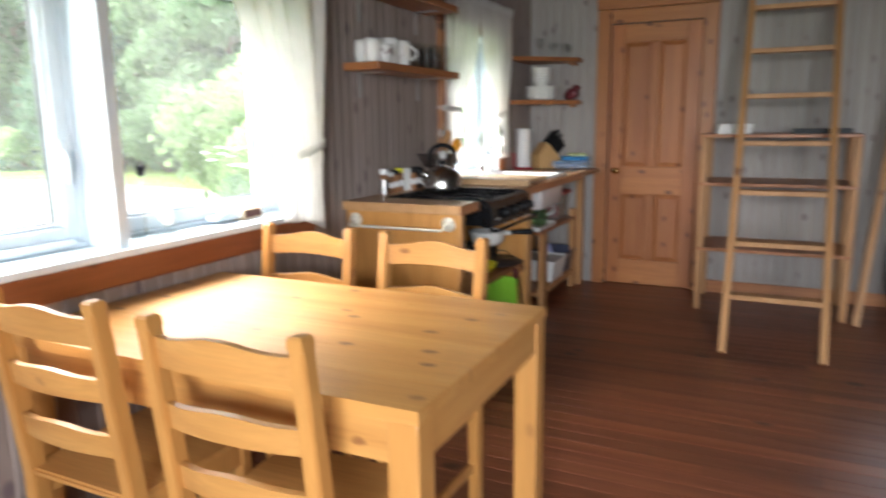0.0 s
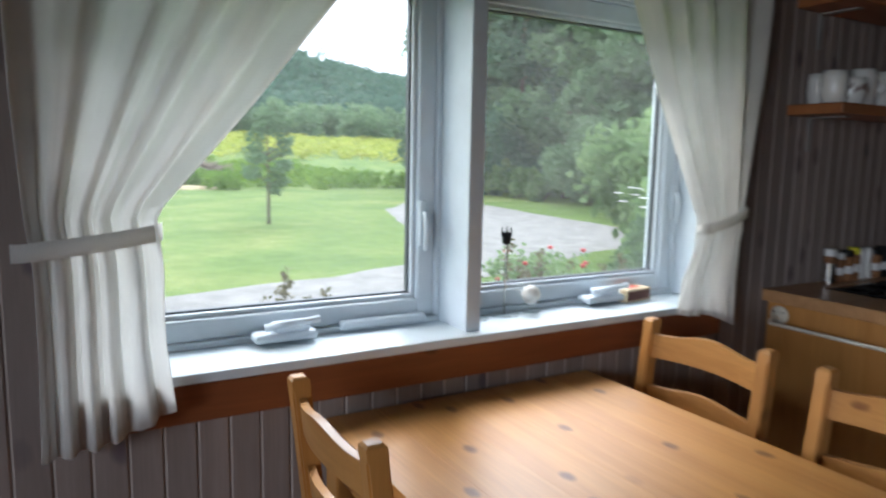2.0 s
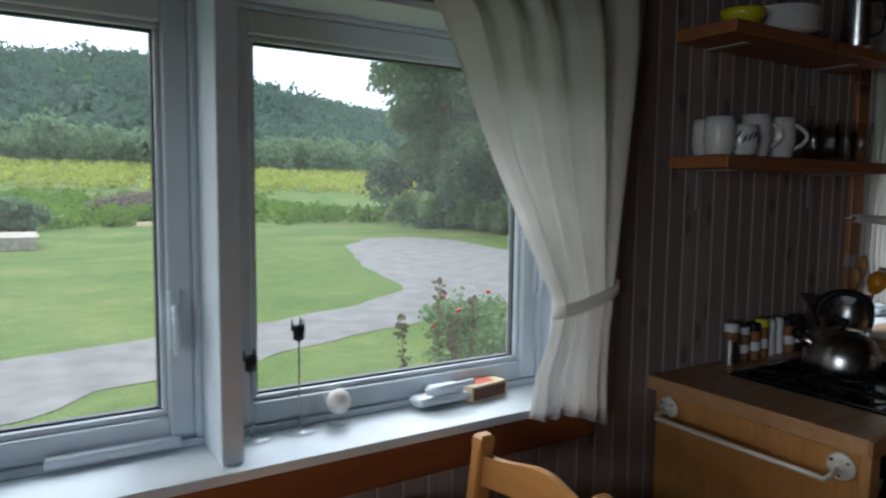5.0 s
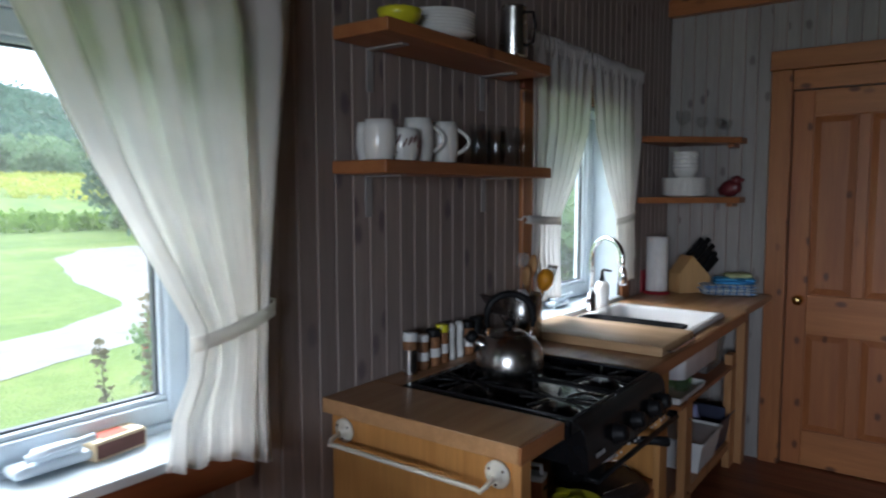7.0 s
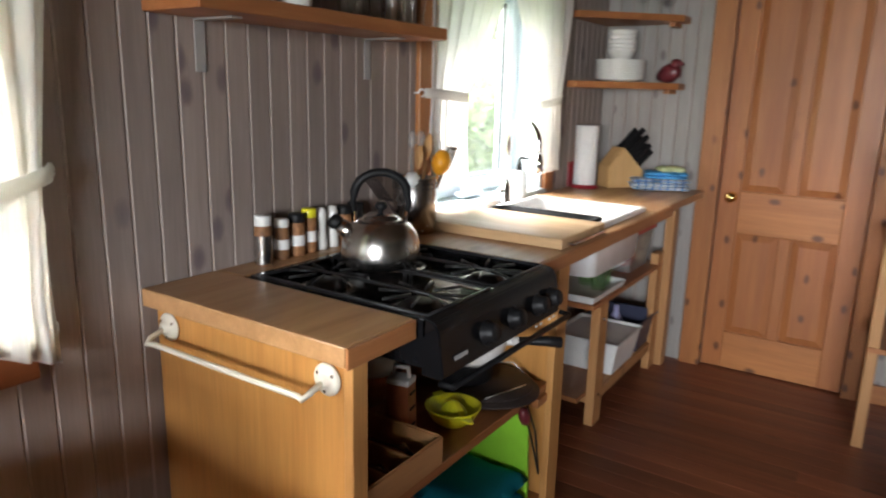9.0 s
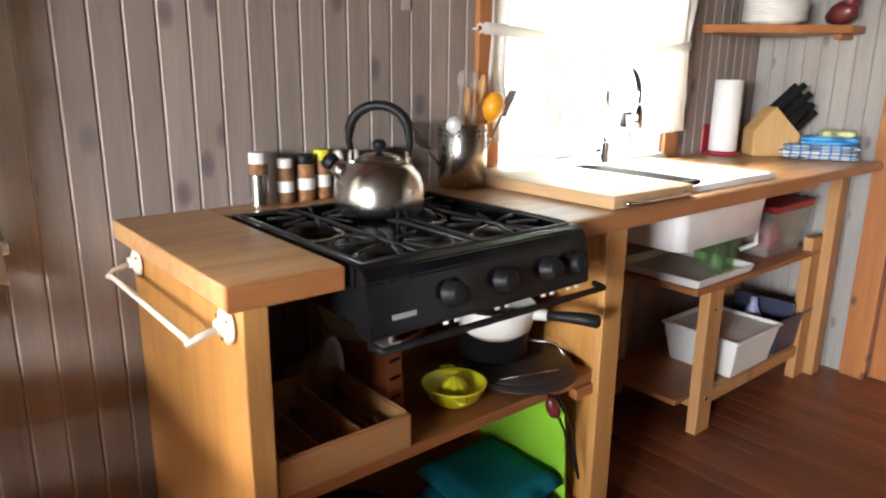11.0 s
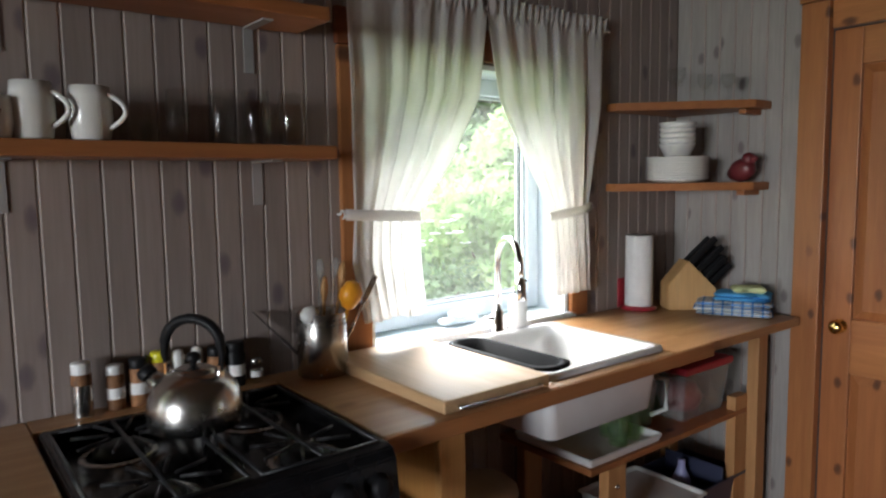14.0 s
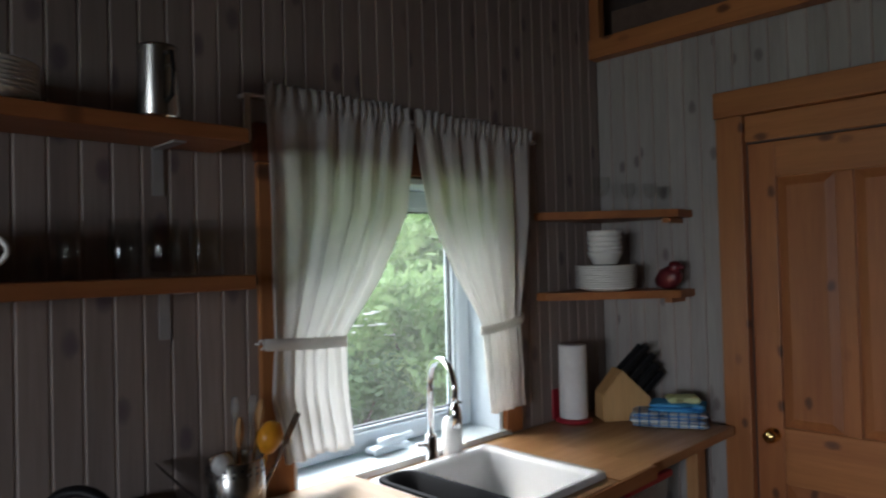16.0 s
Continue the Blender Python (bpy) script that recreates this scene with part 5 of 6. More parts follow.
def plates(at, r, n, label, step=0.009, name="plate_stack"):
    p = thing(name, at, label, "plates", "stacks of plates")
    for k in range(n):
        z = k * step
        part("plate", lathe([(0, z), (r * 0.6, z), (r * 0.68, z + 0.003), (r, z + 0.016), (r, z + 0.019), (r * 0.66, z + 0.007), (0, z + 0.004)], steps=36), M_CERAMIC, p, True)
    return p


plates((-1.325, 3.27, 1.869), 0.105, 7, "stack of white dinner plates")
plates((-1.255, 5.325, 1.413), 0.12, 10, "stack of white dinner plates")
bw = thing("bowl_stack", (-1.255, 5.325, 1.413 + 10 * 0.009 + 0.012), "stack of white bowls on the plates", "bowls")
for k in range(5):
    z = k * 0.02
    part("bowl", lathe([(0, z), (0.045, z), (0.05, z + 0.006), (0.066, z + 0.04), (0.07, z + 0.052), (0.067, z + 0.052), (0.06, z + 0.03), (0.045, z + 0.008), (0, z + 0.006)], steps=30), M_CERAMIC, bw, True)
fl = thing("steel_flask", (-1.27, 3.59, 1.869), "tall dark steel pitcher", "pitcher")
part("body", lathe([(0, 0), (0.045, 0), (0.046, 0.004), (0.04, 0.15), (0.041, 0.155), (0.037, 0.155), (0.038, 0.01), (0, 0.01)]), M_STEEL, fl, True)
part("handle", tube([(0.04, 0, 0.135), (0.07, 0, 0.13), (0.078, 0, 0.09), (0.07, 0, 0.04), (0.043, 0, 0.03)], 0.005), M_BLACKPL, fl, True)
yb = thing("yellow_bowl", (-1.32, 3.09, 1.869), "small yellow bowl with a white rim", "bowl")
part("bowl", lathe([(0, 0), (0.03, 0), (0.055, 0.03), (0.06, 0.05), (0.056, 0.05), (0.05, 0.03), (0, 0.008)]), M_YELLOW, yb, True)
# burgundy bird
bird = thing("ceramic_bird", (-1.06, 5.46, 1.413), "burgundy ceramic bird ornament on the corner shelf", "ornament", rz=-20)
part("body", lathe([(0, -0.07), (0.02, -0.062), (0.042, -0.02), (0.044, 0.01), (0.03, 0.05), (0, 0.065)], m=pose(0, 0, 0.045, 0, 75) @ Matrix.Diagonal((1, 0.85, 1, 1))), M_BURGUNDY, bird, True)
part("head", lathe([(0, -0.028), (0.02, -0.02), (0.027, 0), (0.02, 0.02), (0, 0.028)], m=pose(0.035, 0, 0.085)), M_BURGUNDY, bird, True)
part("beak", lathe([(0.012, 0), (0.008, 0.015), (0, 0.026)], m=pose(0.058, 0, 0.088, 0, 95)), M_BURGUNDY, bird, True)
# wine glasses on the upper corner shelf
for x, y, s in ((-1.28, 5.35, 1.0), (-1.20, 5.42, 0.8), (-1.12, 5.45, 0.75), (-1.10, 5.52, 0.7)):
    g = thing("wine_glass", (x, y, 1.723), "clear stemmed glass on the corner shelf", "glass", "stemmed glasses")
    part("glass", lathe([(0, 0), (0.033 * s, 0), (0.03 * s, 0.003), (0.005, 0.008), (0.004, 0.055 * s), (0.02 * s, 0.07 * s), (0.036 * s, 0.1 * s), (0.034 * s, 0.14 * s), (0.032 * s, 0.14 * s), (0.033 * s, 0.1 * s), (0, 0.066 * s)], steps=20), M_GLASS, g, True)

# ---- under the cooktop ----
ct = thing("cutlery_tray", (-0.995, 3.115, 0.504), "pine cutlery tray with dividers", "tray")
part("box", tray((-0.16, -0.142, 0), (0.13, 0.142, 0.075), 0.009, 0.006), M_LUMBERY, ct)
for y in (-0.045, 0.045):
    part("divider", box((-0.15, y - 0.003, 0.006), (0.12, y + 0.003, 0.06), 0.001), M_LUMBERY, ct)
for k, (y, x) in enumerate(((-0.09, 0.0), (-0.075, -0.03), (-0.01, 0.02), (0.01, -0.02), (0.085, 0.0), (0.1, -0.03))):
    c = thing("cutlery", (-0.995 + x, 3.115 + y, 0.514 + 0.002 * k), "steel table cutlery in the tray", "cutlery", "cutlery in the tray", rz=4 * (k - 3))
    part("piece", tube([(-0.1, 0, 0.004), (0.0, 0, 0.006), (0.05, 0, 0.006), (0.07, 0, 0.01), (0.09, 0, 0.005)], [0.004, 0.0025, 0.003, 0.011, 0.004], steps=8), M_STEEL if k % 2 else M_BLACKPL, c, True)
gr = thing("box_grater", (-1.02, 3.30, 0.504), "steel box grater with white top handle", "grater", rz=12)
bm = bmesh.new()
r0 = [bm.verts.new(p) for p in ((-0.032, -0.026, 0), (0.032, -0.026, 0), (0.032, 0.026, 0), (-0.032, 0.026, 0))]
r1 = [bm.verts.new(p) for p in ((-0.027, -0.022, 0.15), (0.027, -0.022, 0.15), (0.027, 0.022, 0.15), (-0.027, 0.022, 0.15))]
for i in range(4):
    bm.faces.new((r0[i], r0[(i + 1) % 4], r1[(i + 1) % 4], r1[i]))
bm.faces.new(r1)
part("body", bm, M_COPPER, gr)
part("cap", box((-0.03, -0.025, 0.148), (0.03, 0.025, 0.165), 0.005), M_PLASTIC, gr)
part("grip", tube([(-0.02, 0, 0.163), (-0.018, 0, 0.19), (0.018, 0, 0.19), (0.02, 0, 0.163)], 0.006), M_PLASTIC, gr, True)
for z in (0.04, 0.085, 0.125):
    part("blade_slot", box((0.0285, -0.015, z), (0.033, 0.015, z + 0.006), 0.001), M_BLACKPL, gr)
ju = thing("citrus_juicer", (-0.96, 3.445, 0.504), "bright yellow plastic citrus juicer", "juicer", rz=-30)
part("bowl", lathe([(0, 0), (0.035, 0), (0.055, 0.015), (0.072, 0.045), (0.074, 0.05), (0.069, 0.05), (0.052, 0.02), (0.03, 0.008), (0, 0.008)]), M_YELLOW, ju, True)
bm = bmesh.new()
n = 40
ring0 = None
for z, r in ((0.008, 0.036), (0.03, 0.033), (0.05, 0.022), (0.062, 0.006)):
    ring = [bm.verts.new((r * (1 + 0.12 * math.cos(10 * 2 * math.pi * i / n)) * math.cos(2 * math.pi * i / n), r * (1 + 0.12 * math.cos(10 * 2 * math.pi * i / n)) * math.sin(2 * math.pi * i / n), z)) for i in range(n)]
    if ring0:
        for i in range(n):
            bm.faces.new((ring0[i], ring0[(i + 1) % n], ring[(i + 1) % n], ring[i]))
    ring0 = ring
bm.faces.new(ring0)
part("reamer", bm, M_YELLOW, ju, True)
part("spout", prism([(0.06, -0.02), (0.1, -0.006), (0.1, 0.006), (0.06, 0.02)], 0.04, 0.046, 0.002), M_YELLOW, ju)
part("tab", prism([(-0.06, -0.02), (-0.095, -0.015), (-0.095, 0.015), (-0.06, 0.02)], 0.042, 0.048, 0.002), M_YELLOW, ju)
ob = thing("mixing_bowl", (-1.24, 3.42, 0.504), "terracotta-coloured mixing bowl on the shelf", "bowl")
part("bowl", lathe([(0, 0), (0.06, 0), (0.065, 0.008), (0.12, 0.08), (0.13, 0.11), (0.124, 0.11), (0.11, 0.07), (0.05, 0.012), (0, 0.012)]), M_COPPER, ob, True)
ob = thing("white_bowl", (-1.24, 3.40, 0.52), "pale bowl nested in the mixing bowl", "bowl")
part("bowl", lathe([(0, 0), (0.05, 0), (0.1, 0.09), (0.12, 0.15), (0.115, 0.15), (0.09, 0.08), (0.04, 0.01), (0, 0.01)]), M_CERAMIC, ob, True)
fu = thing("funnel", (-1.22, 3.17, 0.504), "grey plastic funnel lying by the tray", "funnel", rz=40)
part("cone", lathe([(0.008, 0), (0.01, 0.04), (0.06, 0.1), (0.064, 0.115), (0.058, 0.1), (0.006, 0.04)], m=pose(0, 0, 0.063, 0, 80)), M_GREY, fu, True)
gl = thing("glass_jug", (-1.15, 3.585, 0.504), "clear glass jug on the shelf", "jug")
part("glass", lathe([(0, 0), (0.05, 0), (0.053, 0.005), (0.056, 0.12), (0.053, 0.12), (0.05, 0.008), (0, 0.008)]), M_GLASS, gl, True)
part("handle", tube([(0.055, 0, 0.105), (0.09, 0, 0.1), (0.092, 0, 0.04), (0.055, 0, 0.025)], 0.006), M_GLASS, gl, True)
sp = thing("splatter_screen", (-0.985, 3.672, 0.506), "dark round mesh pan lids stacked on the shelf", "pan lid", rz=15)
for k, (dx, dy) in enumerate(((0.0, 0.0), (0.012, -0.01), (-0.006, 0.006))):
    part("disc", lathe([(0, 0.006 + 0.008 * k), (0.107, 0.006 + 0.008 * k), (0.112, 0.003 + 0.008 * k), (0.112, 0.008 + 0.008 * k), (0, 0.011 + 0.008 * k)], m=Matrix.Translation((dx, dy, 0)), steps=40), M_DARKMETAL, sp, True)
sp.scale = (1.22, 1.22, 1.0)
part("wire_grip", tube([(0.02, -0.1, 0.03), (0.06, -0.05, 0.034), (0.09, 0.0, 0.033)], 0.002), M_STEEL, sp, True)
part("wire_grip", tube([(-0.06, 0.02, 0.03), (-0.02, 0.06, 0.055), (0.04, 0.09, 0.05), (0.07, 0.07, 0.03)], 0.002), M_STEEL, sp, True)
pan = thing("white_saucepan", (-1.0, 3.605, 0.618), "white enamel saucepan with black handle on stacked pans", "saucepan", rz=28)
part("bowl", lathe([(0, 0), (0.06, 0), (0.085, 0.02), (0.095, 0.06), (0.097, 0.075), (0.092, 0.075), (0.08, 0.02), (0, 0.006)]), M_CERAMIC, pan, True)
part("ferrule", tube([(0.09, 0, 0.06), (0.125, 0, 0.062)], 0.013), M_CERAMIC, pan, True)
part("handle", tube([(0.122, 0, 0.062), (0.15, 0, 0.064), (0.2, 0, 0.066), (0.24, 0, 0.064), (0.245, 0, 0.064)], [0.011, 0.012, 0.015, 0.016, 0.009]), M_BLACKPL, pan, True)
bp = thing("black_saucepan", (-1.06, 3.66, 0.532), "black enamel saucepan under the white one", "saucepan")
part("bowl", lathe([(0, 0), (0.075, 0), (0.085, 0.01), (0.088, 0.08), (0.092, 0.085), (0.0, 0.085)]), M_IRON, bp, True)
# lower shelf
gb = thing("lime_cutting_board", (-0.98, 3.755, 0.126), "lime green plastic cutting board standing on edge", "cutting board", rz=2)
part("board", box((-0.2, -0.004, 0), (0.1, 0.006, 0.30), 0.004, m=Matrix.Rotation(radians(5), 4, "X")), M_LIME, gb)
folded("teal_towel", (-1.0, 3.60, 0.128), (0.27, 0.26, 0.13), M_TEAL, "crumpled dark teal cloth bag", 9, 2)
fp = thing("frying_pan", (-1.1, 3.25, 0.126), "black frying pans stacked on the bottom shelf", "frying pan")
part("pan", lathe([(0, 0), (0.11, 0), (0.14, 0.045), (0.143, 0.05), (0.137, 0.05), (0.108, 0.008), (0, 0.008)]), M_BLACK, fp, True)
part("pan", lathe([(0, 0.03), (0.09, 0.03), (0.12, 0.085), (0.117, 0.085), (0.085, 0.036), (0, 0.036)]), M_IRON, fp, True)
part("handle", tube([(0.13, 0.02, 0.05), (0.2, 0.05, 0.07), (0.22, 0.06, 0.07)], 0.011), M_BLACKPL, fp, True)
sk = thing("skewer", (-0.89, 3.66, 0.126), "steel spatula hanging from the shelf edge", "spatula")
part("wire", tube([(0.025, 0.0, 0.36), (0.03, 0.05, 0.26), (0.03, 0.12, 0.1)], 0.003), M_IRON, sk)
part("wire", tube([(0.03, 0.02, 0.36), (0.033, 0.075, 0.26), (0.03, 0.12, 0.1)], 0.003), M_IRON, sk)
part("grip", lathe([(0, -0.035), (0.014, -0.02), (0.017, 0.0), (0.012, 0.03), (0, 0.035)], m=pose(0.027, 0.01, 0.33, 25, 0, 0)), M_BURGUNDY, sk, True)
part("hook", tube([(0.025, -0.005, 0.36), (0.02, -0.006, 0.385), (0.0, -0.006, 0.386)], 0.003), M_STEEL, sk, True)

# ---- bench shelf under the sink ----
bench = thing("under_sink_bench", (0, 0, 0), "rough two-tier lumber bench under the sink", "shelf")
BX = -0.99
for x in (BX - 0.04, -1.40):
    part("leg", box((x, 4.585, 0), (x + 0.038, 4.675, 0.525), 0.003), M_LUMBER, bench)
part("leg", box((BX - 0.04, 5.34, 0), (BX - 0.002, 5.425, 0.60), 0.003), M_LUMBER, bench)
part("top", box((-1.40, 4.50, 0.527), (BX, 5.42, 0.547), 0.003), M_SHELF, bench)
part("lower_shelf", box((-1.40, 4.50, 0.125), (BX - 0.042, 5.42, 0.145), 0.003), M_SHELF, bench)
part("front_rail", box((BX - 0.04, 4.677, 0.10), (BX - 0.005, 5.338, 0.143), 0.003), M_LUMBERY, bench)
part("side_rail", box((-1.36, 4.60, 0.09), (BX - 0.042, 4.63, 0.123), 0.003), M_LUMBERY, bench)
for z in (0.46, 0.13):
    part("bolt", lathe([(0, 0.006), (0.006, 0.005), (0.008, 0)], m=pose(BX - 0.002, 4.63, z, 0, 90), steps=10), M_STEEL, bench, True)
tb = thing("drying_tray", (-1.13, 4.62, 0.548), "white plastic dish tray on the bench", "tray")
part("tray", tray((-0.2, -0.12, 0), (0.14, 0.25, 0.03), 0.008, 0.008, taper=0.01), M_PLASTIC, tb)
for x, y in ((-1.06, 4.72), (-1.13, 4.76), (-1.07, 4.80)):
    tumbler((x, y, 0.558), 0.034, 0.1, M_GREENGLASS, "greenish drinking glass on the dish tray")
jg = thing("plastic_pitcher", (-1.16, 4.94, 0.548), "translucent plastic pitcher with handle", "pitcher")
part("body", lathe([(0, 0), (0.06, 0), (0.065, 0.01), (0.08, 0.2), (0.084, 0.21), (0.077, 0.2), (0.06, 0.012), (0, 0.012)]), M_CLEARBOX, jg, True)
part("handle", tube([(0.078, 0, 0.19), (0.12, 0.02, 0.185), (0.118, 0.02, 0.08), (0.07, 0, 0.05)], 0.009), M_PLASTIC, jg, True)
rb = thing("storage_box", (-1.17, 5.21, 0.548), "clear plastic storage box with dark red lid", "storage box")
part("box", tray((-0.14, -0.15, 0), (0.14, 0.15, 0.18), 0.004, 0.004, taper=0.02), M_CLEARBOX, rb)
part("lid", box((-0.15, -0.16, 0.178), (0.15, 0.16, 0.205), 0.008, seg=3), M_REDLID, rb)
part("contents", lathe([(0, 0), (0.07, 0.002), (0.085, 0.05), (0.06, 0.1), (0, 0.11)], m=Matrix.Translation((0.02, 0, 0.006))), M_REDLID, rb, True)
wt1 = thing("white_tub", (-1.13, 4.955, 0.146), "white plastic dish tub on the lower shelf", "tub")
part("tub", tray((-0.15, -0.165, 0), (0.15, 0.165, 0.15), 0.006, 0.006, taper=0.025), M_PLASTIC, wt1)
part("rim", tray((-0.158, -0.173, 0.143), (0.158, 0.173, 0.153), 0.012, 0.0005), M_PLASTIC, wt1)
nb = thing("blue_caddy", (-1.13, 5.285, 0.146), "dark blue plastic cleaning caddy", "caddy")
part("tub", tray((-0.14, -0.145, 0), (0.14, 0.145, 0.15), 0.006, 0.006, taper=0.02), M_NAVY, nb)
part("divider", box((-0.125, -0.004, 0.006), (0.125, 0.004, 0.19), 0.003), M_NAVY, nb)
bt = thing("cleaning_bottle", (-1.14, 5.22, 0.153), "lilac cleaning bottle in the caddy", "bottle")
part("body", lathe([(0, 0), (0.035, 0), (0.037, 0.01), (0.037, 0.11), (0.015, 0.16), (0.014, 0.19), (0, 0.192)]), M_LILAC, bt, True)
bin_ = thing("pedal_bin", (-1.29, 4.32, 0), "beige metal pedal bin with black band", "waste bin")
part("body", lathe([(0, 0.02), (0.11, 0.02), (0.112, 0.025), (0.118, 0.39), (0.112, 0.392), (0, 0.392)], steps=36), M_BEIGE, bin_, True)
part("band", lathe([(0.121, 0.385), (0.122, 0.39), (0.122, 0.42), (0.119, 0.425), (0.119, 0.385)], steps=36), M_BLACKPL, bin_, True)
part("lid", lathe([(0.119, 0.424), (0.117, 0.445), (0.09, 0.468), (0, 0.478)], steps=36), M_BEIGE, bin_, True)
part("foot", lathe([(0, 0), (0.118, 0), (0.12, 0.006), (0.118, 0.021), (0, 0.021)], steps=36), M_BLACKPL, bin_, True)
part("pedal", box((0.1, -0.03, 0.008), (0.155, 0.03, 0.018), 0.004), M_BLACKPL, bin_)

# ---- ladder, shelf unit and corner beyond ----
ladder = thing("loft_ladder", (0.398, 4.16, 0), "bare pine ladder leaning up to the loft", "ladder")
LEAN = math.atan2(1.345, 2.48)
LEN = 2.86
for sx in (-1, 1):
    bm = box((sx * 0.243 - 0.019, -0.04, 0), (sx * 0.243 + 0.019, 0.04, LEN), 0.004)
    part("rail", bm, M_LUMBER, ladder, m=Matrix.Rotation(-LEAN, 4, "X"))
for k in range(8):
    z = 0.29 + 0.275 * k
    y = z * math.tan(LEAN)
    part("tread", box((-0.223, y - 0.045, z - 0.014), (0.223, y + 0.05, z + 0.014), 0.003), M_LUMBER, ladder)
unit = thing("shelf_unit", (0.365, 5.285, 0), "open pine shelf unit against the wall", "shelf unit")
for sx in (-1, 1):
    for y in (-0.23, 0.2):
        part("upright", box((sx * 0.43 - 0.02, y, 0), (sx * 0.43 + 0.02, y + 0.07, 1.14), 0.003), M_LUMBER, unit)
for z in (0.42, 0.85, 1.16):
    part("shelf", box((-0.45, -0.235, z - 0.02), (0.45, 0.27, z + 0.002), 0.003), M_SHELF, unit)
ps = thing("paper_stack", (0.10, 5.18, 1.163), "stack of white papers on the shelf unit", "papers")
for k in range(4):
    part("sheet_pack", box((-0.1, -0.1, k * 0.016), (0.1, 0.1, k * 0.016 + 0.015), 0.002, m=Matrix.Rotation(0.05 * k, 4, "Z")), M_PAPER, ps)
tr = thing("dark_tray", (0.6, 5.18, 1.163), "low dark tray with papers on the shelf unit", "tray")
part("tray", tray((-0.16, -0.1, 0), (0.16, 0.1, 0.03), 0.006, 0.005), M_BLACKPL, tr)
part("sheet", box((-0.1, -0.08, 0.02), (0.08, 0.08, 0.026), 0.001), M_PAPER, tr)
prop = thing("timber_prop", (0.86, 4.98, 0), "bare timber rail leaning to the loft edge", "timber rail")
part("rail", box((-0.02, -0.045, 0), (0.02, 0.045, 2.45), 0.004, m=pose(0, 0.03, 0, -12, 6)), M_LUMBER, prop)
st = thing("side_table", (1.42, 5.15, 0), "small table under a white and blue cloth", "table")
part("top", box((-0.35, -0.25, 0.7), (0.35, 0.25, 0.725), 0.004), M_LUMBER, st)
for sx in (-1, 1):
    for sy in (-1, 1):
        part("leg", box((sx * 0.31 - 0.02, sy * 0.21 - 0.02, 0), (sx * 0.31 + 0.02, sy * 0.21 + 0.02, 0.7), 0.003), M_LUMBER, st)
tcl = thing("table_cloth", (1.42, 5.15, 0.727), "pale blue and white cloth over the side table", "tablecloth")
part("cloth", tray((-0.37, -0.27, -0.55), (0.37, 0.27, 0.006), 0.004, 0.5), M_CHECK, tcl)

# ---- on the dining window sill ----
for y, h in ((1.905, 0.235), (1.80, 0.18)):
    c = thing("candle_stick", (-1.548, y, 0.893), "thin wire candle stick with black cup on a glass disc", "candle holder", "candle sticks")
    part("disc", lathe([(0, 0), (0.042, 0), (0.044, 0.004), (0.04, 0.007), (0, 0.006)]), M_GLASS, c, True)
    part("stem", tube([(0, 0, 0.005), (0, 0, h - 0.03)], 0.0022, steps=8), M_STEEL, c, True)
    part("cup", lathe([(0.003, h - 0.035), (0.012, h - 0.03), (0.014, h), (0.012, h), (0.009, h - 0.02), (0, h - 0.02)]), M_IRON, c, True)
    bm = bmesh.new()
    for k in range(3):
        an = k * 2.1 + 0.4
        tube([(0.013 * math.cos(an), 0.013 * math.sin(an), h - 0.01), (0.015 * math.cos(an), 0.015 * math.sin(an), h + 0.016)], [0.004, 0.001], bm, 6)
    part("petal", bm, M_IRON, c)
orb = thing("glass_orb", (-1.55, 2.0, 0.893), "small clear glass and wax ball candle", "ornament")
part("foot", lathe([(0, 0), (0.026, 0), (0.028, 0.01), (0.018, 0.024), (0, 0.026)]), M_GLASS, orb, True)
part("ball", lathe([(0, 0.02), (0.014, 0.024), (0.026, 0.04), (0.028, 0.052), (0.022, 0.068), (0.008, 0.078), (0, 0.079)]), M_WAX, orb, True)
mb = thing("matchbox", (-1.555, 2.40, 0.893), "large matchbox with red label", "matchbox", rz=8)
part("sleeve", box((-0.035, -0.06, 0), (0.035, 0.06, 0.04), 0.001), M_CARD, mb)
part("striker", box((0.0352, -0.056, 0.005), (0.0362, 0.056, 0.034), 0), M_STRIKE, mb)
part("print", box((-0.02, -0.035, 0.0402), (0.022, 0.03, 0.0408), 0), M_RED, mb)

# ---- outdoors ----
GZ = -0.5


def land(x, y):
    """Height of the ground: a flat lawn, a rising meadow and a wooded hill to the west."""
    d = -x - 0.15 * y
    z = GZ
    if d > 46:
        z += 0.068 * (min(d, 115) - 46) * min(1, (d - 46) / 15)
    if d > 115:
        f = min(1.0, (d - 115) / 250)
        s = f * f * (3 - 2 * f)
        ridge = 37 + 9 * math.sin(y * 0.011 + 1.0) + 5 * math.sin(y * 0.031)
        z += s * ridge
    z += 0.03 * noise.noise((x * 0.15, y * 0.15, 0)) * min(1, max(0, d - 40) * 0.1)
    return z


xs = [-2500, -1500, -900, -600] + list(np.arange(-480, -120, 12)) + list(np.arange(-120, -10, 2.0)) + list(np.arange(-10, 8, 1.0)) + [20, 60, 200, 800, 2500]
ys = [-2500, -1200, -600] + list(np.arange(-420, -60, 20)) + list(np.arange(-60, 90, 2.5)) + list(np.arange(90, 620, 20)) + [900, 1600, 2500]
bm = bmesh.new()
g = [[bm.verts.new((x, y, land(x, y))) for y in ys] for x in xs]
for i in range(len(xs) - 1):
    for j in range(len(ys) - 1):
        bm.faces.new((g[i][j], g[i + 1][j], g[i + 1][j + 1], g[i][j + 1]))
tagged(part("ground", bm, M_LAWN, None, True), "mown green lawn with a meadow rising beyond", "ground", kind="structure")

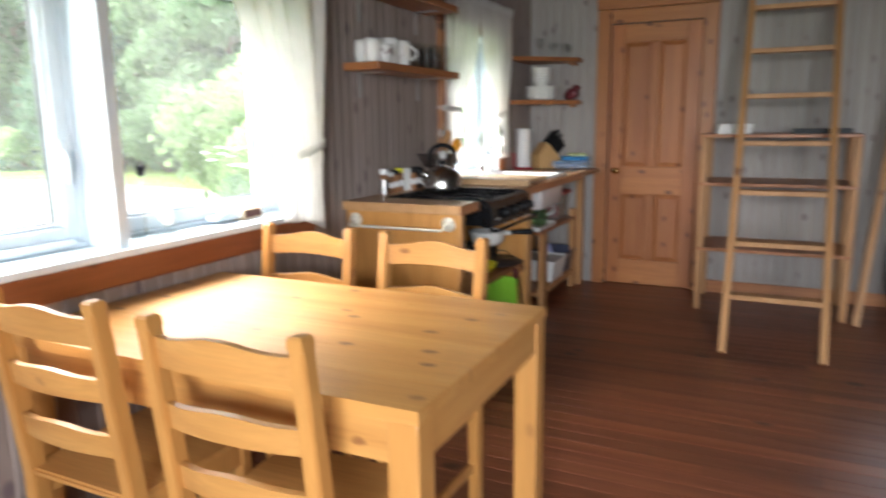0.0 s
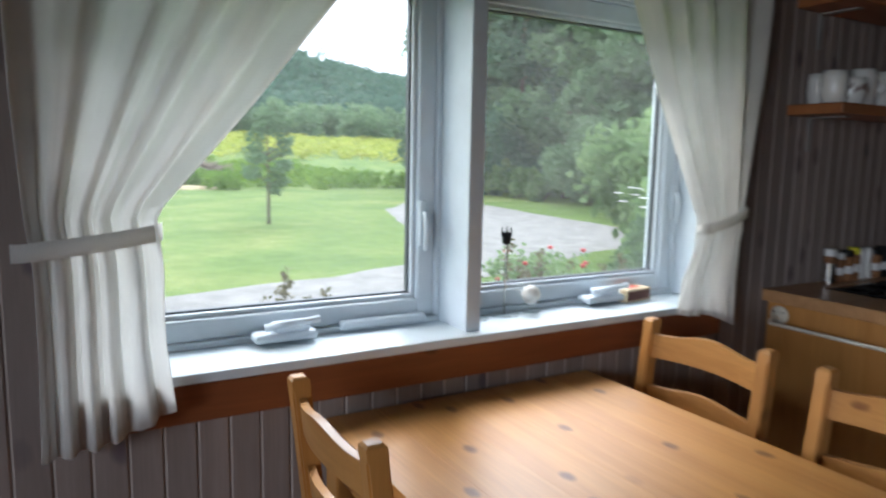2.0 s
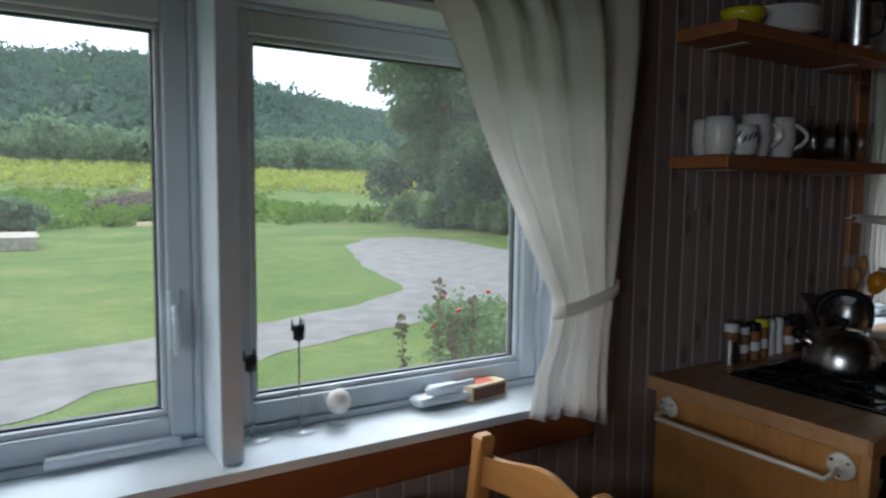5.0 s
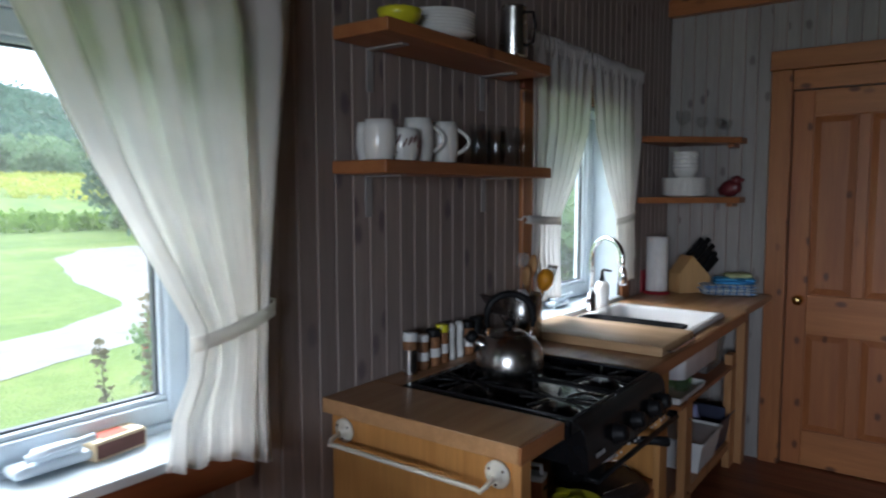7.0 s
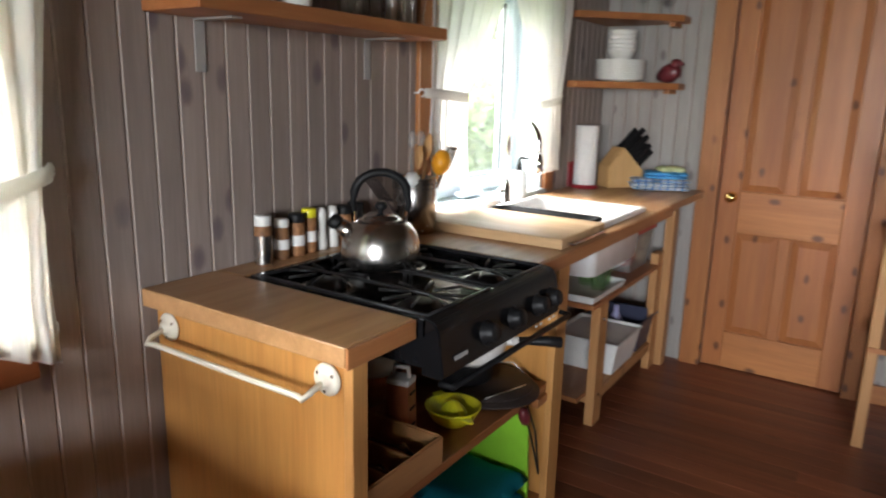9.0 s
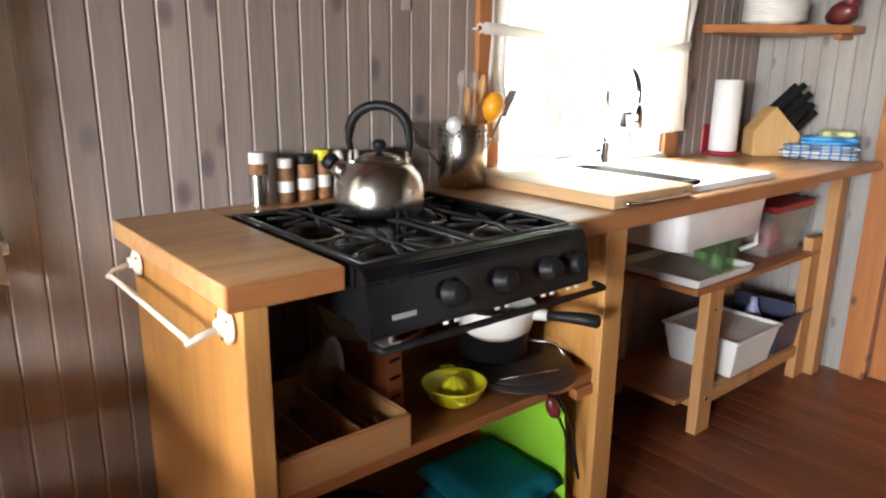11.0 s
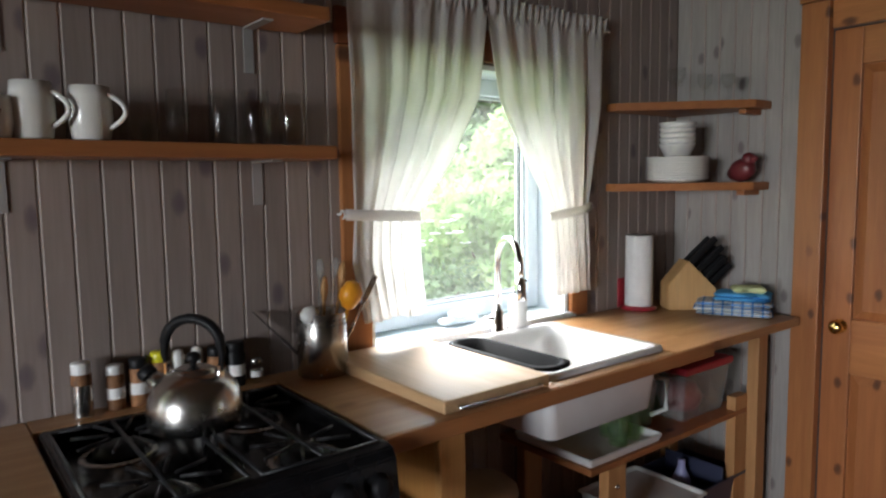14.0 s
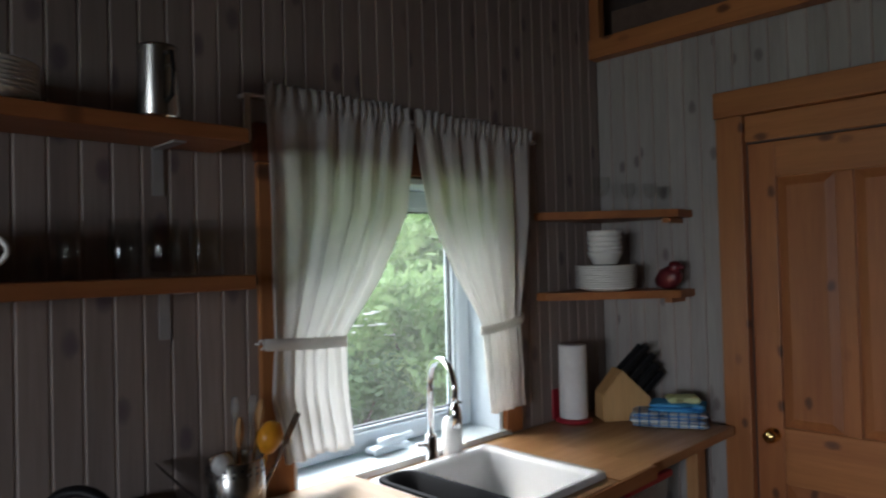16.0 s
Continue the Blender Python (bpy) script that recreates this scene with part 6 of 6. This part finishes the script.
outline = [(-5.2, -16), (-5.6, -6), (-6.1, 0.5), (-6.6, 1.37), (-7.15, 1.95), (-7.45, 3.6), (-8.2, 5.1), (-8.85, 7.7), (-10.1, 10.2), (-10.4, 13), (-11, 17), (-12.5, 18), (-12.9, 14.2), (-16.9, 14.7), (-21.8, 15.4), (-23.6, 14.6), (-23.3, 12.6), (-20.9, 10.8),
           (-15.3, 8.7), (-12.4, 8.05), (-11.3, 7.6), (-10.2, 6.1), (-9.6, 4.4), (-8.8, 1.0), (-8.0, -0.1), (-7.4, -6), (-7.1, -16)]
pts = []
for i, (p, q) in enumerate(zip(outline, outline[1:] + outline[:1])):
    for k in range(6):
        f = k / 6
        x, y = p[0] + (q[0] - p[0]) * f, p[1] + (q[1] - p[1]) * f
        w = 0.14 * noise.noise((x * 0.9, y * 0.9, 3))
        pts.append((x + w, y + w))
bm = bmesh.new()
bm.faces.new([bm.verts.new((x, y, GZ + 0.008)) for x, y in pts])
bmesh.ops.triangulate(bm, faces=bm.faces)
tagged(part("road", bm, M_GRAVEL), "grey gravel drive looping through the lawn", "road", kind="structure")


def leaf_cloud(centres, radii, count, size, seed, flatten=1.0, droop=0.0):
    """Many small leaf quads in ellipsoid clumps, as vertex and face arrays."""
    rng = np.random.default_rng(seed)
    c = np.asarray(centres, float)
    r = np.asarray(radii, float)
    pick = rng.choice(len(c), count, p=(r ** 2) / (r ** 2).sum())
    d = rng.normal(size=(count, 3))
    d /= np.linalg.norm(d, axis=1)[:, None]
    rad = r[pick] * (0.55 + 0.5 * rng.random(count)) * (0.8 + 0.35 * rng.random(count))
    p = c[pick] + d * rad[:, None] * np.array([1, 1, flatten])
    u = rng.normal(size=(count, 3)) + 0.3 * d
    u /= np.linalg.norm(u, axis=1)[:, None]
    v = np.cross(u, rng.normal(size=(count, 3)))
    v /= np.linalg.norm(v, axis=1)[:, None]
    s = size * (0.6 + 0.8 * rng.random(count))[:, None]
    quad = np.stack([p - u * s, p + v * s * 0.55, p + u * s, p - v * s * 0.55], 1).reshape(-1, 3)
    return quad


def cloud_mesh(name, quads, mat):
    me = bpy.data.meshes.new(name)
    n = len(quads) // 4
    me.from_pydata(quads.tolist(), [], [(4 * i, 4 * i + 1, 4 * i + 2, 4 * i + 3) for i in range(n)])
    me.materials.append(mat)
    return me


def tree(name, at, height, spread, label, mat, seed, leaf=0.2, count=2600, first=0.3, conifer=False, trunk=0.1):
    rng = random.Random(seed)
    t = thing(name, at, label, "tree")
    bend = [(0.04 * height * noise.noise((seed, k, 0)), 0.04 * height * noise.noise((seed, k, 5))) for k in range(7)]
    part("trunk", tube([(bend[k][0] * k / 6, bend[k][1] * k / 6, height * 0.93 * k / 6 - 0.1) for k in range(7)], [trunk * (1 - 0.85 * k / 6) for k in range(7)], steps=8), M_BARK, t, True)
    cs, rs = [], []
    bm = bmesh.new()
    for k in range(26 if not conifer else 40):
        f = first + (1 - first) * (k + rng.random()) / (26 if not conifer else 40)
        w = (1 - f) ** 0.75 * 1.25 if conifer else math.sin(math.pi * min(1, max(0.05, (f - first) / (1 - first) * 0.85 + 0.15))) ** 0.7
        a = rng.uniform(0, 6.28)
        rr = spread * w * rng.uniform(0.35, 0.95)
        z = height * f
        p = (rr * math.cos(a), rr * math.sin(a), z + (0.1 * rr if not conifer else -0.25 * rr))
        cs.append(p)
        rs.append(spread * (0.16 + 0.26 * w) * rng.uniform(0.7, 1.2))
        tube([(0, 0, max(0.2, z - 0.4 * rr)), (p[0] * 0.5, p[1] * 0.5, z - 0.1 * rr), p], [trunk * 0.3, trunk * 0.2, trunk * 0.06], bm, 5)
    part("limb", bm, M_BARK, t)
    crown = new("crown", cloud_mesh("crown", leaf_cloud(cs, rs, count, leaf, seed, 0.75), mat))
    crown.parent = t
    return t


# a young tree on the lawn
tree("young_tree", (-17.5, 5.8, GZ), 3.15, 0.66, "young broadleaf tree standing alone on the lawn", M_LEAF, 4, 0.06, 2200, 0.26, trunk=0.05)
# wood on the right of the drive
kinds = [tree("broadleaf_tree", (-30, 23, GZ), 12.5, 3.4, "tall broadleaf tree at the edge of the wood", M_LEAF, 11, 0.2, 6500, 0.08, trunk=0.2),
         tree("broadleaf_tree", (-24.5, 25.5, GZ), 10.0, 3.0, "broadleaf tree at the edge of the wood", M_LEAF, 12, 0.21, 5600, 0.05, trunk=0.18),
         tree("conifer_tree", (-35, 25.5, GZ), 14.0, 3.0, "dark conifer at the edge of the wood", M_SPRUCE, 13, 0.22, 6000, 0.06, True, trunk=0.2)]
for ob in kinds:
    ob["group"] = "trees of the wood"
rng = random.Random(21)
for k in range(34):
    f = k / 33
    bx, by = -39 + 31 * f, 24 - 3 * math.sin(3 * f) + (1.5 if f < 0.5 else 1.5 + 4.5 * (f - 0.5))
    row = k % 3
    x, y = bx + rng.uniform(-1.5, 1.5) - 1.5 * row, by + 3.4 * row + rng.uniform(-1.2, 1.2) - 1.0
    s = rng.uniform(0.8, 1.1) + 0.2 * row
    o = copy_thing(kinds[rng.choice((0, 1, 2, 2, 2))], pose(x, y, land(x, y) - 0.1, 0, 0, rng.uniform(0, 360)))
    o.scale = (s, s, s)


def bush(name, at, r, h, mat, seed, leaf, count, label, group=""):
    rng = random.Random(seed)
    b = thing(name, at, label, "bush", group)
    cs, rs = [], []
    bm = bmesh.new()
    for k in range(16):
        a, q = rng.uniform(0, 6.28), math.sqrt(rng.random()) * r * 0.75
        z = h * rng.uniform(0.2, 0.85) * (1 - 0.35 * q / r)
        cs.append((q * math.cos(a), q * math.sin(a), z))
        rs.append(r * rng.uniform(0.22, 0.4))
        tube([(0.1 * q * math.cos(a), 0.1 * q * math.sin(a), -0.05), (0.6 * q * math.cos(a), 0.6 * q * math.sin(a), z * 0.6), cs[-1]], [0.02, 0.015, 0.005], bm, 5)
    part("stems", bm, M_BARK, b)
    crown = new("leaves", cloud_mesh("leaves", leaf_cloud(cs, rs, count, leaf, seed, 1.0), mat))
    crown.parent = b
    return b


b1 = bush("big_shrub", (-15.8, 17.6, GZ), 2.3, 3.7, M_LEAF, 31, 0.085, 11000, "large grey-green shrub beside the drive", "shrubs by the drive")
copy_thing(b1, pose(-10.6, 20.0, GZ, 0, 0, 80))
copy_thing(b1, pose(-20.5, 19.6, GZ, 0, 0, 200))
b2 = bush("bright_bush", (-25.5, 19.6, GZ), 1.15, 2.0, M_SHRUB, 33, 0.16, 2000, "light green bush at the edge of the wood", "light bushes")
for x, y, a in ((-28, 18.9, 50), (-30.5, 19.6, 120), (-23.2, 19.2, 210), (-33.5, 20, 300)):
    copy_thing(b2, pose(x, y, GZ, 0, 0, a))
# shrubbery outside the kitchen window
b3 = bush("garden_shrub", (-6.3, 9.2, GZ), 1.5, 2.6, M_SHRUB, 41, 0.075, 6500, "bright green garden shrub outside the kitchen window", "garden shrubs")
for x, y, a, s in ((-8.5, 11.2, 70, 1.5), (-6.2, 12.4, 150, 1.35), (-8.8, 14.5, 240, 1.75), (-11.5, 16, 20, 2.0)):
    copy_thing(b3, pose(x, y, GZ, 0, 0, a)).scale = (s, s, s)
b4 = bush("dark_bush", (-33.0, 1.6, GZ), 1.15, 1.5, M_LEAF, 35, 0.17, 1800, "dark round bush at the edge of the meadow")


# meadow, goldenrod and far woods
def far_clumps(name, spots, r, per, size, mat, seed, flat, label, category):
    c = [(x, y, land(x, y) + r * 0.5) for x, y in spots]
    ob = new(name, cloud_mesh(name, leaf_cloud(c, [r] * len(c), per * len(c), size, seed, flat), mat))
    return tagged(ob, label, category, kind="stuff")


rng = random.Random(5)
spots = [(-rng.uniform(34, 60), rng.uniform(-32, 20)) for _ in range(1000)]
far_clumps("meadow_grass", spots, 0.75, 26, 0.22, M_MEADOW, 61, 0.7, "tall green meadow grass beyond the lawn", "grass")
spots = [(-rng.uniform(66, 118), rng.uniform(-60, 55)) for _ in range(1300)]
far_clumps("goldenrod_field", spots, 1.1, 20, 0.3, M_GOLD, 62, 0.5, "yellow goldenrod field in flower", "field")
spots = [(-rng.uniform(112, 135), rng.uniform(-110, 110)) for _ in range(330)]
c = [(x, y, land(x, y) + rng.uniform(1.2, 4.4)) for x, y in spots]
ob = new("tree_line", cloud_mesh("tree_line", leaf_cloud(c, [rng.uniform(1.6, 2.6) for _ in c], 190 * len(c), 0.5, 63, 1.35), M_LEAF))
tagged(ob, "line of green trees at the foot of the hill", "trees", kind="stuff")
spots = [(-rng.uniform(130, 400), rng.uniform(-260, 330)) for _ in range(2600)]
c = [(x, y, land(x, y) + rng.uniform(2, 5)) for x, y in spots]
ob = new("hill_wood", cloud_mesh("hill_wood", leaf_cloud(c, [rng.uniform(4.0, 6.5) for _ in c], 62 * len(c), 1.25, 64, 1.0), M_HILL))
tagged(ob, "wooded green hill", "forest", kind="stuff")

# brush pile, bare earth and a timber platform
rng = random.Random(9)
bm = bmesh.new()
for k in range(420):
    a, q = rng.uniform(0, 6.28), math.sqrt(rng.random())
    p = Vector((1.5 * q * math.cos(a), 2.8 * q * math.sin(a), 0.9 * (1 - q) * rng.random() + 0.1))
    d = Vector((rng.uniform(-1, 1), rng.uniform(-1, 1), rng.uniform(-0.3, 0.5))).normalized() * rng.uniform(0.4, 0.9)
    tube([p - d, p, p + d], [0.035, 0.04, 0.02], bm, 4)
bp = part("brush_pile", bm, M_BRUSH, m=Matrix.Translation((-44, 8.0, land(-44, 8.0) + 0.6)))
tagged(bp, "grey heap of dead branches in the meadow", "brush pile", kind="stuff")
bm = lathe([(0, 0.25), (1.5, 0.2), (2.6, 0.05), (3.0, -0.1)], steps=20)
tagged(part("sand_patch", bm, M_SAND, None, True, m=Matrix.Translation((-35.5, 7.0, land(-35.5, 7.0))) @ Matrix.Diagonal((0.35, 0.6, 0.7, 1))), "bare sandy patch in the grass", "sand", kind="structure")
deck = thing("timber_platform", (-24.6, 0.6, GZ), "low weathered timber platform on the lawn", "platform")
for k in range(9):
    part("deck_plank", box((-1.4 + 0.31 * k, -1.5, 0.32), (-1.4 + 0.31 * k + 0.3, 1.5, 0.38), 0.01), M_TIMBER, deck)
for x in (-1.3, 1.3):
    part("beam", box((x - 0.08, -1.4, 0.0), (x + 0.08, 1.4, 0.32), 0.01), M_TIMBER, deck)

# flower bed by the house
rose = bush("rose_bush", (-5.6, 5.25, GZ), 0.85, 0.85, M_SHRUB, 51, 0.034, 4200, "rose bush with red flowers below the window")
bm = bmesh.new()
rng = random.Random(3)
for k in range(9):
    a, q = rng.uniform(0, 6.28), rng.uniform(0.2, 0.6)
    lathe([(0, -0.02), (0.02, -0.014), (0.03, 0.007), (0.02, 0.02), (0.008, 0.014), (0, 0.02)], bm, 8, Matrix.Translation((q * math.cos(a), q * math.sin(a), rng.uniform(0.5, 0.95))))
part("flower", bm, M_ROSE, rose, True)


def weed(at, h, n, seed, label):
    rng = random.Random(seed)
    w = thing("tall_weed", at, label, "plant", "tall weeds by the drive")
    bm = bmesh.new()
    cs = []
    for k in range(n):
        x, y = rng.uniform(-0.3, 0.3), rng.uniform(-0.35, 0.35)
        hh = h * rng.uniform(0.6, 1.0)
        dx, dy = rng.uniform(-0.1, 0.1), rng.uniform(-0.1, 0.1)
        tube([(x, y, 0), (x + dx, y + dy, hh * 0.6), (x + 1.4 * dx, y + 1.4 * dy, hh)], [0.008, 0.006, 0.003], bm, 5)
        cs += [(x + dx * f * 1.4, y + dy * f * 1.4, hh * f) for f in (0.3, 0.45, 0.6, 0.75, 0.85, 0.95)]
    part("stalk", bm, M_WEED, w)
    lv = new("leaves", cloud_mesh("leaves", leaf_cloud(cs, [0.06] * len(cs), 11 * len(cs), 0.035, seed, 1.2), M_WEED))
    lv.parent = w


weed((-5.2, 2.62, GZ), 0.95, 8, 71, "brown-green tall weed with seed heads")
weed((-5.0, 4.55, GZ), 1.1, 5, 72, "purple-leaved tall weed by the window")
weed((-5.3, 6.0, GZ), 0.85, 7, 73, "brown-green tall weed with seed heads")
fern = bush("soft_grass_clump", (-6.6, 8.2, GZ), 0.9, 1.2, M_LEAF, 77, 0.06, 4200, "soft grey-green clump beside the drive")
bm = bmesh.new()
for k in range(26):
    a, q = rng.uniform(0, 6.28), rng.uniform(0.1, 0.7)
    lathe([(0, 0), (0.06, 0.005), (0.07, 0.015), (0, 0.02)], bm, 8, Matrix.Translation((q * math.cos(a), q * math.sin(a), rng.uniform(1.15, 1.45))))
part("white_flower", bm, M_WHITEFL, fern, True)

# ---- boards and planks ----
BW = 0.0657


def board_mesh(name, length, mat, axis, width=BW, thick=0.014, gap=0.0005, ch=0.004):
    """A tongue-and-groove board with chamfered long edges; its face looks along the given axis."""
    w = width / 2 - gap
    prof = [(-w, -thick), (-w, -ch * 0.8), (-w + ch, 0), (w - ch, 0), (w, -ch * 0.8), (w, -thick)]
    bm = bmesh.new()
    lines = []
    for z in (-length / 2, length / 2):
        if axis == "x":
            lines.append([bm.verts.new((d, u, z)) for u, d in prof])
        elif axis == "-y":
            lines.append([bm.verts.new((u, -d, z)) for u, d in prof])
        else:
            lines.append([bm.verts.new((z, u, d)) for u, d in prof])
    a, b = lines
    bm.faces.new(a)
    bm.faces.new(b)
    for i in range(5):
        f = bm.faces.new((a[i], a[i + 1], b[i + 1], b[i]))
        # both chamfers take the paler tone that paints in their edge light
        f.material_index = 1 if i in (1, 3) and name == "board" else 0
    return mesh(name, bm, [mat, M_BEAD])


cache = {}


def lay(parent, name, length, mat, axis, at, **kw):
    key = (name, round(length, 3), axis, mat.name)
    if key not in cache:
        cache[key] = board_mesh(name, length, mat, axis, **kw)
    ob = new(name, cache[key])
    ob.parent = parent
    ob.matrix_basis = Matrix.Translation(at)


def clad(parent, start, end, holes, z0, z1, mat, axis, fixed, first=0.0):
    n = int((end - start) / BW)
    for k in range(n + 1):
        a = start + BW * k + first
        c = a + BW / 2
        if c > end:
            break
        zs = [z0]
        for h in sorted(holes, key=lambda q: q[2]):
            if h[0] < c < h[1]:
                zs += [h[2], h[3]]
        zs.append(z1)
        for lo, hi in zip(zs[::2], zs[1::2]):
            if hi - lo > 0.02:
                at = (fixed, c, (lo + hi) / 2) if axis == "x" else (c, fixed, (lo + hi) / 2)
                lay(parent, "board", hi - lo, mat, axis, at)


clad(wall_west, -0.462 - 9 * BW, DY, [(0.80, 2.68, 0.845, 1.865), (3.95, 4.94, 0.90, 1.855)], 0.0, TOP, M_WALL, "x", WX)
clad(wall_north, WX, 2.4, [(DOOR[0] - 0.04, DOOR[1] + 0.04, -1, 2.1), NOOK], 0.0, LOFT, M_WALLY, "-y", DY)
PW = 0.083
rng = random.Random(17)
k = 0
y = -0.6
while y < DY:
    x = WX
    while x < 2.6:
        ln = rng.choice((1.2, 1.6, 2.0, 2.4))
        ln = min(ln, 2.7 - x)
        lay(floor, "plank", ln, M_FLOOR, "z", (x + ln / 2, y + PW / 2, 0.0), width=PW, gap=0.0006, ch=0.0018)
        x += ln
    y += PW
bm = bmesh.new()
box((2.7, SY, -0.02), (EX, DY, -0.001), 0, bm)
box((WX, SY, -0.02), (2.7, -0.6, -0.001), 0, bm)
part("far_planks", bm, M_FLOOR, floor)["kind"] = "stuff"
